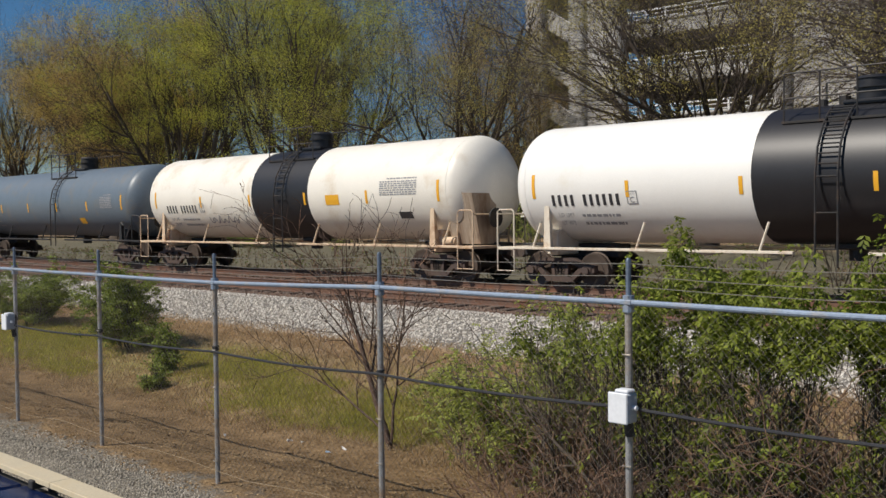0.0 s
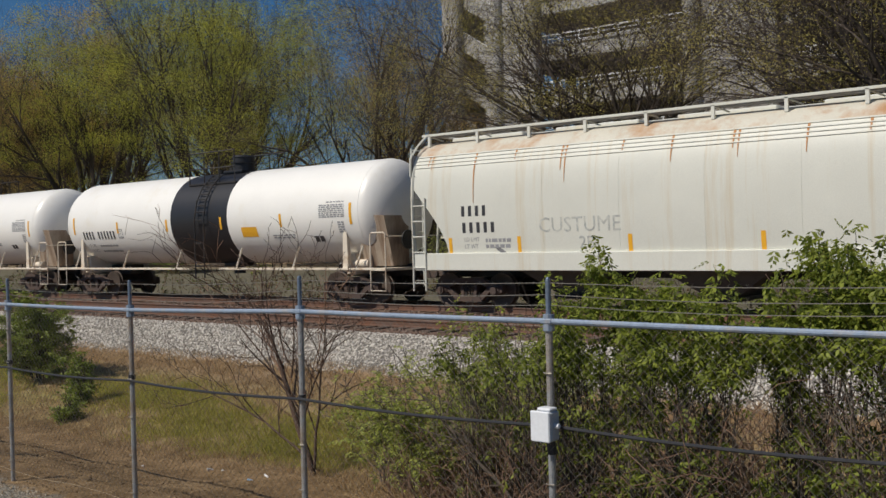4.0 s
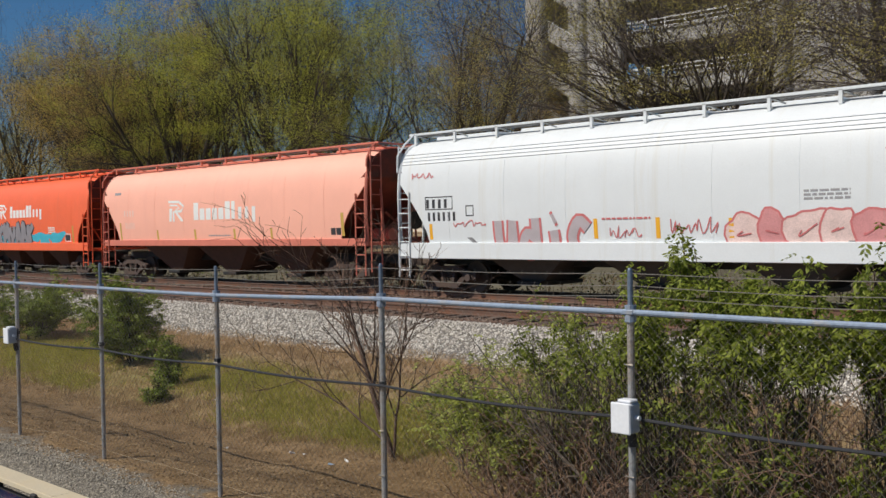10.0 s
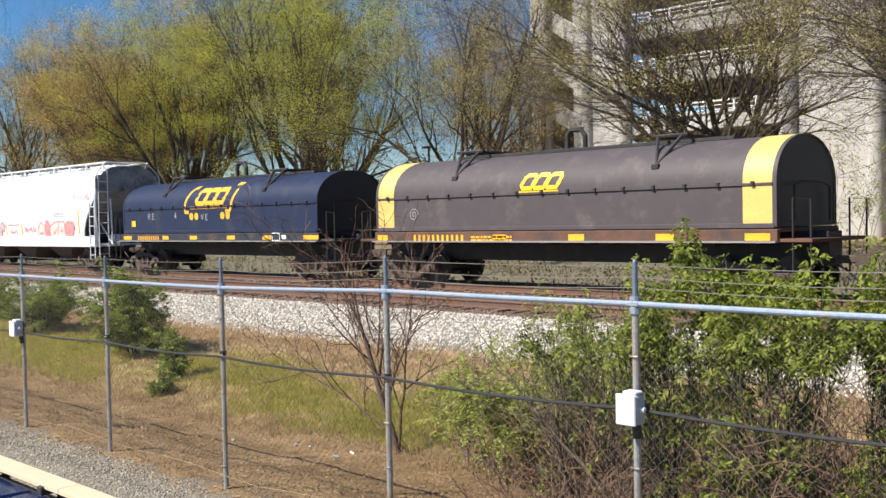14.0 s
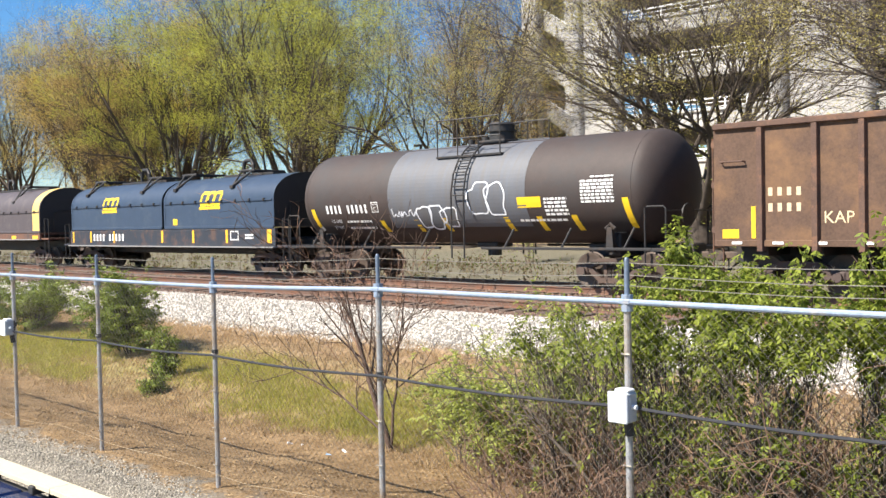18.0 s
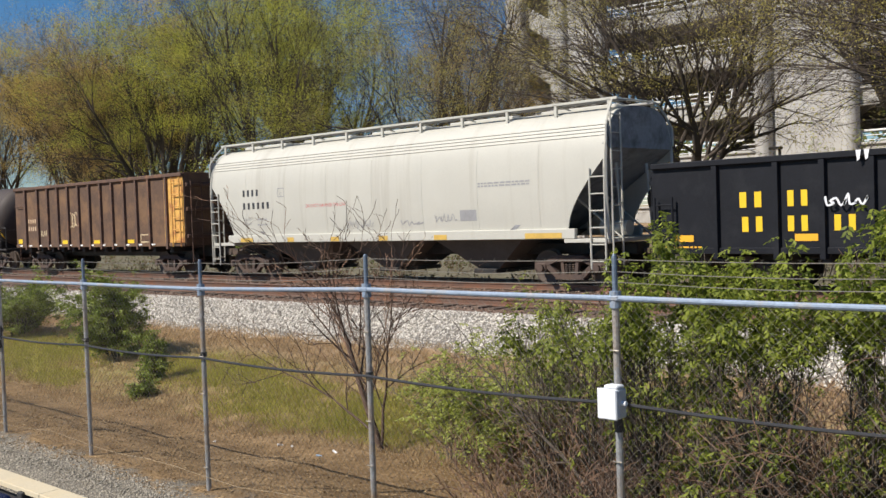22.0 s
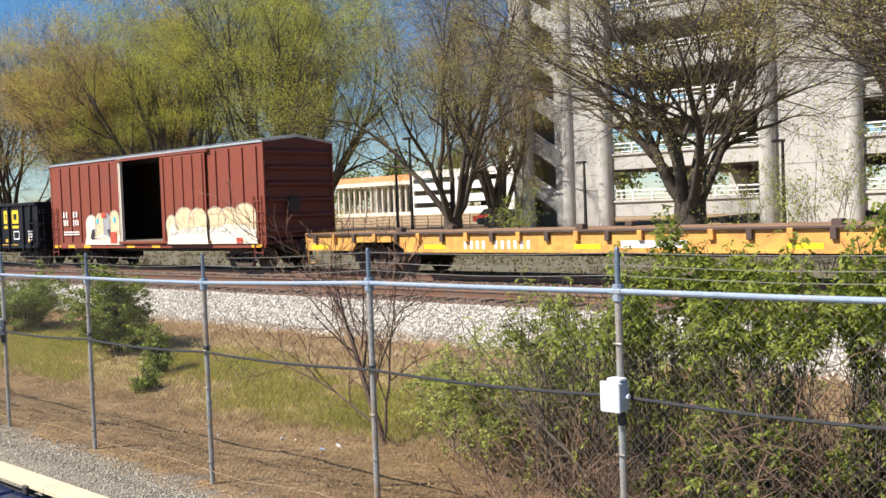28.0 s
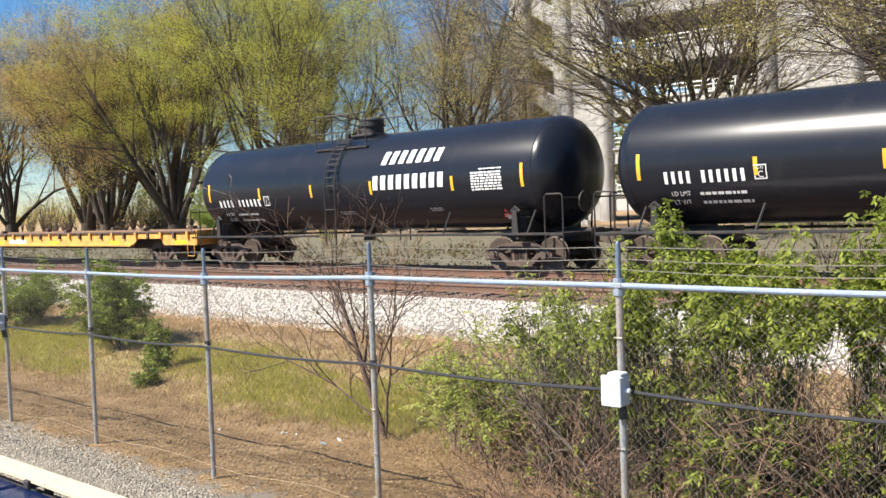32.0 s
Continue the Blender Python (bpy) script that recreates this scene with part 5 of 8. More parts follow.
# ---- tank cars ----
def tank_car(xc, half, radius, zc, paint, trim, label, name="tank_car", band=None, band_paint=None, dome=0.3, stripes=(), stripe_h=0.2, end_stripe=0.62, dark_trucks=False, box_end=False):
    """half: middle to the weld of the heads. Returns the car and its curved side."""
    car = thing(name, label, "tank car", group="freight train")
    seg = 40

    def ring(x, r):
        return [(x, -r * math.cos(6.2832 * k / seg), zc + r * math.sin(6.2832 * k / seg)) for k in range(seg)]

    def hull(x0, x1, ends):
        s = Solid()
        rs = []
        if ends[0]:
            for a in (90, 82, 72, 60, 46, 32, 18, 8):
                rs.append(ring(x0 - radius * 0.52 * math.sin(radians(a)), max(radius * math.cos(radians(a)), 0.01)))
        n = max(1, int((x1 - x0) / 2.9))
        for i in range(n + 1):
            rs.append(ring(x0 + (x1 - x0) * i / n, radius))
        if ends[1]:
            for a in (8, 18, 32, 46, 60, 72, 82, 90):
                rs.append(ring(x1 + radius * 0.52 * math.sin(radians(a)), max(radius * math.cos(radians(a)), 0.01)))
        return s.rings(rs)

    lim = half + 0.3
    if band:
        part("tank_shell", hull(-lim, band[0], (True, False)), paint, car, smooth=True)
        part("tank_band", hull(band[0], band[1], (False, False)), band_paint, car, "matt black band round the tank", smooth=True)
        part("tank_shell", hull(band[1], lim, (False, True)), paint, car, smooth=True)
    else:
        part("tank_shell", hull(-lim, lim, (True, True)), paint, car, smooth=True)
    # weld seams
    for x in (-lim, lim):
        part("weld_seam", Solid().rings([ring(x - 0.015, radius), ring(x - 0.008, radius + 0.006), ring(x + 0.008, radius + 0.006), ring(x + 0.015, radius)], caps=False), paint, car, smooth=True)
    side = round_side(radius, zc)
    d = Decal(side)
    for i, x in enumerate(stripes):
        h = end_stripe if i in (0, len(stripes) - 1) else stripe_h * 2
        d.rect(x - 0.05, x + 0.05, zc - 0.2 - h / 2 + (0.12 if i in (0, len(stripes) - 1) else 0), zc - 0.2 + h / 2 + (0.12 if i in (0, len(stripes) - 1) else 0), n=6)
    if stripes:
        d.put("reflector_stripe", PAINT_ORANGE, car, "orange reflective safety stripes")
    # dome platform
    b = trim
    zt = zc + radius
    wy = 0.95
    part("dome", Solid().tube([(dome + 0.35, 0, zt - 0.1), (dome + 0.35, 0, zt + 0.5)], 0.37, 20).tube([(dome + 0.35, 0, zt + 0.3), (dome + 0.35, 0, zt + 0.35)], 0.43, 20).tube([(dome + 0.35, 0, zt + 0.5), (dome + 0.35, 0, zt + 0.56)], 0.40, 20, r1=0.34).box(dome - 0.15, dome + 0.85, -0.5, 0.5, zt - 0.06, zt + 0.05, 0.02), STEEL_BLACK if not band_paint else band_paint, car, smooth=True)
    part("valve", Solid().tube([(dome - 0.35, 0.1, zt - 0.05), (dome - 0.35, 0.1, zt + 0.2)], 0.13, 10), STEEL_BLACK, car)
    part("valve", Solid().tube([(dome - 0.75, -0.1, zt - 0.05), (dome - 0.75, -0.1, zt + 0.14)], 0.1, 10), STEEL_BLACK, car)
    for sy in (-1, 1):
        plat = Solid()
        plat.box(dome - 1.25, dome + 1.25, sy * wy - 0.16, sy * wy + 0.16, zt - 0.42, zt - 0.37)
        for x in (-1.2, 0.0, 1.2):
            plat.tube([(dome + x, sy * wy, zt - 0.4), (dome + x, sy * 0.82, zt - 0.62 + 0.25)], 0.025, 5)
        part("platform", plat, STEEL_BLACK, car)
    for sy in (-1, 1):
        rail = Solid()
        for x in (-1.2, -0.4, 0.4, 1.2):
            rail.tube([(dome + x, sy * (wy + 0.14), zt - 0.4), (dome + x, sy * (wy + 0.14), zt + 0.66)], 0.02, 5)
        for dz in (0.12, 0.66):
            rail.tube([(dome - 1.2, sy * (wy + 0.14), zt + dz), (dome + 1.2, sy * (wy + 0.14), zt + dz)], 0.02, 5)
        part("handrail", rail, STEEL_BLACK, car)
    # ladder that follows the round side
    for sy in (-1, 1):
        path = [(sy * (radius + 0.12), 0.75), (sy * (radius + 0.12), zc)]
        for a in (20, 38, 52, 62):
            path.append((sy * (radius + 0.10) * math.cos(radians(a)), zc + (radius + 0.10) * math.sin(radians(a))))
        ladder(car, STEEL_BLACK, dome - 0.24, dome + 0.24, 0, 0, 0, 13, bend=path)
    # running boards, sills and saddles
    for sy in (-1, 1):
        for x0, x1 in ((-half - 0.9, dome - 0.8), (dome + 0.8, half + 0.9)):
            part("side_rail", Solid().box(x0, x1, sy * 1.46 - 0.05, sy * 1.46 + 0.05, 1.0, 1.07, 0.01), trim, car)
            n = 3
            for k in range(n):
                x = x0 + 0.8 + (x1 - x0 - 1.6) * k / (n - 1)
                part("strut", Solid().tube([(x, sy * 1.44, 1.05), (x + 0.16, sy * (radius - 0.24), zc - 1.02)], 0.03, 6), trim, car)
    for s in (-1, 1):
        xb = s * (half - 0.35)
        for sy in (-1, 1):
            rise = 1.0 if trim is STEEL_BLACK else 0.55
            sad = Solid()
            sad.prism([(xb - 0.12, 0.95), (xb + 0.12, 0.95), (xb + 0.07, zc - rise), (xb - 0.07, zc - rise)], sy * 1.36 - 0.06, sy * 1.36 + 0.06)
            sad.tube([(xb - 0.14, sy * 1.36, zc - rise - 0.05), (xb, sy * 1.36, zc - rise + 0.07), (xb + 0.14, sy * 1.36, zc - rise - 0.05)], 0.05, 6)
            part("saddle", sad, trim, car)
        part("bolster", Solid().box(xb - 0.18, xb + 0.18, -1.2, 1.2, 0.86, zc - radius + 0.32, 0.03), trim, car)
        part("stub_sill", Solid().box(min(s * (half - 1.8), s * (half + 1.35)), max(s * (half - 1.8), s * (half + 1.35)), -0.3, 0.3, 0.78, 1.14, 0.03), STEEL_BLACK, car)
        x0, x1 = sorted((s * (half + 0.72), s * (half + 1.3)))
        part("end_platform", Solid().box(x0, x1, -1.5, 1.5, 0.98, 1.06, 0.01), trim, car)
        for sy in (-1, 1):
            hr = Solid()
            hr.tube([(x0, sy * 1.48, 1.04), (x0, sy * 1.48, 2.0), (x0 + 0.06, sy * 1.48, 2.06), (x1 - 0.06, sy * 1.48, 2.06), (x1, sy * 1.48, 2.0), (x1, sy * 1.48, 1.04)], 0.022, 6)
            hr.tube([(x0, sy * 1.48, 1.0), (x0, sy * 1.48, 0.42), (x1, sy * 1.48, 0.42), (x1, sy * 1.48, 1.0)], 0.02, 6)
            part("end_handrail", hr, trim, car)
        part("end_crossbar", Solid().tube([((x0 if s < 0 else x1), -1.48, 1.95), ((x0 if s < 0 else x1), 1.48, 1.95)], 0.02, 6), trim, car)
        if box_end and s > 0:
            part("heater_housing", Solid().rings([[(half + 0.1, y, z) for y, z in ((-1.05, 1.1), (-0.2, 1.1), (-0.2, 2.6), (-1.42, 2.6))], [(half + 1.05, y, z) for y, z in ((-0.85, 1.1), (-0.2, 1.1), (-0.2, 2.55), (-1.25, 2.55))]]), BOX_TAN, car, "tan sheet-metal housing at the tank's end")
            part("brake_cylinder", Solid().tube([(half - 0.3, -1.1, 1.18), (half + 0.35, -1.1, 1.18)], 0.13, 12), trim, car, smooth=True)
    part("brake_wheel", Solid().tube([(half + 1.32, -0.55, 1.85), (half + 1.36, -0.55, 1.85)], 0.28, 14), STEEL_BLACK, car)
    part("bottom_outlet", Solid().tube([(dome, 0, zc - radius - 0.35), (dome, 0, zc - radius + 0.1)], 0.2, 12).box(dome - 0.4, dome + 0.4, -0.35, 0.35, zc - radius - 0.1, zc - radius + 0.05, 0.03), STEEL_BLACK, car)
    add_trucks(car, (-half + 0.5, half - 0.5))
    add_couplers(car, half + 1.25)
    CARS.append((car, xc))
    return car, side


CARS = []
BOX_TAN = mat("tan_sheet_metal", (0.42, 0.34, 0.26), rough=0.6, vary=0.2, dirt=(0.2, 0.12, 0.07), dirt_amount=0.6, streak=True)
TANK_WHITE = mat("tank_white", (0.86, 0.845, 0.80), rough=0.38, vary=0.05, scale=0.8, dirt=(0.80, 0.76, 0.67), dirt_amount=0.25, dirt_scale=0.7, bump=0.03)
TANK_CREAM = mat("tank_cream", (0.84, 0.80, 0.71), rough=0.42, vary=0.08, scale=0.8, dirt=(0.66, 0.56, 0.42), dirt_amount=0.3, dirt_scale=0.6, bump=0.03)
TANK_SLATE = mat("tank_slate", (0.13, 0.165, 0.20), rough=0.45, vary=0.12, dirt=(0.18, 0.17, 0.15), dirt_amount=0.3, bump=0.03)
TANK_BLACK = mat("tank_black", (0.012, 0.014, 0.020), rough=0.27, vary=0.15, scale=1.0, dirt=(0.020, 0.021, 0.025), dirt_amount=0.25, bump=0.01, spec=0.32)
TANK_BROWN = mat("tank_brown", (0.042, 0.029, 0.025), rough=0.7, vary=0.25, dirt=(0.035, 0.032, 0.032), dirt_amount=0.5, dirt_scale=0.8, bump=0.05)
BAND_BLACK = mat("band_black", (0.016, 0.016, 0.019), rough=0.45, vary=0.2, bump=0.03)
PATCH_GREY = mat("faded_grey_patch", (0.095, 0.102, 0.118), rough=0.6, vary=0.2, scale=1.5, dirt=(0.10, 0.095, 0.095), dirt_amount=0.6, dirt_scale=0.8, streak=True)
TRIM_TAN = mat("tan_trim", (0.68, 0.52, 0.36), rough=0.6, vary=0.15, dirt=(0.38, 0.22, 0.12), dirt_amount=0.5, dirt_scale=3)
TRIM_CREAM = mat("cream_trim", (0.72, 0.64, 0.52), rough=0.6, vary=0.15, dirt=(0.40, 0.26, 0.15), dirt_amount=0.4, dirt_scale=3)


def tank_marks(car, side, dark, num, n_num, table, z_num=2.27, h=0.28, small=PAINT_GREY):
    """Owner's number as plain blocks, a capacity plate and rows of small print."""
    ink = PAINT_BLACK if dark else PAINT_WHITE
    Decal(side).bars(num[0], num[1], z_num - h / 2, z_num + h / 2, n_num, skip=(4,)).put("number_lettering", ink, car)
    step = num[1] - num[0]
    w = Decal(side)
    w.words("LD LMT", num[0] + 0.1, z_num - 0.42, 0.15).words("LT WT", num[0] + 0.1, z_num - 0.62, 0.15)
    w.lines(num[0] + 0.85, num[0] + 2.0, z_num - 0.42, z_num - 0.31, 1, 3).lines(num[0] + 0.85, num[0] + 2.1, z_num - 0.62, z_num - 0.51, 1, 4)
    w.put("weight_lettering", small, car)
    p = Decal(side)
    x = num[1] + 0.12
    p.outline(x, x + 0.3, z_num - 0.12, z_num + 0.2, 0.025).words("C", x + 0.08, z_num - 0.08, 0.2).words("PLATE", x + 0.04, z_num + 0.1, 0.07)
    p.put("plate_mark", small, car)
    if table:
        t = Decal(side)
        t.lines(table[0], table[1], table[2], table[3], 7, 8, 0.62).lines(table[0] + 0.3, table[1], table[3] + 0.03, table[3] + 0.09, 1, 9)
        t.put("test_table", small, car)


EDGE = (-7.4, -4.5, -1.5, 1.46, 4.37, 7.4)
car, side = tank_car(-164.0, 7.5, 1.52, 2.70, TANK_SLATE, STEEL_BLACK, "slate-blue tank car with a black stepped ladder", stripes=EDGE, dome=1.4)
tank_marks(car, side, False, (-7.0, -5.0), 9, (5.6, 6.6, 2.4, 2.9))
Decal(side).rect(3.4, 3.9, 1.75, 2.0).put("orange_panel", PAINT_ORANGE, car)

car, side = tank_car(-146.0, 7.78, 1.54, 2.72, TANK_CREAM, TRIM_TAN, "cream-white tank car with a black middle band, dusty at its foot", band=(-1.35, 1.8), band_paint=BAND_BLACK, dome=0.35,
                     stripes=(-7.78, -4.6, -1.5, 1.62, 4.68, 7.78), box_end=True)
tank_marks(car, side, True, (-7.0, -4.85), 11, (5.3, 6.9, 2.55, 3.0))
Decal(side).rect(2.7, 3.36, 2.3, 2.62).put("orange_panel", PAINT_ORANGE, car, "orange warning panel")
tag_ = Decal(side)
tag_.ribbon(scrawl(-4.3, -2.4, 1.7, 2.05, 6, 3), 0.04).put("graffiti", SPRAY_GREY, car, "grey sprayed scrawl")
Decal(side).rect(6.0, 6.55, 1.85, 2.05).put("hazard_panel", PAINT_BLACK, car)
for xc, seed in ((-127.3, 1), (-109.07, 2)):
    car, side = tank_car(xc, 7.4, 1.54, 2.72, TANK_WHITE, TRIM_CREAM, "glossy white tank car with a black middle band and cream railings", band=(-1.25, 1.8), band_paint=BAND_BLACK, dome=0.5, stripes=EDGE, box_end=True)
    tank_marks(car, side, True, (-6.83, -4.65), 11, (6.1, 7.15, 2.55, 2.95))
    Decal(side).rect(2.45, 3.2, 2.05, 2.36).put("orange_panel", PAINT_ORANGE, car, "orange warning panel")
    Decal(side).rect(5.72, 5.9, 1.85, 2.02).rect(5.94, 6.12, 1.85, 2.02).put("hazard_panel", PAINT_BLACK, car)
    Decal(side).lines(3.9, 4.9, 1.98, 2.12, 2, 5).lines(6.85, 7.1, 2.1, 2.45, 5, 6).put("fine_print", PAINT_GREY, car)

car, side = tank_car(24.66, 5.95, 1.45, 2.58, TANK_BROWN, STEEL_BLACK, "weathered brown-black tank car with a faded grey panel and graffiti", dome=0.6, stripes=())
g = Decal(round_side(1.45, 2.58, 0.005))
g.rect(-2.4, 2.95, 1.62, 4.0, n=22).put("faded_panel", PATCH_GREY, car, "faded grey paint between bands of brown")
tank_marks(car, side, False, (-5.35, -3.3), 10, (4.75, 5.75, 2.2, 2.8), z_num=2.22, h=0.26, small=PAINT_WHITE)
yl = Decal(side)
for x, z0, z1 in ((-5.95, 1.6, 2.25), (-2.8, 1.5, 1.85), (-1.3, 1.5, 1.85), (-0.15, 1.5, 1.88), (2.2, 1.5, 1.88), (3.35, 1.5, 1.88), (4.5, 1.5, 1.9), (6.15, 1.55, 2.3)):
    yl.rect(x - 0.09, x + 0.09, z0, z1, slant=-0.08)
yl.rect(2.65, 3.45, 2.12, 2.4)
yl.put("reflector_stripe", PAINT_YELLOW, car, "yellow reflective stripes on the lower side")
gr = Decal(round_side(1.45, 2.58, 0.012))
for pts in blobs(0.95, 2.2, 1.95, 2.85, 2, 5):
    gr.ribbon(pts, 0.04, loop=True)
gr.ribbon(scrawl(-2.3, -1.2, 1.9, 2.2, 4, 8), 0.035)
for pts in blobs(-1.2, 0.3, 1.55, 2.25, 3, 15):
    gr.ribbon(pts, 0.045, loop=True)
gr.put("graffiti", SPRAY_WHITE, car, "white outline graffiti")
Decal(side).lines(3.55, 4.3, 1.9, 2.4, 5, 11).lines(2.6, 4.2, 1.75, 1.85, 1, 12).put("fine_print", PAINT_WHITE, car)

car, side = tank_car(143.25, 7.25, 1.50, 2.68, TANK_BLACK, STEEL_BLACK, "satin black ethanol tank car with bold white lettering", dome=-0.4, stripes=(-7.25, -4.27, -1.5, 1.35, 4.73, 7.25))
tank_marks(car, side, False, (-6.7, -4.2), 11, (5.45, 6.55, 2.25, 2.78), z_num=2.2, h=0.24, small=PAINT_WHITE)
lg = Decal(side)
lg.bars(1.8, 4.35, 3.14, 3.52, 7, slant=0.1, fill=0.6).bars(1.45, 4.5, 2.4, 2.82, 9, fill=0.62, slant=0.05)
lg.put("brand_lettering", PAINT_WHITE, car, "two rows of white block lettering")
dia = Decal(side)
dia.quad((6.15, 1.5), (6.35, 1.28), (6.55, 1.5), (6.35, 1.72))
dia.put("hazard_placard", mat("placard_red", (0.75, 0.12, 0.14), rough=0.5, vary=0.1), car, "red diamond hazard placard")
Decal(round_side(1.5, 2.68, 0.01)).rect(6.25, 6.45, 1.44, 1.56).put("placard_band", PAINT_WHITE, car)
Decal(side).lines(-0.4, 0.3, 1.7, 1.82, 2, 1).lines(3.6, 4.1, 1.72, 1.84, 2, 2).put("fine_print", PAINT_GREY, car)
car, side = tank_car(161.33, 7.25, 1.50, 2.68, TANK_BLACK, STEEL_BLACK, "satin black tank car with plain white lettering", dome=0.3, stripes=(-7.25, -4.27, -1.5, 1.35, 4.73, 7.25))
tank_marks(car, side, False, (-6.57, -4.44), 11, (5.45, 6.55, 2.25, 2.78), z_num=2.31, h=0.28, small=PAINT_WHITE)


# ---- covered hoppers ----
def hop_width(z, roof_z):
    """Half the width of the rounded body at a height."""
    if z <= 2.6:
        return 1.55 * (1 - 0.055 * ((2.6 - z) / 1.3) ** 2)
    u = min((z - 2.6) / (roof_z - 2.6), 1.0)
    return 1.55 * max(1 - u ** 3.2, 0.0) ** 0.3125


def hop_side(roof_z=4.52, lift=0.004):
    return lambda x, z: (x, -hop_width(z, roof_z) - lift, z)


def hopper_car(xc, half, paint, trim, label, roof_paint=None, ribbed=True, lip=(3.75, 4.08), sill=(1.0, 1.4), cut=(1.25, 3.3), bays=3, roof_z=4.52, open_rail=True, dark_under=None, slim_sill=False):
    """Sloped-end grain or potash hopper. cut: how far the lower corners are cut away along and up."""
    car = thing("hopper_car", label, "hopper car", group="freight train")
    hw = 1.55
    z0, z1 = sill
    cx, cz = cut
    # end sheets and caps get a darker colour that stands for their shade
    end_shade = END_SHADE_RED if dark_under is UNDER_BROWN else END_SHADE_GREY
    # side sheets, with both lower ends cut back in a curve
    def edge(s):
        pts = []
        for i in range(7):
            u = i / 6
            pts.append((s * (half - cx * (1 - (1 - u) ** 1.6)), cz - (cz - z1 - 0.05) * u ** 0.92))
        return pts
    low = edge(1)

    def reach(z):
        """How far the side goes out along the car at a height."""
        for (xa, za), (xb, zb) in zip(low, low[1:]):
            if zb <= z <= za:
                return xb + (xa - xb) * (z - zb) / (za - zb)
        return half if z > cz else low[-1][0]

    levels = [z1 + 0.05 + (lip[1] - z1 - 0.05) * k / 26 for k in range(27)]
    for sy in (-1, 1):
        part("side_sheet", Solid().rings([[(-reach(z), sy * hop_width(z, roof_z), z), (reach(z), sy * hop_width(z, roof_z), z), (reach(z), sy * (hop_width(z, roof_z) - 0.04), z), (-reach(z), sy * (hop_width(z, roof_z) - 0.04), z)] for z in levels]), paint, car, smooth=True)
        part("side_sill", Solid().box(-half + (0.02 if not slim_sill else cx * 0.8), half - (0.02 if not slim_sill else cx * 0.8), sy * (hw - 0.05) - 0.06, sy * (hw - 0.05) + 0.06, z0 if not slim_sill else z1 - 0.2, z1 + 0.06, 0.015), trim, car)
        # pressed lines along the top edge
        if ribbed:
            for k in range(4):
                a = lip[0] + (lip[1] - lip[0]) * k / 3.4
                b = a + 0.045
                part("eave_rib", Solid().prism_x([(sy * hop_width(a, roof_z), a), (sy * (hop_width(a, roof_z) + 0.018), a + 0.012), (sy * (hop_width(b, roof_z) + 0.018), b - 0.012), (sy * hop_width(b, roof_z), b)], -half, half), paint, car)
    # panel seams on the near side
    for k in range(1, 8):
        x = -half + 2 * half * k / 8
        part("panel_seam", Solid().rings([[(x - 0.014, -hop_width(z, roof_z) + 0.01, z), (x - 0.008, -hop_width(z, roof_z) - 0.004, z), (x + 0.008, -hop_width(z, roof_z) - 0.004, z), (x + 0.014, -hop_width(z, roof_z) + 0.01, z)] for z in levels[:-4]]), paint, car, smooth=True)
    # roof
    tops = [lip[1] + (roof_z - lip[1]) * (1 - (1 - k / 9) ** 2) for k in range(10)]
    prof = [(-hop_width(z, roof_z) if z < roof_z else -0.3, z) for z in tops]
    prof = prof + [(-y, z) for y, z in reversed(prof)]
    part("roof", Solid().prism_x(prof + [(hop_width(lip[1], roof_z) - 0.06, lip[1] - 0.02), (0, roof_z - 0.1), (-hop_width(lip[1], roof_z) + 0.06, lip[1] - 0.02)], -half, half), roof_paint or paint, car, smooth=True)
    # sloped end sheets and end walls
    for s in (-1, 1):
        slope = [(s * half, lip[1] + 0.05), (s * half, cz + 0.15), (s * (half - 3.2), z1 - 0.1), (s * (half - 3.2), z1 + 0.02), (s * (half - 0.04), cz + 0.32), (s * (half - 0.04), lip[1] + 0.05)]
        part("end_sheet", Solid().prism(slope, -hw + 0.05, hw - 0.05), end_shade, car, "sloped end sheet, coloured dark for its shade")
        part("end_cap", Solid().rings([[(s * (half + 0.006), y, z) for y, z in prof], [(s * (half - 0.04), y, z) for y, z in prof]]), end_shade, car)
        for sy in (-1, 1):
            part("corner_post", Solid().tube([(s * (half - 0.05), sy * (hop_width(z, roof_z) - 0.01), z) for z in [z0] + levels], 0.055, 6), trim, car, smooth=True)
        x0, x1 = sorted((s * (half - 1.35), s * half))
        part("end_platform", Solid().box(x0, x1, -hw, hw, z0 + 0.02, z0 + 0.12, 0.01), trim, car)
        for y in (-0.7, 0.7):
            part("end_brace", Solid().tube([(s * (half - 0.3), y, cz - 0.2), (s * (half - 0.15), y, z0 + 0.1), (s * (half - 1.6), y, z1 + 0.9)], 0.042, 6), trim, car)
        for sy in (-1, 1):
            ladder(car, trim, min(s * (half - 0.06), s * (half - 0.5)), max(s * (half - 0.06), s * (half - 0.5)), 0.45, cz - 0.35, sy * (hw + 0.03), 6)
        lad = [(-hw + 0.15, 0.5), (-hw + 0.15, lip[1] + 0.2)]
        sd = Solid()
        for y in (-hw + 0.12, -hw + 0.55):
            sd.tube([(s * (half + 0.06), y, 0.55), (s * (half + 0.06), y, lip[1] + 0.25)], 0.025, 6)
        for k in range(9):
            z = 0.7 + (lip[1] - 0.5) * k / 8
            sd.tube([(s * (half + 0.06), -hw + 0.12, z), (s * (half + 0.06), -hw + 0.55, z)], 0.018, 6)
        part("end_ladder", sd, trim, car)
    part("brake_wheel", Solid().tube([(half + 0.02, 0.5, 2.15), (half + 0.05, 0.5, 2.15)], 0.3, 16), STEEL_BLACK, car)
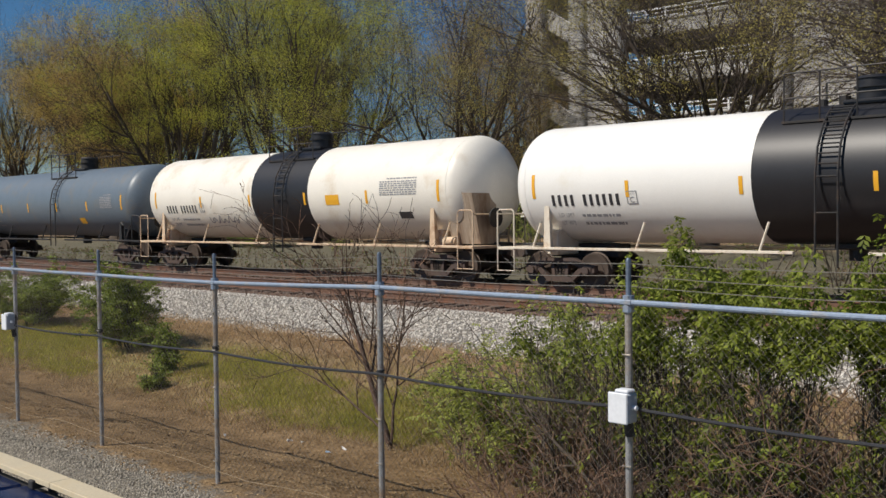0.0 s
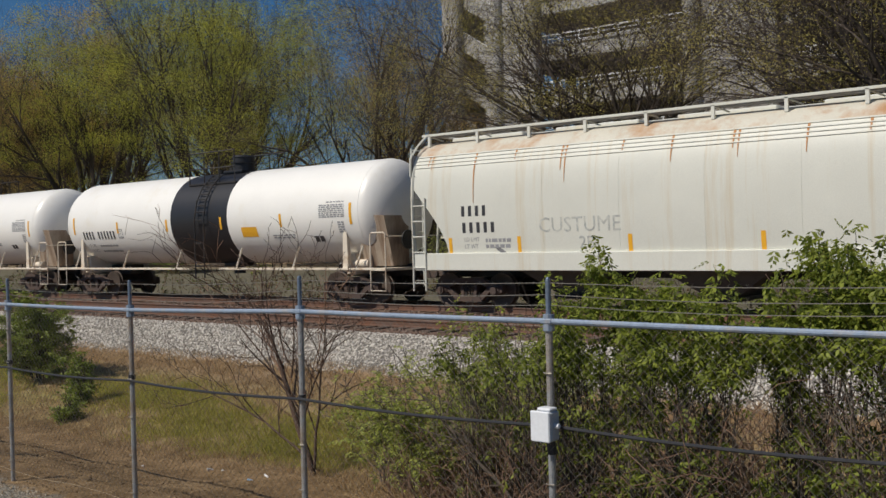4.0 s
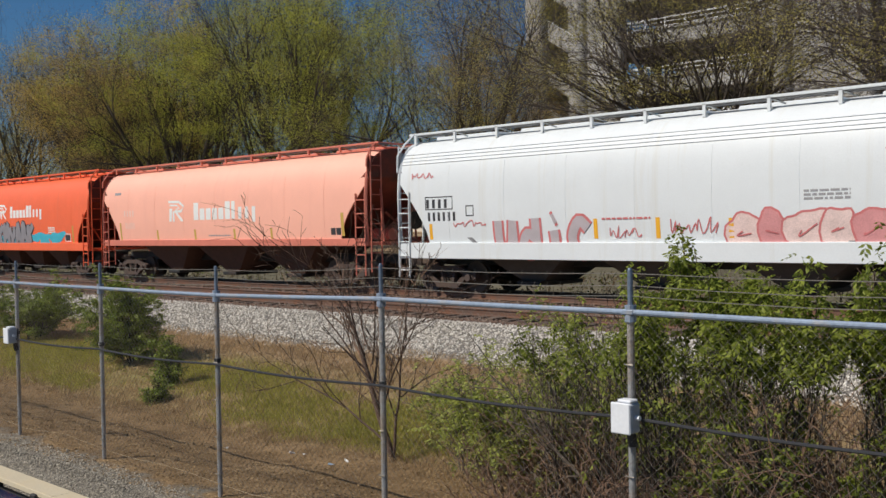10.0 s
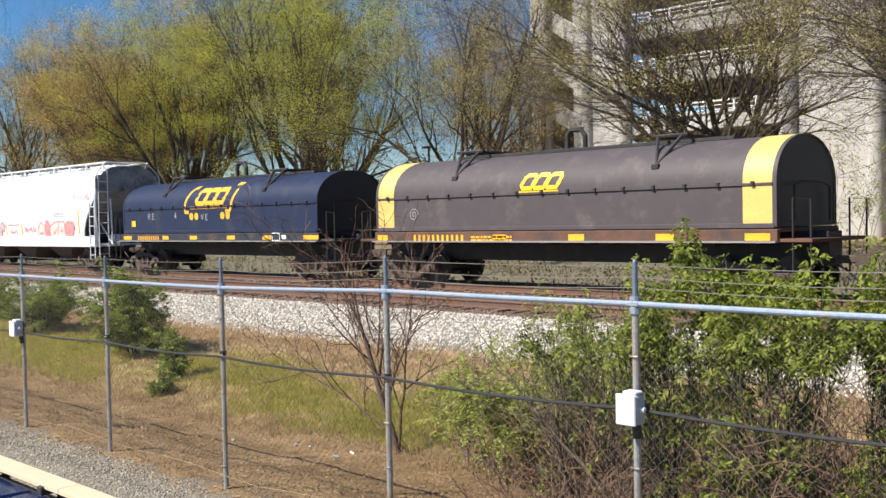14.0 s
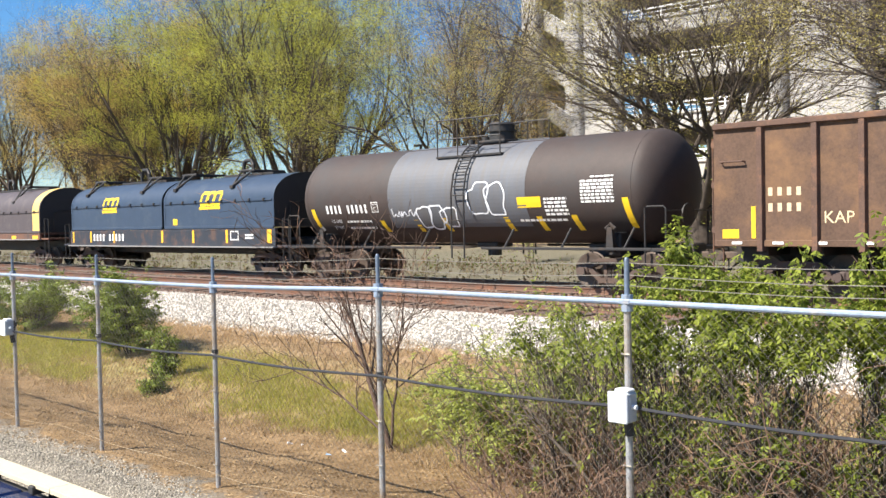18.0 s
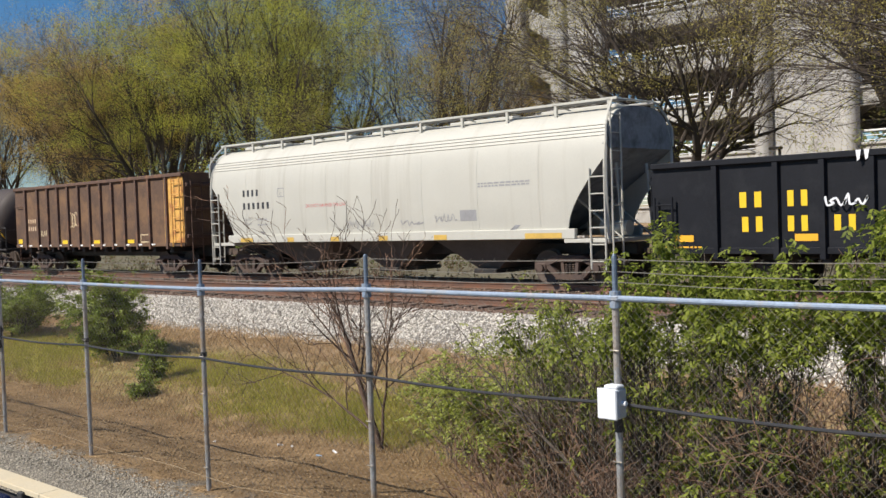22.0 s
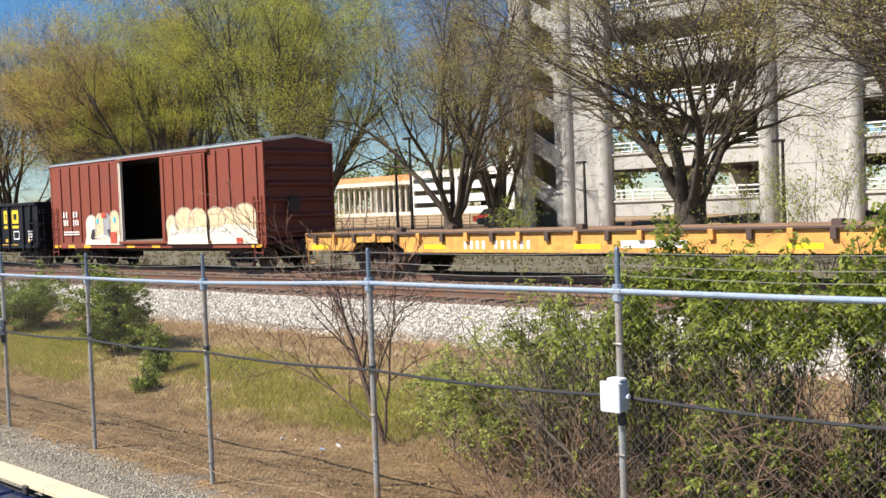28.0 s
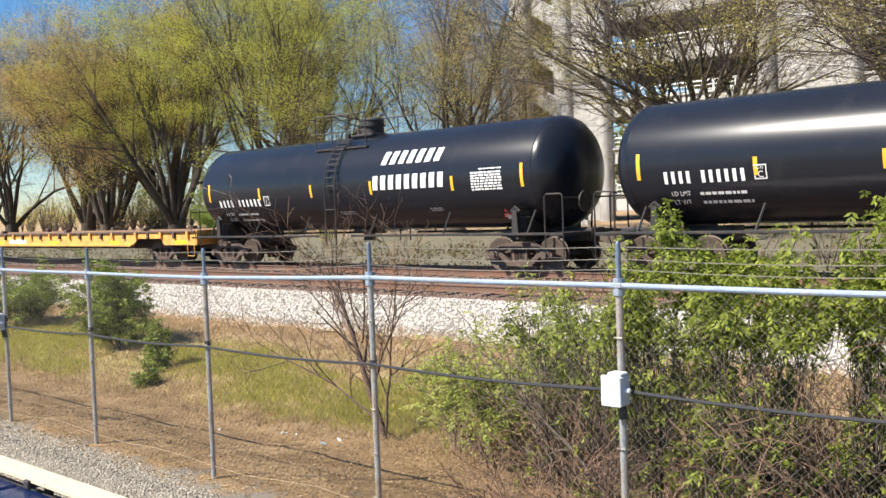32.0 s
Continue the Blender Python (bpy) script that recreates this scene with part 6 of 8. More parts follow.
    part("air_reservoir", Solid().tube([(half - 1.0, -0.3, z0 + 0.35), (half - 0.2, -0.3, z0 + 0.35)], 0.2, 12), trim, car, smooth=True)
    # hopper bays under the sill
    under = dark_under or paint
    span = 2 * (half - 2.6) / bays
    for k in range(bays):
        x = -half + 2.6 + span * (k + 0.5)
        w = span * 0.49
        top = [(x - w, -1.35, z1), (x + w, -1.35, z1), (x + w, 1.35, z1), (x - w, 1.35, z1)]
        low = [(x - 0.35, -0.75, 0.38), (x + 0.35, -0.75, 0.38), (x + 0.35, 0.75, 0.38), (x - 0.35, 0.75, 0.38)]
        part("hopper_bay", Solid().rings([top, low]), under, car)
        part("outlet_gate", Solid().box(x - 0.42, x + 0.42, -0.95, 0.95, 0.28, 0.4, 0.02), STEEL_BLACK, car)
    part("center_sill", Solid().box(-half, half, -0.3, 0.3, 0.78, 1.08, 0.02), STEEL_BLACK, car)
    # roof walkway and hatches
    wr = Solid()
    for sy in (-1, 1):
        y = sy * 1.0
        wr.box(-half, half, y - 0.03, y + 0.03, roof_z + 0.13, roof_z + 0.19)
        m = int(half * 2 / 1.62)
        for k in range(m + 1):
            x = -half + 0.25 + (2 * half - 0.5) * k / m
            wr.box(x - 0.04, x + 0.04, y - 0.03, y + 0.03, lip[1] + 0.28, roof_z + 0.15)
            wr.tube([(x, y, roof_z + 0.13), (x + 0.25, y + sy * -0.3, roof_z)], 0.02, 5)
    for s in (-1, 1):
        wr.tube([(s * half, -hw, lip[0] - 0.2), (s * half, -hw + 0.02, lip[1] - 0.05), (s * (half - 0.06), -1.3, lip[1] + 0.3), (s * (half - 0.15), -1.0, roof_z + 0.16), (s * (half - 0.15), 1.0, roof_z + 0.16), (s * (half - 0.06), 1.3, lip[1] + 0.3), (s * half, hw - 0.02, lip[1] - 0.05), (s * half, hw, lip[0] - 0.2)], 0.03, 6)
    part("roof_rail", wr, trim, car)
    part("running_board", Solid().box(-half, half, -0.98, -0.62, roof_z + 0.10, roof_z + 0.13).box(-half, half, 0.62, 0.98, roof_z + 0.10, roof_z + 0.13), GRATING, car, "grey steel grating walkway")
    for k in range(5):
        x = -half + 2 * half * (k + 0.5) / 5
        part("hatch", Solid().box(x - 1.2, x + 1.2, -0.35, 0.35, roof_z - 0.02, roof_z + 0.1, 0.03), trim, car)
    add_trucks(car, (-half + 1.55, half - 1.55))
    add_couplers(car, half + 0.05)
    CARS.append((car, xc))
    return car, hop_side(roof_z)


GRATING = mat("grating", (0.30, 0.29, 0.28), rough=0.6, metal=0.3, vary=0.2)
HOP_GREY = mat("hopper_grey", (0.66, 0.66, 0.59), rough=0.5, vary=0.08, scale=0.7, dirt=(0.58, 0.50, 0.36), dirt_amount=0.22, dirt_scale=0.4, streak=True, bump=0.04)
HOP_ORANGE = mat("hopper_orange", (0.85, 0.145, 0.052), rough=0.5, vary=0.1, scale=1.2, dirt=(0.75, 0.15, 0.065), dirt_amount=0.2, dirt_scale=0.4, streak=True, bump=0.04)
HOP_PINK = mat("hopper_faded_red", (0.92, 0.46, 0.345), rough=0.55, vary=0.07, scale=0.8, dirt=(0.88, 0.43, 0.33), dirt_amount=0.25, dirt_scale=0.4, streak=True, bump=0.04)
HOP_GREY_ROOF = mat("rusting_grey_roof", (0.60, 0.57, 0.48), rough=0.6, vary=0.12, scale=1.0, dirt=(0.45, 0.25, 0.12), dirt_amount=0.5, dirt_scale=0.9, bump=0.05)
PINK_TRIM = mat("faded_red_trim", (0.62, 0.19, 0.13), rough=0.55, vary=0.15)
HOP_WHITE = mat("hopper_white", (0.70, 0.735, 0.75), rough=0.5, vary=0.06, scale=1.0, dirt=(0.64, 0.64, 0.60), dirt_amount=0.2, dirt_scale=0.4, streak=True, bump=0.04)
HOP_IVORY = mat("hopper_ivory", (0.48, 0.47, 0.42), rough=0.5, vary=0.08, scale=0.7, dirt=(0.40, 0.38, 0.33), dirt_amount=0.3, dirt_scale=0.35, streak=True, bump=0.04)
# shade of the car ends put into the colour, with random stains
END_SHADE_RED = mat("shaded_red_end", (0.26, 0.055, 0.030), rough=0.75, vary=0.25, dirt=(0.12, 0.05, 0.035), dirt_amount=0.5)
END_SHADE_GREY = mat("shaded_grey_end", (0.27, 0.275, 0.29), rough=0.75, vary=0.25, dirt=(0.09, 0.085, 0.08), dirt_amount=0.5)
# bays in a darker brown and grey than the car bodies
UNDER_BROWN = mat("dark_brown_hopper_bay", (0.10, 0.05, 0.034), rough=0.8, vary=0.3)
UNDER_GREY = mat("dark_grey_hopper_bay", (0.09, 0.08, 0.07), rough=0.8, vary=0.3)
RUST_RUN = mat("rust_run", (0.50, 0.24, 0.09), rough=0.8, vary=0.3)
OLD_YELLOW = mat("aged_yellow", (0.55, 0.36, 0.08), rough=0.6, vary=0.2)

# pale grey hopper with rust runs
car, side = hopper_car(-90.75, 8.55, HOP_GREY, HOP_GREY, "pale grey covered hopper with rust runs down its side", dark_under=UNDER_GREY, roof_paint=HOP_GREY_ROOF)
o = -90.75
Decal(side).bars(-97.56 - o, -96.65 - o, 2.41, 2.68, 4).bars(-97.54 - o, -96.38 - o, 1.98, 2.25, 5).put("number_lettering", PAINT_BLACK, car)
Decal(side).words("LD LMT", -97.5 - o, 1.76, 0.15).words("LT WT", -97.5 - o, 1.58, 0.15).lines(-96.8 - o, -96.0 - o, 1.58, 1.88, 2, 3).put("weight_lettering", PAINT_GREY, car)
Decal(side).words("CUSTUME", -95.15 - o, 1.95, 0.52).words("2B", -94.0 - o, 1.55, 0.42).put("graffiti", mat("faded_grey_spray", (0.40, 0.41, 0.39), rough=0.6, vary=0.3, scale=6, dirt=(0.6, 0.6, 0.54), dirt_amount=0.6, dirt_scale=5), car, "grey hand-sprayed word")
d = Decal(side)
for x in (-97.97, -95.75, -92.61, -89.44, -86.2, -83.5):
    d.rect(x - o - 0.055, x - o + 0.055, 1.45, 1.86)
d.put("reflector_stripe", PAINT_ORANGE, car)
d = Decal(hop_side(4.52, 0.01))
r = random.Random(4)
for k in range(12):
    x = -7.9 + 15.8 * k / 11 + r.uniform(-0.15, 0.15)
    ln = r.choice((0.25, 0.4, 0.6, 1.3))
    d.quad((x - 0.012, 4.05 - ln), (x + 0.004, 4.05 - ln), (x + 0.03, 4.05), (x - 0.025, 4.05), 6)
    if k % 3 == 0:
        d.quad((x + 0.11, 4.05 - ln * 1.5), (x + 0.12, 4.05 - ln * 1.5), (x + 0.14, 4.05), (x + 0.09, 4.05), 6)
d.put("rust_run", RUST_RUN, car, "orange-brown rust runs")

def potash_marks(car, side, x_logo, w_logo, z0, z1, x_text, w_text):
    # emblem as plain curved bands, name as plain blocks
    d = Decal(side)
    d.ribbon([(x_logo, z1 - 0.02), (x_logo + w_logo * 0.7, z1 - 0.04), (x_logo + w_logo, z1 - 0.22), (x_logo + w_logo * 0.85, (z0 + z1) / 2), (x_logo + w_logo * 0.4, (z0 + z1) / 2 - 0.02)], 0.1)
    d.ribbon([(x_logo + 0.1, z1 - 0.16), (x_logo + w_logo * 0.55, z1 - 0.17), (x_logo + w_logo * 0.72, z1 - 0.27), (x_logo + w_logo * 0.5, (z0 + z1) / 2 + 0.06)], 0.06)
    d.quad((x_logo + 0.05, z0), (x_logo + 0.22, z0), (x_logo + 0.3, z1 - 0.28), (x_logo + 0.08, z1 - 0.28))
    d.quad((x_logo + 0.32, z0), (x_logo + 0.45, z0), (x_logo + 0.42, z0 + 0.4), (x_logo + 0.32, z0 + 0.4))
    d.quad((x_logo + w_logo * 0.8, z0), (x_logo + w_logo, z0), (x_logo + w_logo * 0.6, z0 + 0.34), (x_logo + w_logo * 0.45, z0 + 0.34))
    zb, zx, zt = z0 + 0.03, z0 + (z1 - z0) * 0.58, z0 + (z1 - z0) * 0.86
    step = w_text / 10
    tall = (0, 5, 6)
    for i in range(10):
        x = x_text + i * step
        heavy = 0.78 if i < 6 else 0.5
        d.rect(x, x + step * heavy, zb - (0.12 if i == 9 else 0), zt if i in tall else zx)
    d.put("brand_lettering", PAINT_WHITE, car, "white emblem and a row of white blocks")


car, side = hopper_car(-75.2, 6.5, HOP_ORANGE, HOP_ORANGE, "bright orange-red covered hopper with white lettering and grey-blue graffiti", ribbed=False, lip=(4.0, 4.12), sill=(1.14, 1.44), cut=(1.2, 3.1), roof_z=4.5, dark_under=UNDER_BROWN)
o = -75.2
potash_marks(car, side, -78.2 - o, 0.95, 2.68, 3.36, -76.83 - o, 3.66)
Decal(side).bars(-80.1 - o, -79.3 - o, 2.44, 2.64, 4).bars(-80.1 - o, -79.4 - o, 2.0, 2.22, 4).lines(-80.1 - o, -79.2 - o, 1.65, 1.85, 2, 2).lines(-72.7 - o, -72.0 - o, 1.95, 2.25, 3, 3).put("number_lettering", PAINT_WHITE, car)
spray(car, hop_side, -78.3 - o, -74.2 - o, 1.42, 2.35, "vmyazv", 0.30, [SPRAY_GREY], SPRAY_BLACK, 0.05, "fat grey sprayed shape with black edge")
for k, pts in enumerate(blobs(-79.4 - o, -71.2 - o, 1.44, 2.02, 6, 31, 0.2)):
    d = Decal(hop_side(4.52, 0.005 + 0.0008 * k))
    d.fill(pts).put("graffiti_ground", SPRAY_BLUE, car, "turquoise graffiti background")
d = Decal(side)
for x, z1_ in ((-80.5, 2.0), (-70.25, 2.25), (-73.6, 1.9)):
    d.rect(x - o - 0.06, x - o + 0.06, 1.5, z1_)
d.put("reflector_stripe", OLD_YELLOW, car)
Decal(side).outline(-71.05 - o, -70.5 - o, 1.55, 1.9, 0.03).put("panel_frame", PAINT_WHITE, car)
Decal(side).rect(-71.0 - o, -70.55 - o, 1.6, 1.85).put("hazard_panel", PAINT_BLACK, car)

car, side = hopper_car(-58.97, 8.42, HOP_PINK, PINK_TRIM, "sun-faded salmon-red covered hopper with white lettering", ribbed=False, lip=(4.0, 4.1), sill=(1.36, 1.54), cut=(1.3, 3.35), roof_z=4.42, dark_under=UNDER_BROWN)
o = -58.97
potash_marks(car, side, -62.14 - o, 1.1, 2.3, 3.08, -60.35 - o, 4.15)
d = Decal(side)
for x, z1_ in ((-65.9, 2.3), (-63.0, 1.98), (-60.3, 1.98), (-57.72, 1.98), (-55.51, 1.98)):
    d.rect(x - o - 0.06, x - o + 0.06, 1.6, z1_, slant=-0.02)
d.rect(-51.8 - o, -51.66 - o, 1.68, 2.42, slant=-0.02)
d.put("reflector_stripe", OLD_YELLOW, car)
Decal(side).rect(-52.33 - o, -52.1 - o, 1.72, 1.94).rect(-52.06 - o, -51.83 - o, 1.72, 1.94).put("hazard_panel", PAINT_BLACK, car)
Decal(side).bars(-65.6 - o, -64.7 - o, 2.55, 2.8, 4).bars(-65.5 - o, -64.7 - o, 2.05, 2.3, 5).put("number_lettering", mat("pink_lettering", (0.82, 0.55, 0.47), rough=0.6), car)
Decal(side).lines(-59.4 - o, -58.0 - o, 1.72, 1.8, 1, 3).rect(-66.4 - o, -65.9 - o, 3.45, 3.55).put("fine_print", PAINT_GREY, car)

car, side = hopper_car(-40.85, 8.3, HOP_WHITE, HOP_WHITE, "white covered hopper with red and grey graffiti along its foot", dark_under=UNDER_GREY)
o = -40.85
Decal(side).bars(-47.95 - o, -47.0 - o, 2.45, 2.7, 4).bars(-47.9 - o, -46.7 - o, 2.08, 2.33, 6).outline(-48.0 - o, -46.9 - o, 2.4, 2.78, 0.03).outline(-46.4 - o, -46.1 - o, 2.2, 2.5, 0.03).put("number_lettering", PAINT_BLACK, car)
d1, d2, d3 = Decal(hop_side(4.52, 0.008)), Decal(hop_side(4.52, 0.012)), Decal(hop_side(4.52, 0.006))
MAUVE = mat("mauve_spray", (0.45, 0.40, 0.42), rough=0.6, vary=0.15)
PINK = mat("pink_spray", (0.74, 0.56, 0.52), rough=0.6, vary=0.3, scale=2)
ROSE = mat("rose_spray", (0.62, 0.27, 0.27), rough=0.6, vary=0.2)
spray(car, hop_side, -45.3 - o, -42.05 - o, 1.12, 2.05, "udic", 0.27, [MAUVE], SPRAY_RED, 0.07, "fat grey sprayed shape with red edge")
for k, pts in enumerate(blobs(-38.3 - o, -34.8 - o, 1.12, 2.25, 5, 43, 0.13)):
    Decal(hop_side(4.52, 0.004 + 0.003 * k)).fill(pts).put("graffiti", (PINK, ROSE, PINK, PINK, ROSE)[k], car, "swollen pink and red sprayed shape")
    Decal(hop_side(4.52, 0.0055 + 0.003 * k)).ribbon(pts, 0.05, loop=True).put("graffiti_outline", SPRAY_RED, car)
    Decal(hop_side(4.52, 0.0200 + 0.001 * k)).ribbon(curve_through([(pts[3][0] - 0.2, pts[3][1] - 0.3), (pts[8][0], pts[8][1] - 0.5), (pts[16][0] + 0.2, pts[16][1] + 0.35)]), 0.03).put("graffiti_outline", SPRAY_RED, car)
d2.ribbon(scrawl(-41.6 - o, -40.6 - o, 1.5, 1.95, 4, 9), 0.025).ribbon(scrawl(-39.9 - o, -38.6 - o, 1.6, 2.05, 5, 19), 0.028).lines(-41.8 - o, -40.4 - o, 2.02, 2.1, 1, 3).ribbon(scrawl(-46.9 - o, -45.6 - o, 1.9, 2.1, 4, 4), 0.03).ribbon(scrawl(-34.9 - o, -33.0 - o, 3.05, 3.4, 5, 14), 0.025).ribbon(scrawl(-48.6 - o, -47.6 - o, 3.3, 3.5, 4, 6), 0.03)
d2.put("graffiti_outline", SPRAY_RED, car, "red graffiti strokes")
Decal(side).lines(-36.6 - o, -35.6 - o, 2.35, 2.6, 3, 2).ribbon(scrawl(-35.5 - o, -34.4 - o, 1.75, 2.0, 5, 7), 0.035).put("fine_print", PAINT_GREY, car)
d = Decal(side)
for x, z1_ in ((-47.8, 2.0), (-42.0, 2.05), (-40.2, 2.05), (-38.3, 2.0), (-34.2, 2.65)):
    d.rect(x - o - 0.06, x - o + 0.06, 1.55, z1_)
d.put("reflector_stripe", PAINT_ORANGE, car)

car, side = hopper_car(57.73, 8.47, HOP_IVORY, HOP_IVORY, "ivory-white covered hopper, grimy, with black lower bays", lip=(3.75, 4.05), sill=(1.1, 1.42), dark_under=UNDER_GREY, slim_sill=True)
o = 57.73
Decal(side).bars(51.2 - o, 52.2 - o, 2.8, 3.02, 4).bars(51.2 - o, 52.8 - o, 2.36, 2.58, 6).put("number_lettering", PAINT_BLACK, car)
Decal(side).words("LD LMT", 51.25 - o, 1.98, 0.13).words("LT WT", 51.25 - o, 1.8, 0.13).outline(53.15 - o, 53.5 - o, 2.72, 3.02, 0.025).words("C", 53.24 - o, 2.76, 0.18).lines(51.95 - o, 52.5 - o, 1.98, 2.07, 1, 3).lines(51.95 - o, 52.5 - o, 1.8, 1.89, 1, 5).lines(62.0 - o, 63.8 - o, 2.65, 2.8, 2, 4).rect(61.3 - o, 61.9 - o, 1.75, 2.05).ribbon(scrawl(58.9 - o, 59.9 - o, 1.65, 1.85, 4, 5), 0.035).ribbon(scrawl(56.5 - o, 57.8 - o, 1.6, 1.95, 6, 25), 0.02).ribbon(scrawl(60.3 - o, 61.2 - o, 1.7, 2.0, 5, 27), 0.02).put("fine_print", PAINT_GREY, car)
Decal(side).words("DO NOT HAMMER ON CAR", 54.6 - o, 2.33, 0.155).put("red_print", SPRAY_RED, car)
d = Decal(flat_side(-1.56, 0.005))
for x, w in ((51.0, 0.7), (53.6, 0.35), (55.8, 0.4), (58.0, 0.4), (60.3, 0.5), (63.6, 1.2)):
    d.rect(x - o, x - o + w, 1.24, 1.38)
d.put("reflector_stripe", OLD_YELLOW, car)


# ---- coil cars ----
def coil_car(xc, half, hoods, paint, frame_paint, label, ends=None, sill=(1.28, 1.55), top=3.68, hooks=(), ridge=True):
    """Steel-coil flat car under rounded hoods."""
    car = thing("coil_car", label, "coil car", group="freight train")
    hw, zs = 1.5, sill[1] + 0.05

    def ring(x, grow=0.0):
        pts = [(x, -hw - grow, zs), (x, -hw - grow, zs + 0.55)]
        zb = zs + 0.95
        for k in range(33):
            a = math.pi * k / 32
            pts.append((x, -(hw + grow) * math.cos(a), zb + (top - zb + grow) * math.sin(a) ** 0.9))
        pts += [(x, hw + grow, zs + 0.55), (x, hw + grow, zs)]
        return pts

    for x0, x1 in hoods:
        x0, x1 = x0 - xc, x1 - xc
        part("hood", Solid().rings([ring(x0), ring(x1)], closed=True, caps=False), paint, car, smooth=True)
        for x, s in ((x0, -1), (x1, 1)):
            part("hood_end", Solid().rings([ring(x), ring(x - s * 0.05, -0.02)]), mat("hood_end_dark", (0.025, 0.026, 0.03), rough=0.55), car)
            part("hood_rim", Solid().rings([ring(x - 0.05, 0.012), ring(x + 0.05, 0.012)], caps=False), paint, car, smooth=True)
            hr = Solid().tube([(x + s * 0.06, -0.9, 1.7), (x + s * 0.16, -0.9, 1.75), (x + s * 0.16, -0.9, 2.5), (x + s * 0.16, -0.5, 2.6), (x + s * 0.16, 0.5, 2.6), (x + s * 0.16, 0.9, 2.5), (x + s * 0.16, 0.9, 1.7)], 0.025, 6)
            part("end_handrail", hr, STEEL_BLACK, car)
        zb = zs + 0.95
        lip_ = Solid().box(x0 + 0.05, x1 - 0.05, -hw - 0.035, -hw + 0.0, zb - 0.03, zb + 0.02).box(x0, x1, -hw - 0.03, -hw + 0.02, zs - 0.03, zs + 0.08, 0.01)
        part("hood_lip", lip_, paint, car)
        n = int((x1 - x0) / 0.85)
        for k in range(n):
            x = x0 + 0.5 + (x1 - x0 - 1) * k / max(n - 1, 1)
            part("hood_latch", Solid().box(x - 0.04, x + 0.04, -hw - 0.07, -hw, zb - 0.05, zb + 0.06, 0.01), STEEL_BLACK, car)
        if ridge:
            part("ridge_walk", Solid().box(x0 + 2.3, x1 - 1.6, -0.3, 0.3, top - 0.02, top + 0.07, 0.01), STEEL_BLACK, car)
        # lifting eye
        xm = (x0 + x1) / 2
        part("lifting_eye", Solid().tube([(xm - 0.3, 0, top), (xm - 0.3, 0, top + 0.4), (xm - 0.17, 0, top + 0.58), (xm + 0.17, 0, top + 0.58), (xm + 0.3, 0, top + 0.4), (xm + 0.3, 0, top)], 0.075, 8), STEEL_BLACK, car)
        if ends:
            d = Decal(lambda x_, k_: (0, 0, 0))
            for a, b in ((x0 - 0.01, x0 + ends), (x1 - ends, x1 + 0.01)):
                part("end_band", Solid().rings([ring(a, 0.008), ring(b, 0.008)], caps=False), PAINT_YELLOW_DULL, car, "wide dull-yellow band at the hood's end", smooth=True)
    for x in hooks:
        x -= xc
        h = Solid()
        for dx in (-0.2, 0.2):
            h.tube([(x, -1.32, zs + 1.5), (x + dx * 1.7, -0.72, top + 0.14), (x + dx * 1.7, 0.72, top + 0.14)], 0.045, 6)
        h.tube([(x - 0.5, -0.72, top + 0.15), (x + 0.5, -0.72, top + 0.15)], 0.045, 6)
        h.box(x - 0.1, x + 0.1, -1.42, -1.30, zs + 1.40, zs + 1.52, 0.01)
        part("stacking_bracket", h, STEEL_BLACK, car)
    # trough body and sills
    z0, z1 = sill
    for sy in (-1, 1):
        part("side_sill", Solid().box(-half, half, sy * 1.5 - 0.06, sy * 1.5 + 0.06, z0, z1, 0.015), frame_paint, car)
        part("side_walk", Solid().box(-half, half, sy * 1.58 - 0.1, sy * 1.58 + 0.1, z0 - 0.03, z0 + 0.01), GRATING, car)
    part("floor", Solid().box(-half, half, -1.44, 1.44, z0 + 0.2, z0 + 0.3), frame_paint, car)
    part("center_sill", Solid().box(-half - 0.6, half + 0.6, -0.35, 0.35, 0.7, z0 + 0.2, 0.02), STEEL_BLACK, car)
    for s in (-1, 1):
        x0, x1 = sorted((s * half, s * (half + 0.75)))
        part("end_platform", Solid().box(x0, x1, -1.5, 1.5, z0 - 0.02, z0 + 0.06, 0.01), frame_paint, car)
        for y in (-1.45, 1.45):
            part("end_handrail", Solid().tube([(s * (half + 0.7), y, 0.5), (s * (half + 0.7), y, z0 + 0.9), (s * (half + 0.3), y, z0 + 0.95), (s * (half + 0.3), y, 0.5)], 0.025, 6), STEEL_BLACK, car)
    for k in range(int(half * 2)):
        part("cross_bearer", Solid().box(-half + k + 0.4, -half + k + 0.5, -1.4, 1.4, z0 - 0.1, z0 + 0.2), STEEL_BLACK, car)
    add_trucks(car, (-half + 1.0, half - 1.0))
    add_couplers(car, half + 0.65)
    CARS.append((car, xc))

    def surf(x, z):
        zb = zs + 0.95
        if z <= zb:
            return (x, -hw - 0.008, z)
        u = min(((z - zb) / (top - zb)), 0.999) ** (1 / 0.9)
        a = math.asin(u)
        return (x, -hw * math.cos(a) - 0.012 * math.cos(a), z + 0.012 * u)

    return car, surf


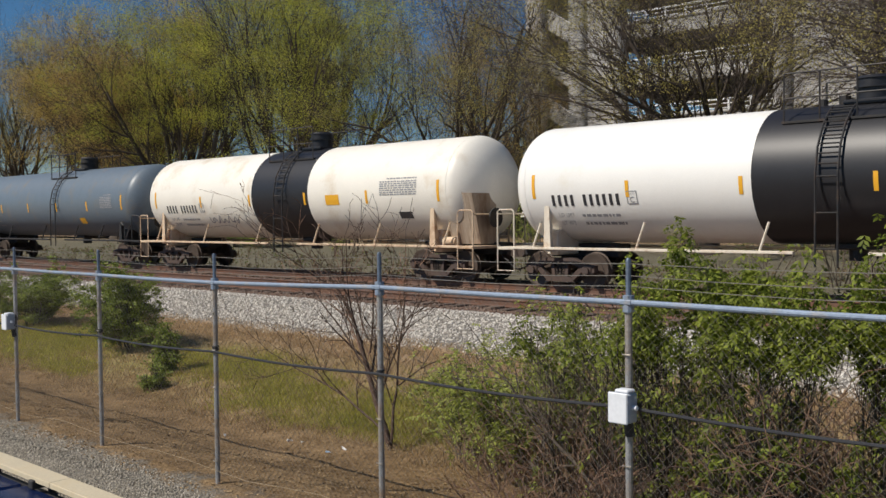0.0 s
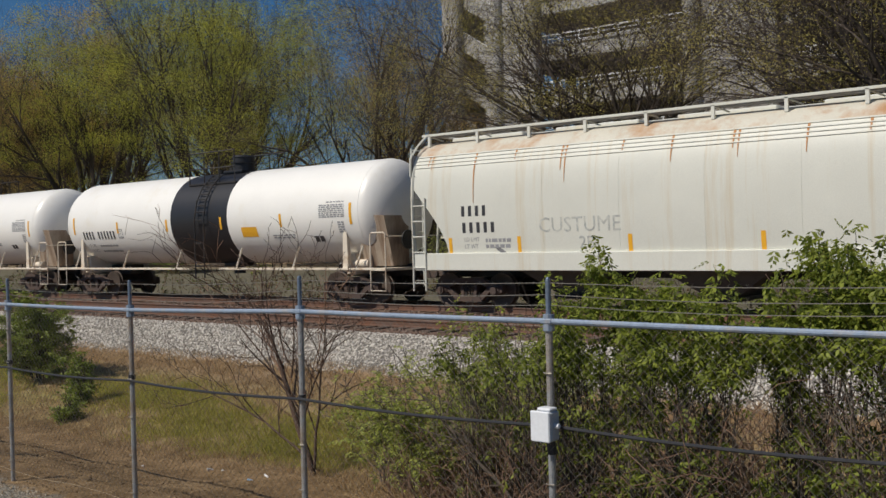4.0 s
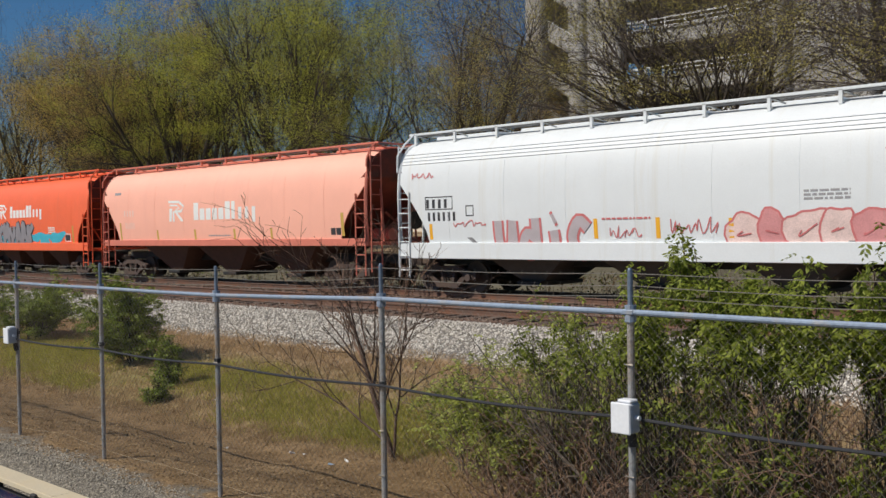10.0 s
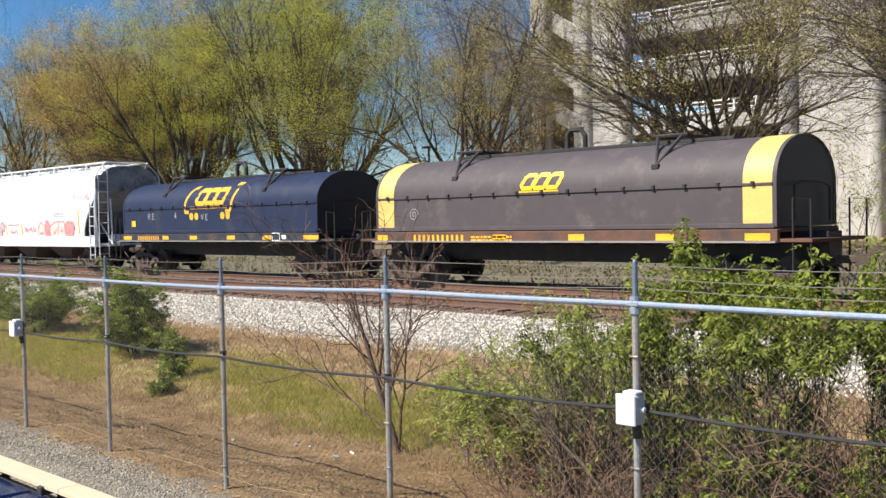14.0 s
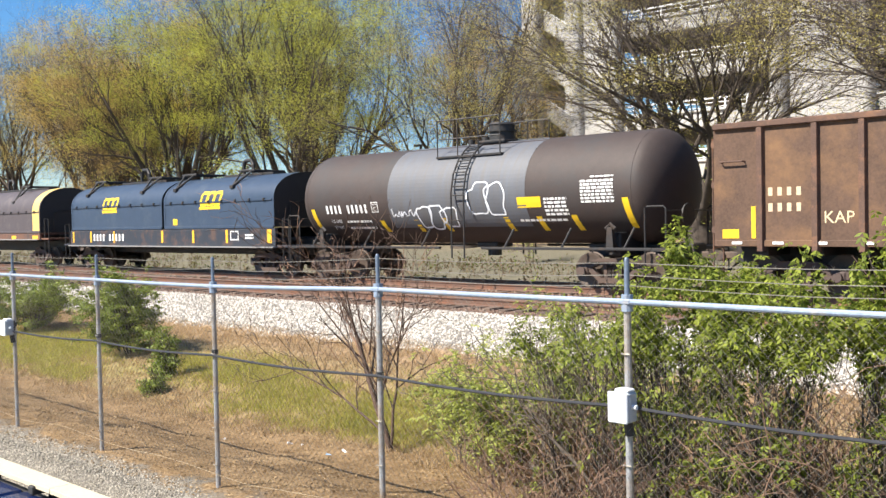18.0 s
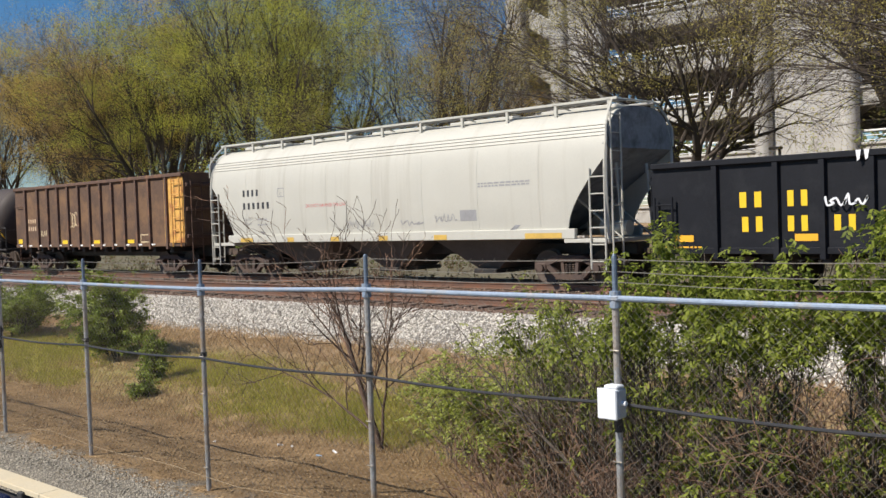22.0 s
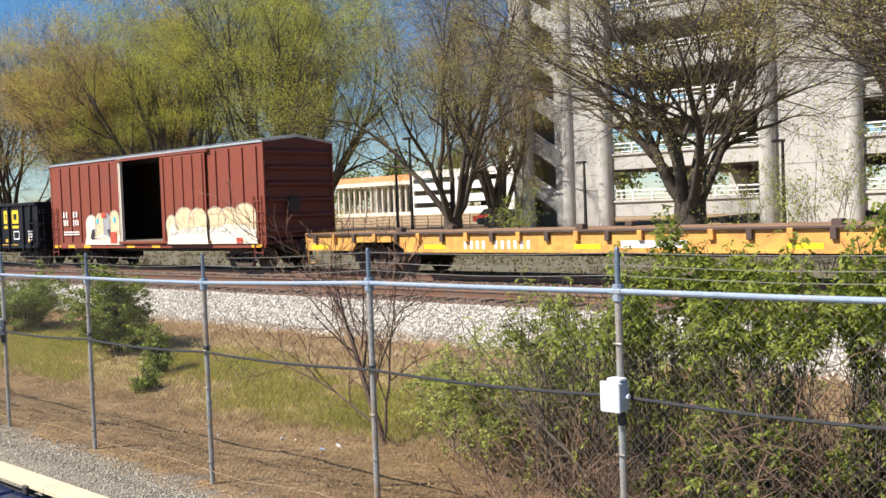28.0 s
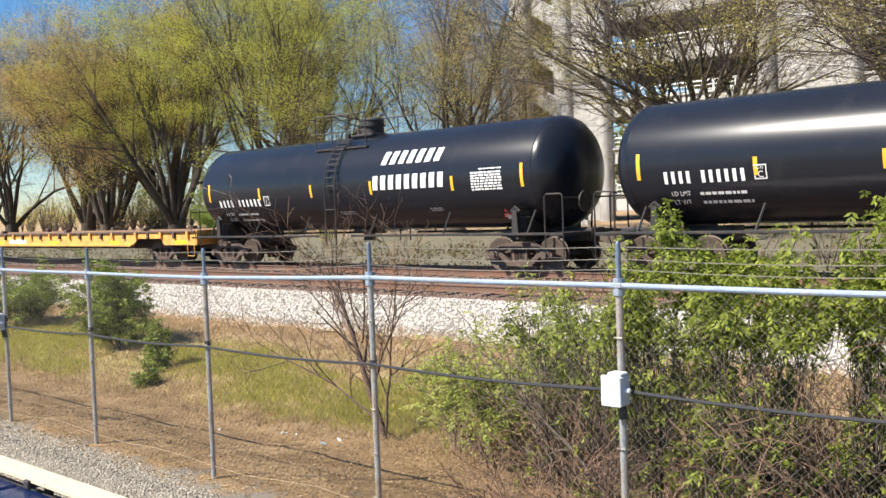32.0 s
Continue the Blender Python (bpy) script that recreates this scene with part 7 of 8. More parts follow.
PAINT_YELLOW_DULL = mat("dull_yellow", (0.72, 0.48, 0.14), rough=0.55, vary=0.12, dirt=(0.5, 0.32, 0.12), dirt_amount=0.4)
COIL_NAVY = mat("coil_navy", (0.018, 0.026, 0.060), rough=0.5, vary=0.2, dirt=(0.045, 0.05, 0.065), dirt_amount=0.3, bump=0.03, spec=0.25)
COIL_BROWN = mat("coil_brown_grey", (0.080, 0.068, 0.073), rough=0.6, vary=0.15, dirt=(0.13, 0.11, 0.105), dirt_amount=0.3, bump=0.03, spec=0.25)
COIL_BLUE = mat("coil_steel_blue", (0.036, 0.056, 0.092), rough=0.5, vary=0.15, dirt=(0.055, 0.075, 0.105), dirt_amount=0.35, bump=0.03, spec=0.25)
FRAME_RUST = mat("rust_frame", (0.13, 0.062, 0.038), rough=0.8, vary=0.3, dirt=(0.05, 0.04, 0.04), dirt_amount=0.5)
FRAME_NAVY = mat("navy_frame", (0.020, 0.025, 0.036), rough=0.6, vary=0.25, dirt=(0.12, 0.065, 0.04), dirt_amount=0.4, dirt_scale=2)


def csx_logo(surf, car, x0, x1, z0, z1, material=None, under=True):
    d = Decal(surf)
    step, h = (x1 - x0) / 3, z1 - z0
    for k in range(3):
        # three slanted open blocks
        x = x0 + k * step
        w = step * 0.9
        p = [(x + 0.03, z0), (x + w - 0.04, z0), (x + w, z0 + h * 0.2), (x + w + 0.11, z1 - h * 0.2), (x + w + 0.09, z1), (x + 0.2, z1), (x + 0.11, z1 - h * 0.2), (x, z0 + h * 0.2)]
        d.ribbon([(x_ + 0.02, z_) for x_, z_ in p], step * 0.27, loop=True)
    if under:
        d.rect(x0 - 0.06, x1 + 0.0, z0 - 0.17, z0 - 0.07)
    d.put("brand_lettering", material or PAINT_YELLOW, car, "three slanted yellow blocks")


def sill_marks(car, o, marks, z0, z1, paint, y=-1.56):
    d = Decal(flat_side(y, 0.006))
    for x, w in marks:
        d.rect(x - o, x - o + w, z0, z1)
    d.put("reflector_stripe", paint, car)


car, surf = coil_car(-23.75, 6.55, [(-30.15, -17.35)], COIL_NAVY, FRAME_NAVY, "dark navy coil car with a yellow outlined emblem on its hood", hooks=(-27.05, -20.4), top=3.62)
o = -23.75
csx_logo(surf, car, -24.65 - o, -22.75 - o, 2.68, 3.16, PAINT_ORANGE, under=False)
d = Decal(surf)
d.ribbon([(-24.85 - o, 3.30), (-25.1 - o, 3.24), (-25.2 - o, 3.1), (-25.3 - o, 2.9), (-25.38 - o, 2.7), (-25.42 - o, 2.5), (-25.38 - o, 2.36), (-25.12 - o, 2.36)], 0.13)
d.ribbon([(-22.4 - o, 3.34), (-22.05 - o, 3.34), (-22.1 - o, 3.1), (-22.17 - o, 2.9), (-22.25 - o, 2.7), (-22.3 - o, 2.5), (-22.38 - o, 2.36), (-22.65 - o, 2.36)], 0.13)
for x in (-24.95, -24.6, -22.85, -22.5):
    d.fill([(x - o + 0.14 * math.cos(a * 0.5236), 2.2 + 0.14 * math.sin(a * 0.5236)) for a in range(12)])
d.bars(-25.0 - o, -22.5 - o, 2.47, 2.58, 17, fill=0.7)
d.put("emblem_outline", PAINT_ORANGE, car, "orange car-shaped outline with four dots")
Decal(surf).words("R E", -28.2 - o, 2.12, 0.36).words("4", -26.2 - o, 2.12, 0.36).words("V E", -24.3 - o, 2.05, 0.34).put("chalk_marks", PAINT_GREY, car, "faint chalked letters")
Decal(surf).rect(-29.5 - o, -29.2 - o, 1.85, 2.08).put("yellow_panel", PAINT_YELLOW, car)
sill_marks(car, o, [(-30.1, 0.65), (-27.0, 0.45), (-25.0, 0.5), (-22.5, 0.5), (-20.3, 0.5), (-18.0, 0.8)], 1.33, 1.47, PAINT_ORANGE)
Decal(flat_side(-1.56, 0.006)).bars(-28.9 - o, -27.2 - o, 1.3, 1.48, 10).put("number_lettering", PAINT_ORANGE, car)
Decal(flat_side(-1.56, 0.006)).outline(-19.75 - o, -19.3 - o, 1.28, 1.56, 0.03).rect(-19.2 - o, -18.95 - o, 1.34, 1.48).put("white_panel", PAINT_WHITE, car)

car, surf = coil_car(-7.88, 6.55, [(-14.35, -1.42)], COIL_BROWN, FRAME_RUST, "brown-grey coil car with wide yellow hood ends and a yellow emblem", ends=0.75, hooks=(-11.15, -4.5), top=3.68)
o = -7.88
csx_logo(surf, car, -8.62 - o, -7.35 - o, 2.68, 3.02)
d = Decal(surf)
d.ribbon([(-12.75 - o + 0.2 * (1 - k / 22) * math.cos(k * 0.62), 2.05 + 0.2 * (1 - k / 22) * math.sin(k * 0.62)) for k in range(22)], 0.025).put("chalk_marks", PAINT_GREY, car, "chalked spiral")
sill_marks(car, o, [(-14.3, 0.45), (-9.6, 0.5), (-7.0, 0.5), (-4.4, 0.5), (-2.1, 0.6)], 1.3, 1.46, PAINT_ORANGE)
Decal(flat_side(-1.56, 0.006)).bars(-12.7 - o, -10.6 - o, 1.26, 1.46, 11).lines(-10.4 - o, -8.9 - o, 1.28, 1.46, 2, 2).put("number_lettering", PAINT_ORANGE, car)

car, surf = coil_car(9.25, 7.5, [(1.86, 9.35), (9.6, 16.6)], COIL_BLUE, FRAME_NAVY, "steel-blue coil car with two hoods and yellow emblems", hooks=(3.1, 7.7, 10.2, 14.0), top=3.6, sill=(1.02, 1.65))
o = 9.25
csx_logo(surf, car, 4.65 - o, 5.85 - o, 2.55, 2.95)
csx_logo(surf, car, 12.1 - o, 13.4 - o, 2.55, 2.98)
Decal(surf).rect(10.2 - o, 10.5 - o, 1.82, 2.05).put("yellow_panel", PAINT_YELLOW, car)
sill_marks(car, o, [(2.0, 0.12), (3.6, 0.12), (5.6, 0.12), (9.4, 0.14), (11.6, 0.14), (13.8, 0.14), (16.3, 0.25)], 1.15, 1.62, PAINT_ORANGE)
Decal(flat_side(-1.56, 0.006)).bars(3.9 - o, 6.6 - o, 1.22, 1.5, 10, skip=(4,)).outline(14.1 - o, 14.6 - o, 1.25, 1.58, 0.04).lines(15.0 - o, 15.5 - o, 1.3, 1.5, 2, 2).put("number_lettering", PAINT_WHITE, car)


# ---- gondolas ----
def gondola(xc, half, z0, z1, ribs, paint, label, rib_paint=None, inside=None, chord=0.14, side_ladders=True):
    car = thing("gondola_car", label, "gondola car", group="freight train")
    hw = 1.5
    for sy in (-1, 1):
        part("side_sheet", Solid().box(-half, half, sy * hw - 0.02, sy * hw + 0.02, z0, z1 - 0.03), paint, car)
        part("top_chord", Solid().box(-half, half, sy * (hw + 0.03) - 0.08, sy * (hw + 0.03) + 0.08, z1 - chord, z1, 0.02), rib_paint or paint, car)
        part("side_sill", Solid().box(-half, half, sy * (hw + 0.01) - 0.05, sy * (hw + 0.01) + 0.05, z0 - 0.02, z0 + 0.12, 0.01), paint, car)
        for x in ribs:
            x -= xc
            part("rib", Solid().rings([[(x - 0.10, sy * hw, z), (x - 0.06, sy * (hw + 0.11), z), (x + 0.06, sy * (hw + 0.11), z), (x + 0.10, sy * hw, z)] for z in (z0 - 0.12, z1 - chord)]), rib_paint or paint, car)
    for s in (-1, 1):
        x = s * half
        part("end_wall", Solid().box(x - 0.03, x + 0.03, -hw, hw, z0, z1, 0.01), paint, car)
        for z in (z0 + 0.35, z0 + (z1 - z0) * 0.5, z1 - 0.45):
            part("end_rib", Solid().rings([[(x, y, z - 0.09), (x + s * 0.12, y, z - 0.05), (x + s * 0.12, y, z + 0.05), (x, y, z + 0.09)] for y in (-hw + 0.05, hw - 0.05)]), rib_paint or paint, car)
        if side_ladders:
            ladder(car, rib_paint or paint, min(x - s * 0.12, x - s * 0.58), max(x - s * 0.12, x - s * 0.58), z0 - 0.5, z0 + min(z1 - z0, 2.6) * 0.62, -hw - 0.13, 5)
        sd = Solid()
        for y in (-1.3, -0.85):
            sd.tube([(x + s * 0.16, y, 0.5), (x + s * 0.16, y, z1 - 0.3)], 0.022, 6)
        for k in range(7):
            z = 0.6 + (z1 - 1.0) * k / 6
            sd.tube([(x + s * 0.16, -1.3, z), (x + s * 0.16, -0.85, z)], 0.017, 6)
        part("end_ladder", sd, rib_paint or paint, car)
    part("floor", Solid().box(-half, half, -hw, hw, z0 - 0.02, z0 + 0.05), inside or paint, car)
    part("center_sill", Solid().box(-half - 0.1, half + 0.1, -0.35, 0.35, 0.7, z0, 0.02), STEEL_BLACK, car)
    part("brake_wheel", Solid().tube([(half + 0.2, 0.5, 2.0), (half + 0.24, 0.5, 2.0)], 0.28, 14), STEEL_BLACK, car)
    for x in ribs:
        part("cross_bearer", Solid().box(x - xc - 0.1, x - xc + 0.1, -1.4, 1.4, z0 - 0.22, z0), STEEL_BLACK, car)
    add_trucks(car, (-half + 1.75, half - 1.75))
    add_couplers(car, half + 0.15)
    CARS.append((car, xc))
    return car, flat_side(-hw - 0.02, 0.006)


GON_RUST = mat("gondola_rust", (0.095, 0.055, 0.036), rough=0.85, vary=0.35, scale=1.2, grain=20, dirt=(0.19, 0.105, 0.052), dirt_amount=0.6, dirt_scale=0.8, bump=0.15)
RIB_RUST = mat("rib_rust", (0.10, 0.058, 0.042), rough=0.85, vary=0.3, dirt=(0.22, 0.11, 0.06), dirt_amount=0.4, dirt_scale=2)
GON_BLACK = mat("gondola_black", (0.010, 0.011, 0.015), rough=0.55, vary=0.3, dirt=(0.020, 0.021, 0.025), dirt_amount=0.35, dirt_scale=1.2, spec=0.22)
GON_ORANGE = mat("gondola_end_orange", (0.66, 0.38, 0.09), rough=0.7, vary=0.15, dirt=(0.36, 0.14, 0.05), dirt_amount=0.6, dirt_scale=2)
ribs = [34.33, 35.56] + [36.55 + 0.948 * k for k in range(10)] + [46.32]
car, side = gondola(40.33, 7.12, 1.14, 3.86, ribs, GON_RUST, "tall rust-brown gondola with an orange-yellow painted end bay", RIB_RUST, side_ladders=False)
o = 40.33
part("grab_iron", Solid().tube([(33.4 - o, -1.52, 3.0), (33.4 - o, -1.62, 3.0), (33.95 - o, -1.62, 3.0), (33.95 - o, -1.52, 3.0)], 0.02, 6), RIB_RUST, car)
part("end_bay_panel", Solid().box(46.11 - o, 47.44 - o, -1.53, -1.521, 1.16, 3.70), GON_ORANGE, car, "orange-yellow paint flaking to rust")
ladder(car, GON_ORANGE, 46.79 - o, 47.33 - o, 1.1, 3.7, -1.62, 6)
Decal(side).bars(34.5 - o, 35.35 - o, 2.22, 2.4, 4).bars(34.5 - o, 35.35 - o, 1.88, 2.06, 4).put("number_lettering", mat("cream_lettering", (0.62, 0.45, 0.30), rough=0.6), car)
Decal(side).words("KAP", 35.72 - o, 1.62, 0.36).put("graffiti", SPRAY_CREAM, car, "cream chalk graffiti")
d = Decal(side)
for k, pts in enumerate(blobs(38.5 - o, 39.2 - o, 1.95, 2.6, 3, 61)):
    d.ribbon(pts, 0.04, loop=True)
d.outline(44.3 - o, 44.95 - o, 1.28, 1.6, 0.04)
d.put("chalk_marks", SPRAY_CREAM, car, "pale scribbled marks")
d = Decal(side)
for x, w, za, zb in ((33.4, 0.4, 1.3, 1.5), (34.1, 0.1, 1.3, 2.0), (37.5, 0.1, 1.25, 1.75), (37.75, 0.5, 1.25, 1.42), (40.3, 0.1, 1.25, 1.8), (40.55, 0.5, 1.25, 1.4), (43.0, 0.1, 1.3, 1.8), (43.3, 0.5, 1.25, 1.4), (46.6, 0.3, 1.5, 1.95)):
    d.rect(x - o, x - o + w, za, zb)
d.put("reflector_stripe", PAINT_YELLOW, car)
d = Decal(flat_side(-1.57, 0.004))
for k in range(13):
    d.rect(33.65 - o + 0.96 * k, 33.9 - o + 0.96 * k, 1.17, 1.23)
d.put("white_dash", PAINT_WHITE, car)

ribs = [69.08] + [70.51 + 1.015 * k for k in range(15)] + [86.25, 87.05]
car, side = gondola(77.55, 10.1, 0.86, 2.95, ribs, GON_BLACK, "long low black gondola with yellow lettering and white graffiti", None)
o = 77.55
d = Decal(side)
d.bars(69.65 - o, 70.35 - o, 1.86, 2.2, 2).bars(70.75 - o, 71.35 - o, 1.86, 2.2, 2).bars(69.7 - o, 70.35 - o, 1.33, 1.66, 2).bars(70.75 - o, 71.35 - o, 1.33, 1.66, 2).bars(71.75 - o, 72.35 - o, 1.33, 1.66, 2)
for x, w in ((82.99, 0.6), (84.1, 0.46), (85.0, 0.68)):
    d.outline(x - o, x - o + w, 2.0, 2.62, 0.17).rect(x - o, x - o + w, 1.77, 1.9)
d.put("number_lettering", PAINT_YELLOW, car, "large yellow block lettering")
d = Decal(side)
d.words("LD LMT", 72.75 - o, 1.62, 0.16).words("LT WT", 72.75 - o, 1.4, 0.16).outline(72.95 - o, 73.3 - o, 1.95, 2.3, 0.03).words("C", 73.06 - o, 2.0, 0.2).words("PLATE", 73.0 - o, 2.2, 0.08)
for x in (68.0, 70.9, 73.9, 76.6, 79.4, 84.2, 86.6):
    d.rect(x - o, x - o + 0.5, 1.12, 1.27)
d.lines(67.6 - o, 68.7 - o, 0.98, 1.04, 1, 3).lines(83.0 - o, 85.5 - o, 0.98, 1.05, 1, 4)
d.put("reflector_stripe", PAINT_ORANGE, car)
d = Decal(flat_side(-1.63, 0.006))
r = random.Random(71)
for a, b, count, seed in ((73.6, 77.95, 5, 171), (78.6, 82.15, 4, 175)):
    for k, pts in enumerate(blobs(a - o, b - o, 0.80, 2.18, count, seed, 0.17)):
        lines = [[pts[(5 + i_) % 26] for i_ in range(24)]]
        # an inner curl, a barb at the foot and a slash
        mx, wx = (pts[0][0] + pts[13][0]) / 2, abs(pts[0][0] - pts[13][0])
        lines.append(curve_through([(mx - 0.2 * wx, 0.95 + r.uniform(0, 0.2)), (mx - 0.1 * wx, 1.45), (mx + 0.12 * wx, 1.75 + r.uniform(-0.1, 0.15)), (mx + 0.2 * wx, 1.4), (mx + 0.02 * wx, 1.2)], 5))
        lines.append([(mx + 0.1 * wx, 0.8), (mx + 0.2 * wx, 1.05), (mx + 0.36 * wx, 0.79)])
        if k % 2:
            lines.append(curve_through([(mx - 0.5 * wx, 1.6), (mx - 0.1 * wx, 1.95), (mx + 0.45 * wx, 2.1), (mx + 0.6 * wx, 1.6)], 5))
        for n_, line in enumerate(lines):
            Decal(flat_side(-1.625, 0.006 + 0.0009 * k + 0.0002 * n_)).ribbon(line, r.uniform(0.04, 0.055)).put("graffiti", SPRAY_WHITE, car, "white sprayed outline graffiti")
d.ribbon(scrawl(71.6 - o, 72.5 - o, 1.8, 2.1, 4, 3), 0.045).ribbon(scrawl(77.6 - o, 78.3 - o, 1.95, 2.2, 3, 13), 0.04)
d.put("graffiti", SPRAY_WHITE, car, "white sprayed outline graffiti")
d = Decal(flat_side(-1.63, 0.004))
d.outline(85.35 - o, 85.95 - o, 1.25, 1.65, 0.05).lines(86.9 - o, 87.3 - o, 1.2, 1.7, 4, 5)
d.put("white_panel", PAINT_WHITE, car)
drip = Decal(flat_side(-1.62, 0.006))
r = random.Random(12)
for k in range(9):
    x = r.uniform(-6, 6)
    drip.quad((x, 2.82 - r.uniform(0.02, 0.1)), (x + 0.05, 2.82 - r.uniform(0.02, 0.1)), (x + 0.08, 2.95), (x - 0.03, 2.95))
drip.put("paint_drip", SPRAY_WHITE, car)


# ---- boxcar ----
def boxcar(xc, half):
    red = mat("boxcar_red", (0.205, 0.043, 0.020), rough=0.6, vary=0.12, dirt=(0.16, 0.045, 0.028), dirt_amount=0.4, dirt_scale=0.7, bump=0.05)
    # the side's red, darkened for end walls that lie in shade
    red_shaded = mat("boxcar_end_shade_red", (0.12, 0.028, 0.018), rough=0.6, vary=0.2)
    # dark lining colour carries the shade of the unlit inside
    wood = mat("boxcar_lining_shaded", (0.09, 0.065, 0.04), rough=0.8, vary=0.25)
    floor_wood = mat("boxcar_floor", (0.16, 0.135, 0.10), rough=0.85, vary=0.25)
    roof_m = mat("galvanized_roof", (0.52, 0.52, 0.52), rough=0.45, metal=0.5, vary=0.15)
    car = thing("boxcar", "brick-red boxcar with open door and cream graffiti", "boxcar", group="freight train")
    hw, z0, z1 = 1.52, 0.95, 4.42
    d0, d1 = 95.3 - xc, 98.35 - xc
    part("side_wall", Solid().box(-half, d0, -hw, -hw + 0.05, z0, z1), red, car)
    part("side_wall", Solid().box(d1, half, -hw, -hw + 0.05, z0, z1), red, car)
    part("door_header", Solid().box(d0, d1, -hw, -hw + 0.05, z1 - 0.1, z1), red, car)
    part("side_wall", Solid().box(-half, half, hw - 0.05, hw, z0, z1), red, car)
    # ribs of the side
    for k in range(6):
        x = 90.12 - xc + 0.857 * k
        part("side_rib", Solid().rings([[(x - 0.05, -hw, z), (x - 0.03, -hw - 0.05, z), (x + 0.03, -hw - 0.05, z), (x + 0.05, -hw, z)] for z in (z0 + 0.15, z1 - 0.12)]), red, car)
    for k in range(8):
        x = d1 + 0.45 + (half - d1 - 0.8) * k / 7
        part("side_rib", Solid().rings([[(x - 0.05, -hw, z), (x - 0.03, -hw - 0.05, z), (x + 0.03, -hw - 0.05, z), (x + 0.05, -hw, z)] for z in (z0 + 0.15, z1 - 0.12)]), red, car)
    part("door_frame", Solid().box(d0 - 0.06, d0 + 0.02, -hw - 0.05, -hw + 0.06, z0, z1).box(d0 - 0.1, d0 - 0.06, -hw - 0.07, -hw, z0, z1), mat("worn_white_frame", (0.66, 0.60, 0.50), rough=0.7, vary=0.2), car)
    part("door_frame", Solid().box(d1 - 0.02, d1 + 0.1, -hw - 0.05, -hw + 0.06, z0, z1), red, car)
    door = part("door", Solid().box(d1 + 0.12, d1 + 3.1, -hw - 0.10, -hw - 0.065, z0 + 0.2, z1 - 0.14, 0.01), red, car, "sliding door pushed open along the side")
    for k in range(5):
        x = d1 + 0.3 + 0.66 * k
        part("door_rib", Solid().rings([[(x - 0.05, -hw - 0.10, z), (x - 0.03, -hw - 0.14, z), (x + 0.03, -hw - 0.14, z), (x + 0.05, -hw - 0.10, z)] for z in (z0 + 0.25, z1 - 0.2)]), red, door)
    part("door_rail", Solid().box(d0 - 0.2, d1 + 3.3, -hw - 0.12, -hw, z1 - 0.12, z1 - 0.04, 0.01).box(d0 - 0.2, d1 + 3.3, -hw - 0.12, -hw, z0 + 0.06, z0 + 0.16, 0.01), red, car)
    # inside
    part("floor", Solid().box(-half, half, -hw + 0.05, hw - 0.05, z0 + 0.12, z0 + 0.2), floor_wood, car)
    for k in range(12):
        z = z0 + 0.3 + 0.26 * k
        part("lining_board", Solid().box(-half + 0.1, 95.4 - xc, hw - 0.12, hw - 0.06, z, z + 0.25), wood, car)
        part("lining_board", Solid().box(98.9 - xc, half - 0.1, hw - 0.12, hw - 0.06, z, z + 0.25), wood, car)
    # the far door, shut, slatted on its inner side
    tan = mat("far_door_slat", (0.62, 0.47, 0.23), rough=0.8, vary=0.2, dirt=(0.22, 0.15, 0.08), dirt_amount=0.4, dirt_scale=2.5)
    part("door_post", Solid().box(95.42 - xc, 95.66 - xc, hw - 0.16, hw - 0.06, z0 + 0.2, z1 - 0.3, 0.01), mat("worn_post_paint", (0.42, 0.42, 0.40), rough=0.7, vary=0.25), car)
    part("door_post", Solid().box(95.70 - xc, 95.98 - xc, hw - 0.14, hw - 0.06, z0 + 0.2, z1 - 0.3, 0.01), tan, car)
    far_door = part("far_door", Solid().box(96.0 - xc, 98.86 - xc, hw - 0.08, hw - 0.06, z0 + 0.2, z1 - 0.15), tan, car, "shut door opposite, slatted with tan wood")
    for k in range(17):
        z = z0 + 0.5 + 0.165 * k
        part("slat", Solid().rings([[(x_, hw - 0.08, z), (x_, hw - 0.20, z + 0.0), (x_, hw - 0.12, z + 0.12), (x_, hw - 0.08, z + 0.12)] for x_ in (96.02 - xc, 98.84 - xc)]), tan, far_door)
    # roof
    prof = [(-hw - 0.04, z1), (-hw - 0.04, z1 + 0.06), (0, z1 + 0.27), (hw + 0.04, z1 + 0.06), (hw + 0.04, z1), (0, z1 + 0.2)]
    part("roof", Solid().prism_x(prof, -half - 0.03, half + 0.03), roof_m, car)
    rr = Solid()
    for k in range(15):
        x = -half + 0.2 + (2 * half - 0.4) * k / 14
        rr.rings([[(x - 0.04, y, z) for y, z in ((-hw - 0.04, z1 + 0.06), (0, z1 + 0.28), (hw + 0.04, z1 + 0.06), (hw + 0.04, z1 + 0.1), (0, z1 + 0.32), (-hw - 0.04, z1 + 0.1))], [(x + 0.04, y, z) for y, z in ((-hw - 0.04, z1 + 0.06), (0, z1 + 0.28), (hw + 0.04, z1 + 0.06), (hw + 0.04, z1 + 0.1), (0, z1 + 0.32), (-hw - 0.04, z1 + 0.1))]])
    part("roof_seam", rr, roof_m, car)
    # ends with pressed ribs
    for s in (-1, 1):
        x = s * half
        part("end_wall", Solid().rings([[(x, y, z) for y, z in ((-hw, z0), (hw, z0), (hw, z1), (0, z1 + 0.22), (-hw, z1))], [(x - s * 0.05, y, z) for y, z in ((-hw, z0), (hw, z0), (hw, z1), (0, z1 + 0.22), (-hw, z1))]]), red_shaded, car)
        for k in range(6):
            z = z0 + 0.4 + 0.55 * k
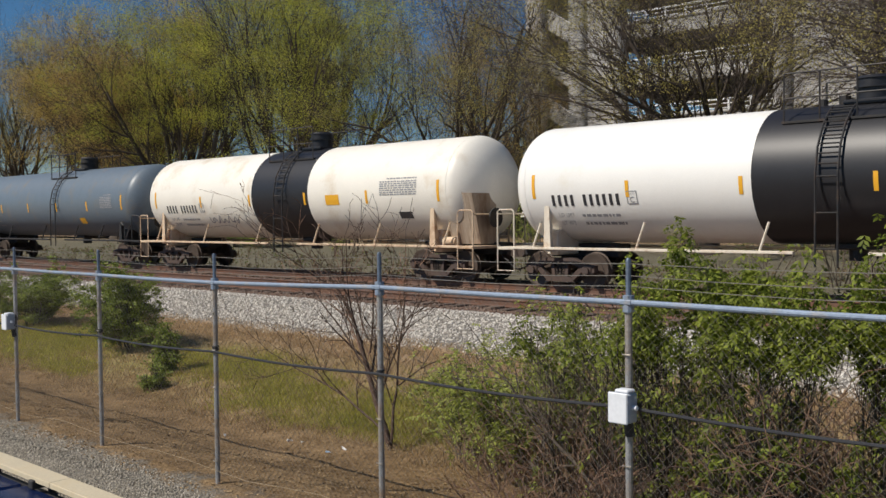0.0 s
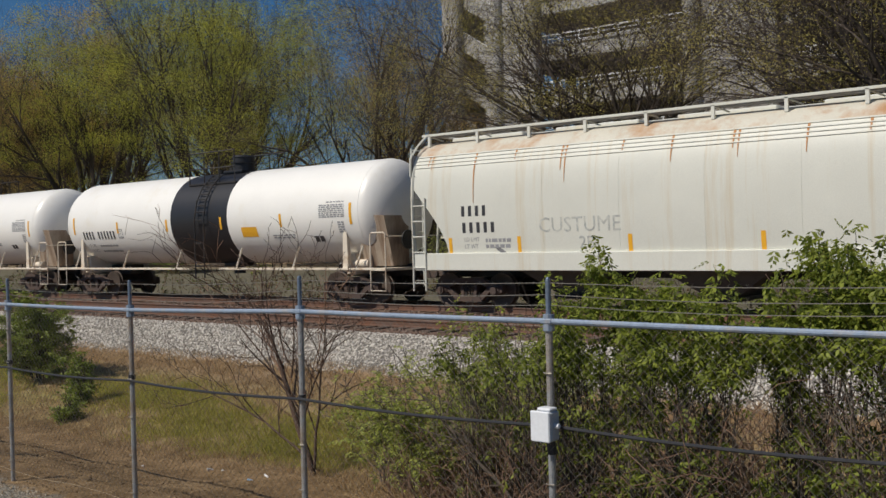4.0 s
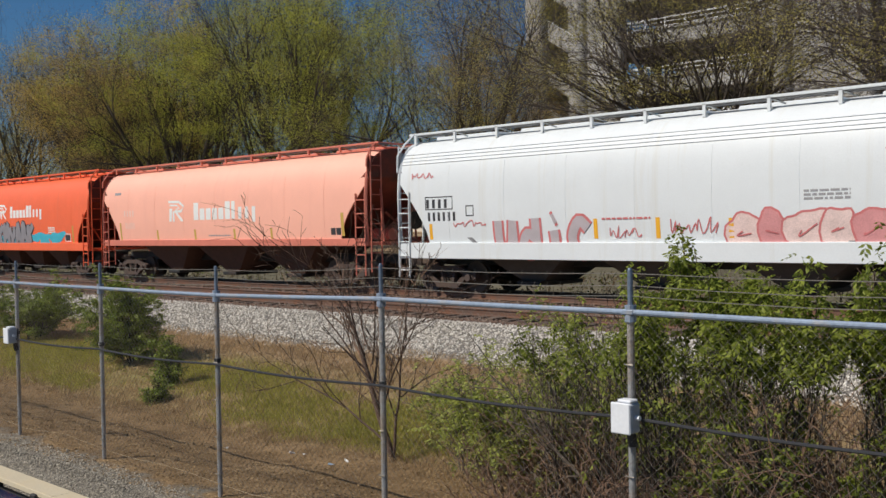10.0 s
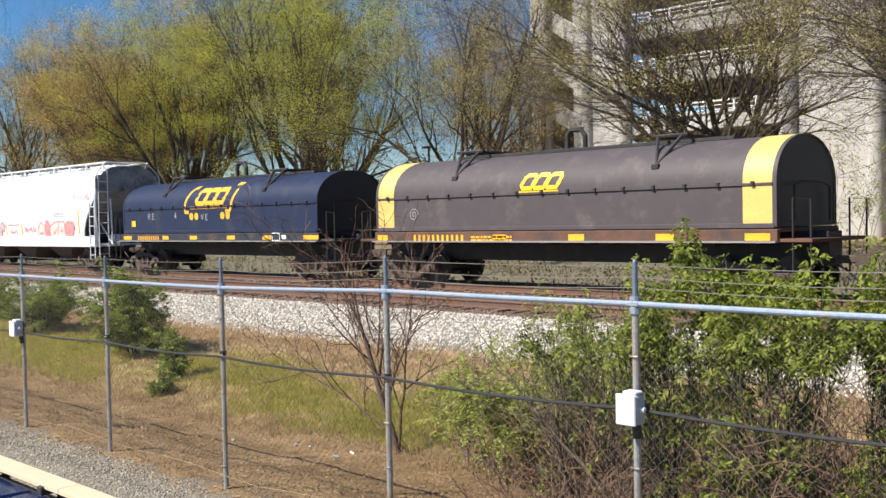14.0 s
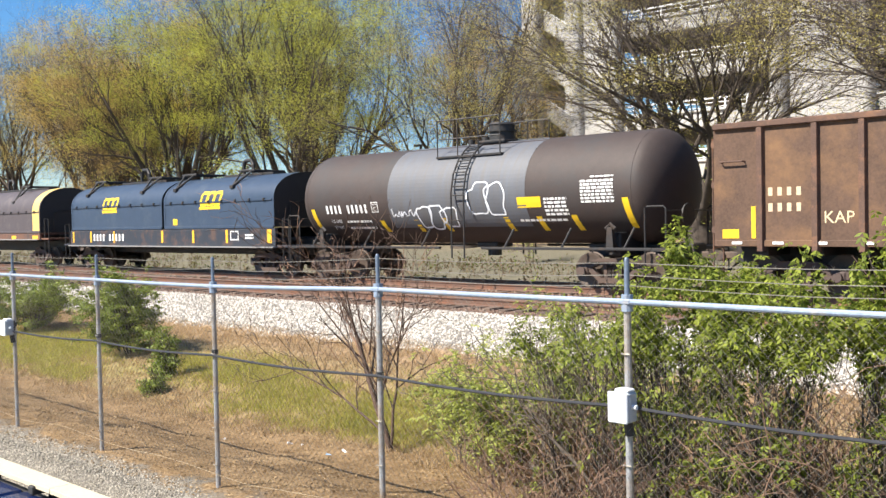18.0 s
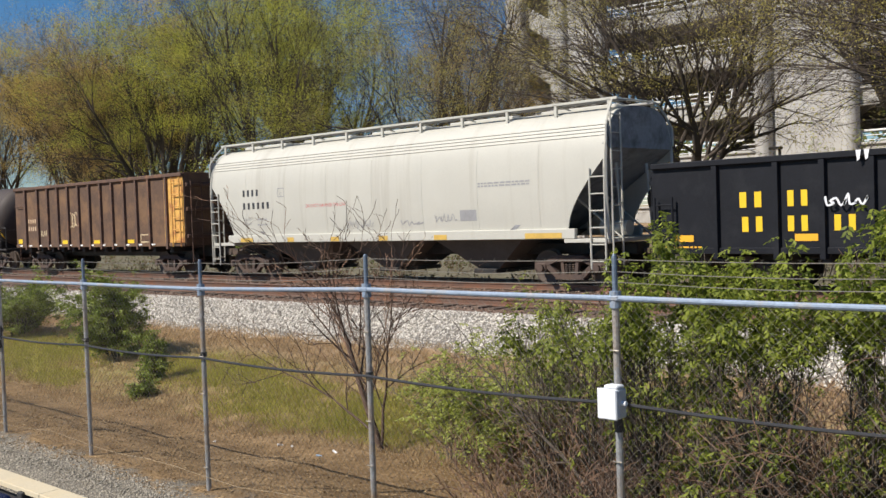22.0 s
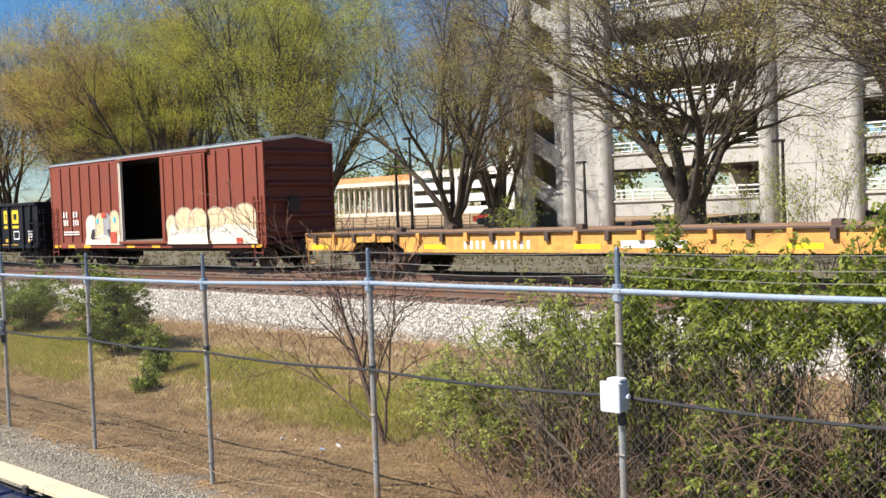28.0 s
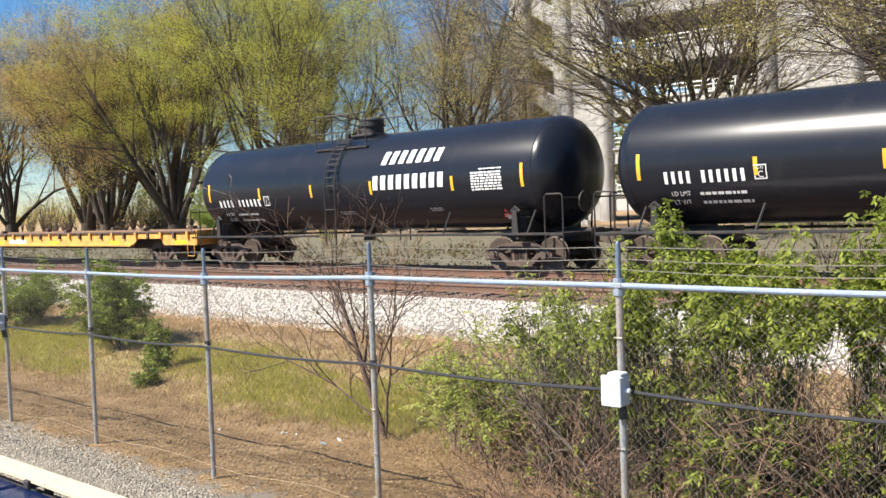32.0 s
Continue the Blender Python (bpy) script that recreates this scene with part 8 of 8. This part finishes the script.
            part("end_rib", Solid().rings([[(x, y, z - 0.12), (x + s * 0.08, y, z - 0.04), (x + s * 0.08, y, z + 0.04), (x, y, z + 0.12)] for y in (-hw + 0.1, hw - 0.1)]), red_shaded, car)
        ladder(car, red, min(x - s * 0.1, x - s * 0.55), max(x - s * 0.1, x - s * 0.55), 0.5, 2.6, -hw - 0.06, 6)
        for sy in (-1, 1):
            part("corner_post", Solid().box(x - 0.05, x + 0.05, sy * (hw - 0.02) - 0.04, sy * (hw - 0.02) + 0.04, z0, z1, 0.01), red, car)
    part("brake_wheel", Solid().tube([(half + 0.15, -0.4, 2.3), (half + 0.19, -0.4, 2.3)], 0.27, 16), STEEL_BLACK, car)
    part("side_sill", Solid().box(-half, half, -hw - 0.03, -hw + 0.04, z0 - 0.12, z0 + 0.04, 0.01), red, car)
    part("side_sill", Solid().box(-half, half, hw - 0.04, hw + 0.03, z0 - 0.12, z0 + 0.04, 0.01), red, car)
    part("center_sill", Solid().box(-half - 0.3, half + 0.3, -0.4, 0.4, 0.66, z0, 0.02), STEEL_BLACK, car)
    o = xc
    side = flat_side(-hw - 0.05, 0.006)
    def arch(x0, x1, zt, zb=1.0, lean=0.0):
        """A tall letter-like shape with a rounded top."""
        cx, rx = (x0 + x1) / 2, (x1 - x0) / 2
        return [(x0, zb)] + [(cx - rx * math.cos(math.pi * k / 12) + lean, zt - 0.4 + 0.4 * math.sin(math.pi * k / 12)) for k in range(13)] + [(x1, zb)]

    white = mat("chalky_white_paint", (0.68, 0.62, 0.52), rough=0.65, vary=0.2, dirt=(0.50, 0.38, 0.26), dirt_amount=0.3, dirt_scale=4)
    r = random.Random(83)
    lean_ = (-0.15, 0.0, 0.03, 0.05, 0.0, 0.04)
    for k, (a, b, zt) in enumerate(((98.9, 99.7, 2.1), (99.4, 100.7, 2.36), (100.3, 101.5, 2.32), (101.25, 102.5, 2.33), (102.1, 103.4, 2.3), (103.0, 104.35, 2.4))):
        y = -hw - (0.145 if b < 101.6 else 0.056)
        Decal(flat_side(y, 0.004 + 0.0015 * k)).fill(arch(a - o, b - o, zt, lean=lean_[k])).put("graffiti", SPRAY_CREAM, car, "cream swollen graffiti letter")
        Decal(flat_side(y, 0.014 + 0.0012 * k)).ribbon(arch(a - o + 0.02, b - o - 0.02, zt - 0.02, 1.25, lean_[k]), 0.022).put("graffiti_outline", SPRAY_GREY, car)
        Decal(flat_side(y, 0.031)).ribbon(scrawl(a - o + 0.1, b - o - 0.1, 1.3, zt - 0.6, 2, 7 + k), 0.02).put("graffiti_outline", SPRAY_GREY, car)
        foot = [(a - o - 0.05, 0.99), (a - o + 0.1, 1.38 + r.uniform(0, 0.3)), ((a + b) / 2 - o, 1.55 + r.uniform(0, 0.3)), (b - o, 1.3 + r.uniform(0, 0.35)), (b - o + 0.08, 0.99)]
        Decal(flat_side(y, 0.0225 + 0.0012 * k)).fill(foot).put("graffiti", white, car, "chalky white lower part of the graffiti")
    for k, (a, b, zt) in enumerate(((92.3, 93.25, 2.25), (93.1, 93.95, 2.3), (93.8, 94.4, 2.3), (94.3, 95.15, 2.4))):
        Decal(flat_side(-hw - 0.056, 0.004 + 0.002 * (k % 3))).fill(arch(a - o, b - o, zt, 0.98)).put("graffiti", (white, SPRAY_CREAM, PAINT_GREY, SPRAY_CREAM)[k], car, "pale swollen graffiti letter")
        Decal(flat_side(-hw - 0.056, 0.012)).ribbon(arch(a - o + 0.03, b - o - 0.03, zt - 0.02, 1.2), 0.022).put("graffiti_outline", SPRAY_GREY, car)
    Decal(flat_side(-hw - 0.056, 0.011)).fill([(92.2 - o, 0.98), (92.3 - o, 1.3), (93.0 - o, 1.2), (93.7 - o, 1.45), (94.4 - o, 1.25), (95.1 - o, 1.35), (95.2 - o, 0.98)]).put("graffiti", white, car, "chalky white lower part of the graffiti")
    Decal(flat_side(-hw - 0.056, 0.016)).fill([(92.7 - o, 1.3), (92.85 - o, 1.6), (93.05 - o, 1.65), (93.1 - o, 1.4), (92.9 - o, 1.15)]).fill([(94.1 - o, 1.6), (94.4 - o, 1.62), (94.3 - o, 1.3)]).put("graffiti_spot", SPRAY_BLACK, car)
    e = Decal(flat_side(-hw - 0.056, 0.018))
    for x, z in ((93.35, 1.95), (94.75, 1.98)):
        e.fill([(x - o + 0.09 * math.cos(a * 0.7854), z + 0.14 * math.sin(a * 0.7854)) for a in range(8)])
    e.put("graffiti_spot", SPRAY_BLUE, car)
    e = Decal(flat_side(-hw - 0.056, 0.034))
    e.rect(94.4 - o, 94.9 - o, 1.05, 1.5).rect(93.7 - o, 94.1 - o, 2.1, 2.3).rect(103.2 - o, 103.6 - o, 1.0, 1.2)
    e.put("red_patch", mat("patch_red", (0.45, 0.07, 0.04), rough=0.6), car)
    n = Decal(side)
    n.bars(90.3 - o, 90.8 - o, 2.15, 2.4, 2).bars(91.2 - o, 91.7 - o, 2.15, 2.4, 2).bars(90.3 - o, 90.8 - o, 1.8, 2.05, 3).bars(91.2 - o, 91.75 - o, 1.8, 2.05, 3).lines(90.3 - o, 91.7 - o, 1.4, 1.6, 2, 3)
    n.put("number_lettering", PAINT_WHITE, car)
    q = Decal(flat_side(-hw - 0.03, 0.006))
    for x in (89.3, 90.6, 92.0, 95.6, 97.5, 104.0):
        q.rect(x - o, x - o + 0.6, z0 - 0.1, z0 + 0.02)
    q.put("reflector_stripe", PAINT_ORANGE, car)
    add_trucks(car, (-half + 1.9, half - 1.9))
    add_couplers(car, half + 0.35)
    CARS.append((car, xc))


boxcar(96.98, 7.8)


# ---- flat car ----
def flat_car(xc, half):
    yellow = mat("flat_yellow", (0.66, 0.34, 0.075), rough=0.6, vary=0.12, dirt=(0.42, 0.19, 0.06), dirt_amount=0.5, dirt_scale=2.0)
    deck_m = mat("worn_deck", (0.24, 0.135, 0.075), rough=0.9, vary=0.3, dirt=(0.35, 0.22, 0.13), dirt_amount=0.5)
    car = thing("flat_car", "long empty yellow flat car with rusty deck", "flat car", group="freight train")
    hw = 1.5
    nx = half - 4.6
    for sy in (-1, 1):
        web = [(-nx, 0.74), (nx, 0.74), (nx + 0.9, 1.22), (-nx - 0.9, 1.22)]
        part("side_sill", Solid().prism(web, sy * hw, sy * (hw - 0.04)).box(-nx, nx, sy * hw - 0.08, sy * hw + 0.08, 0.70, 0.76), yellow, car)
        for s in (-1, 1):
            e = [(s * (nx + 2.4), 0.75), (s * half, 0.75), (s * half, 1.22), (s * (nx + 1.9), 1.22)]
            part("end_sill_side", Solid().prism(e, sy * hw, sy * (hw - 0.04)), yellow, car)
            part("truck_opening_web", Solid().box(min(s * (nx + 0.6), s * (nx + 2.2)), max(s * (nx + 0.6), s * (nx + 2.2)), sy * hw - 0.03, sy * hw + 0.03, 1.0, 1.22), yellow, car)
        n = 30
        for k in range(n):
            x = -half + 0.5 + (2 * half - 1.0) * k / (n - 1)
            part("stake_pocket", Solid().box(x - 0.07, x + 0.07, sy * (hw + 0.02) - 0.07, sy * (hw + 0.02) + 0.07, 1.0, 1.25, 0.01), yellow if k % 2 else RUST_STEEL, car)
        rc = Solid().box(-half, half, sy * (hw - 0.02) - 0.1, sy * (hw - 0.02) + 0.1, 1.22, 1.28, 0.01)
        part("deck_edge", rc, RUST_STEEL, car)
    planks = int(half * 2 / 0.9)
    r = random.Random(3)
    for k in range(planks):
        x0 = -half + 2 * half * k / planks
        part("deck_plank", Solid().box(x0 + 0.01, x0 + 2 * half / planks - 0.01, -hw + 0.1, hw - 0.1, 1.2, 1.275 + r.uniform(0, 0.01)), deck_m, car)
    for x in (-10, -3.4, 3.2, 9.8):
        for sy in (-1, 1):
            part("hitch", Solid().box(x - 0.12, x + 0.12, sy * 1.12 - 0.12, sy * 1.12 + 0.12, 1.27, 1.42, 0.02), RUST_STEEL, car)
    for s in (-1, 1):
        part("end_sill", Solid().box(s * half - 0.05, s * half + 0.05, -hw, hw, 0.75, 1.3, 0.01), yellow, car)
        sp = Solid().tube([(s * (half - 0.1), -hw - 0.02, 0.75), (s * (half - 0.1), -hw - 0.02, 0.35), (s * (half - 0.55), -hw - 0.02, 0.35), (s * (half - 0.55), -hw - 0.02, 0.75)], 0.02, 6)
        part("step", sp, yellow, car)
    part("center_sill", Solid().box(-half, half, -0.4, 0.4, 0.55, 1.2, 0.02), STEEL_BLACK, car)
    o = xc
    d = Decal(flat_side(-hw, 0.006))
    for x in (107.2, 112.3, 117.6, 123.2, 128.6, 133.6):
        d.rect(x - o, x - o + 0.8, 0.8, 0.92)
    d.put("reflector_stripe", mat("bright_yellow", (0.85, 0.66, 0.02), rough=0.4), car)
    Decal(flat_side(-hw, 0.006)).bars(113.84 - o, 116.3 - o, 0.80, 1.02, 11, skip=(4,)).rect(119.0 - o, 120.8 - o, 0.82, 1.0).put("number_lettering", PAINT_WHITE, car)
    add_trucks(car, (-nx - 1.6, nx + 1.6))
    add_couplers(car, half)
    CARS.append((car, xc))


flat_car(120.97, 14.03)


# ---- parking deck ----
CONCRETE = mat("pale_concrete", (0.43, 0.42, 0.40), rough=0.85, vary=0.1, scale=0.5, grain=12, dirt=(0.38, 0.36, 0.33), dirt_amount=0.4, dirt_scale=0.4, streak=True, bump=0.08)
# darker copy of the concrete: shade inside the storeys put into the colour
CONCRETE_SHADED = mat("shaded_concrete", (0.22, 0.20, 0.175), rough=0.9, vary=0.15, scale=0.5)
RAIL_WHITE = mat("white_railing", (0.80, 0.80, 0.80), rough=0.4, vary=0.05)
LEVELS = [-0.1 + 3.05 * k for k in range(8)]     # floor heights less the parapet
Y0, Y1 = 56.0, 78.0
BAYS = [(-38.1, -27.6), (-21.8, -11.3), (-5.5, 5.0), (10.8, 21.3)]


def parking_deck():
    b = thing("parking_deck", "pale concrete multi-storey parking deck with white railings", "building", at=pose(0, Y0, 0))
    depth = Y1 - Y0
    top = LEVELS[-1] + 1.5
    # solid walls between the bays
    walls = [(-41.2, BAYS[0][0])] + [(a[1], c[0]) for a, c in zip(BAYS, BAYS[1:])] + [(BAYS[-1][1], 27.0)]
    for x0, x1 in walls:
        part("wall_panel", Solid().box(x0, x1, 0, 0.35, 0, top), CONCRETE, b)
        for z in LEVELS[1:]:
            part("joint_shadow_strip", Solid().box(x0 + 0.1, x1 - 0.1, -0.03, 0.0, z + 0.9, z + 0.96), CONCRETE, b)
        part("wall_panel", Solid().box(x0, x1, depth - 0.35, depth, 0, top), CONCRETE, b)
    for i, (x0, x1) in enumerate(BAYS):
        for x in (x0 - 0.35, x1 + 0.45):
            part("pillar", Solid().tube([(x, -0.15, 0), (x, -0.15, top)], 0.5, 18), CONCRETE, b, smooth=True)
        for z in LEVELS:
            zp0, zp1 = z + 1.15, z + 2.3
            for y in (0.0, depth - 0.25):
                part("parapet", Solid().box(x0, x1, y, y + 0.25, zp0, zp1 - 0.25, 0.03).box(x0 - 0.05, x1 + 0.05, y - 0.12, y + 0.3, zp1 - 0.25, zp1 - 0.08, 0.04), CONCRETE, b)
            rl = Solid()
            for dz in (0.12, 0.38, 0.62):
                rl.box(x0 + 0.1, x1 - 0.1, 0.05, 0.12, zp1 - 0.08 + dz - 0.05, zp1 - 0.08 + dz + (0.05 if dz > 0.5 else 0.0), 0.01)
            for k in range(8):
                x = x0 + 0.15 + (x1 - x0 - 0.3) * k / 7
                rl.box(x - 0.05, x + 0.05, 0.05, 0.13, zp1 - 0.1, zp1 + 0.56)
            part("railing", rl, RAIL_WHITE, b)
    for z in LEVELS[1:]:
        part("floor_slab", Solid().box(-41.0, 26.8, 0.3, depth - 0.3, z + 1.2, z + 1.5), CONCRETE_SHADED, b)
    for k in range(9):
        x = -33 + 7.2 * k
        part("inner_column", Solid().box(x - 0.3, x + 0.3, 9.5, 10.1, 0, top), CONCRETE_SHADED, b)
    part("ground_slab", Solid().box(-41.0, 26.8, 0.3, depth, 0.1, 0.3), CONCRETE_SHADED, b)
    # stair tower at the corner
    part("tower_wall", Solid().box(-46.5, -46.15, 0.4, 3.0, 0, top), CONCRETE, b)
    part("tower_wall", Solid().box(-46.5, -45.2, 0.2, 0.5, 0, 1.6).box(-46.5, -46.0, 0.2, 0.5, 1.6, 3.4).box(-45.5, -45.2, 0.2, 0.5, 1.6, 3.4).box(-46.5, -45.2, 0.2, 0.5, 3.4, top), CONCRETE, b)
    part("tower_wall", Solid().box(-46.5, -41.2, 3.0, 3.3, 0, top), CONCRETE, b)
    part("tower_wall", Solid().box(-42.75, -41.55, 0.2, 0.5, 0, top), CONCRETE, b)
    for x in (-45.0, -41.5):
        part("pillar", Solid().tube([(x, 0.0, 0), (x, 0.0, top)], 0.45, 18), CONCRETE, b, smooth=True)
    for i, z in enumerate(LEVELS):
        zf = z + 1.4
        a, c = (-44.6, -42.0)
        # flight falling to the right, with its solid balustrade, and the landing
        part("stair_flight", Solid().prism([(a, zf + 1.4), (c, zf - 0.2), (c, zf + 1.05), (a, zf + 2.65)], 0.15, 0.45), CONCRETE, b)
        part("stair_steps", Solid().prism([(a, zf + 1.3), (c, zf - 0.3), (c, zf - 0.05), (a, zf + 1.55)], 0.5, 2.2), CONCRETE, b)
        part("landing", Solid().box(-46.3, -44.4, 0.3, 2.9, zf + 1.25, zf + 1.5).box(-46.3, -44.6, 0.15, 0.4, zf + 1.5, zf + 2.6), CONCRETE, b)
        hr = Solid().tube([(a, 0.2, zf + 2.75), (c, 0.2, zf + 1.15)], 0.04, 6)
        part("stair_handrail", hr, RAIL_WHITE, b)


parking_deck()


def far_deck():
    w = mat("far_white", (0.70, 0.69, 0.66), rough=0.8, vary=0.06)
    b = thing("far_parking_deck", "distant white parking deck with dark open storeys", "building", at=pose(0, 110, 0))
    for k in range(4):
        z = 1.3 + 1.85 * k
        part("parapet", Solid().box(-111.5, -92.5, 0, 0.3, z, z + 1.1), w, b)
        part("floor_slab", Solid().box(-111.5, -92.5, 0.3, 16, z, z + 0.2), CONCRETE_SHADED, b)
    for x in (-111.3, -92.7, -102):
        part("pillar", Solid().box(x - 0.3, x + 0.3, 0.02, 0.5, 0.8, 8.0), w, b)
    part("back_wall", Solid().box(-111.5, -92.5, 16, 16.3, 1, 8), CONCRETE_SHADED, b)
    part("stair_core", Solid().box(-92.5, -89, 0, 8, 0.8, 10.5), w, b)


def far_colonnade():
    conc = mat("raw_concrete", (0.42, 0.38, 0.32), rough=0.9, vary=0.15)
    b = thing("building_shell", "unfinished low building with bare columns and an orange-netted roof edge", "building", at=pose(0, 112, 0))
    for k in range(14):
        x = -131 + 1.35 * k
        part("column", Solid().box(x - 0.17, x + 0.17, 0, 0.4, 1.0, 6.2), conc, b)
    part("roof_slab", Solid().box(-132, -112.5, -0.6, 12, 6.2, 6.8), mat("pale_slab", (0.62, 0.56, 0.46), rough=0.9, vary=0.1), b)
    part("safety_net", Solid().box(-132, -112.5, -0.6, -0.5, 6.8, 7.7), mat("orange_net", (0.72, 0.30, 0.13), rough=0.8, vary=0.25), b)
    part("back_wall", Solid().box(-132, -112.5, 9, 9.3, 1, 6.2), CONCRETE_SHADED, b)
    part("floor", Solid().box(-134, -110, -1.5, 12, 0.9, 1.9), mat("pale_slab", (0.6, 0.5, 0.36)), b)


far_deck()
far_colonnade()
POLE = mat("dark_pole", (0.03, 0.028, 0.026), rough=0.6, vary=0.2)
for x, y, h in ((-45.6, 45, 6.0), (-49.0, 47, 5.5), (-21.6, 46, 4.2), (-35.2, 49, 4.0), (-86.0, 52, 5.0)):
    p = thing("lamp_pole", "slim dark lamp pole beyond the tracks", "lamp pole", group="lamp poles", at=pose(x, y, ground_z(x, y)))
    part("shaft", Solid().tube([(0, 0, -0.1), (0, 0, h)], 0.11, 8, r1=0.07), POLE, p, smooth=True)
    part("base", Solid().box(-0.25, 0.25, -0.25, 0.25, -0.1, 0.35, 0.03), CONCRETE, p)
    part("lamp_head", Solid().box(-0.5, 0.1, -0.15, 0.15, h, h + 0.14, 0.03), POLE, p)


def parked_car(x, y, turn, col, label):
    c = thing("parked_car", label, "car", group="parked cars", at=pose(x, y, ground_z(x, y), 0, 0, turn))
    paint = mat("car_paint_%d" % int(col[0] * 100), col, rough=0.25, vary=0.05)
    part("body", Solid().prism([(-2.2, 0.3), (-2.2, 0.75), (-1.2, 0.9), (1.4, 0.9), (2.2, 0.72), (2.2, 0.3)], -0.88, 0.88), paint, c)
    part("cabin", Solid().rings([[(-1.5, -0.82, 0.88), (1.2, -0.82, 0.88), (1.2, 0.82, 0.88), (-1.5, 0.82, 0.88)], [(-0.9, -0.66, 1.42), (0.5, -0.66, 1.42), (0.5, 0.66, 1.42), (-0.9, 0.66, 1.42)]]), mat("car_glass", (0.02, 0.025, 0.03), rough=0.1), c)
    for sx in (-1.4, 1.4):
        for sy in (-0.82, 0.82):
            part("wheel", Solid().tube([(sx, sy - 0.1, 0.32), (sx, sy + 0.1, 0.32)], 0.32, 14), POLE, c, smooth=True)


parked_car(-52, 62, 20, (0.03, 0.035, 0.045), "dark parked car beyond the tracks")
parked_car(-47.6, 64, 10, (0.45, 0.46, 0.48), "silver parked car beyond the tracks")
parked_car(-60, 70, 0, (0.40, 0.05, 0.04), "red parked car beyond the tracks")
# low wire fence along the far lot
lf = thing("lot_fence", "low dark wire fence along the far lot", "fence", at=pose(0, 58, 0))
for k in range(22):
    x = -78 + 1.5 * k
    part("post", Solid().tube([(x, 0, ground_z(x, 58) - 0.1), (x, 0, ground_z(x, 58) + 1.1)], 0.03, 6), POLE, lf)
for z in (0.3, 0.55, 0.8, 1.05):
    part("strand", Solid().tube([(x_, 0, ground_z(x_, 58) + z) for x_ in np.arange(-78, -46, 2.0)], 0.02, 4), POLE, lf)


def rolled(t):
    """Metres rolled at any time, along a smooth curve through the full seconds."""
    i = min(int(t), 31)
    u = t - i
    p0, p1, p2, p3 = (ROLLED[max(0, min(32, i + k))] for k in (-1, 0, 1, 2))
    m1, m2 = ((p2 - p0) / 2 if i else p2 - p1), ((p3 - p1) / 2 if i < 31 else p2 - p1)
    return p1 * (1 + 2 * u) * (1 - u) ** 2 + m1 * u * (1 - u) ** 2 + p2 * u * u * (3 - 2 * u) + m2 * u * u * (u - 1)


def motions():
    for car_, xc in CARS:
        walk(car_, [(t, pose(xc - ROLLED[t], TRACK, 0)) for t in range(33)])
    # every wheelset turns with the way that it has rolled
    for wheels, s in WHEELSETS:
        walk(wheels, [(k / 15, pose(s, 0, 0.457, 0, -math.degrees(rolled(k / 15) / 0.457), 0)) for k in range(481)])


motions()
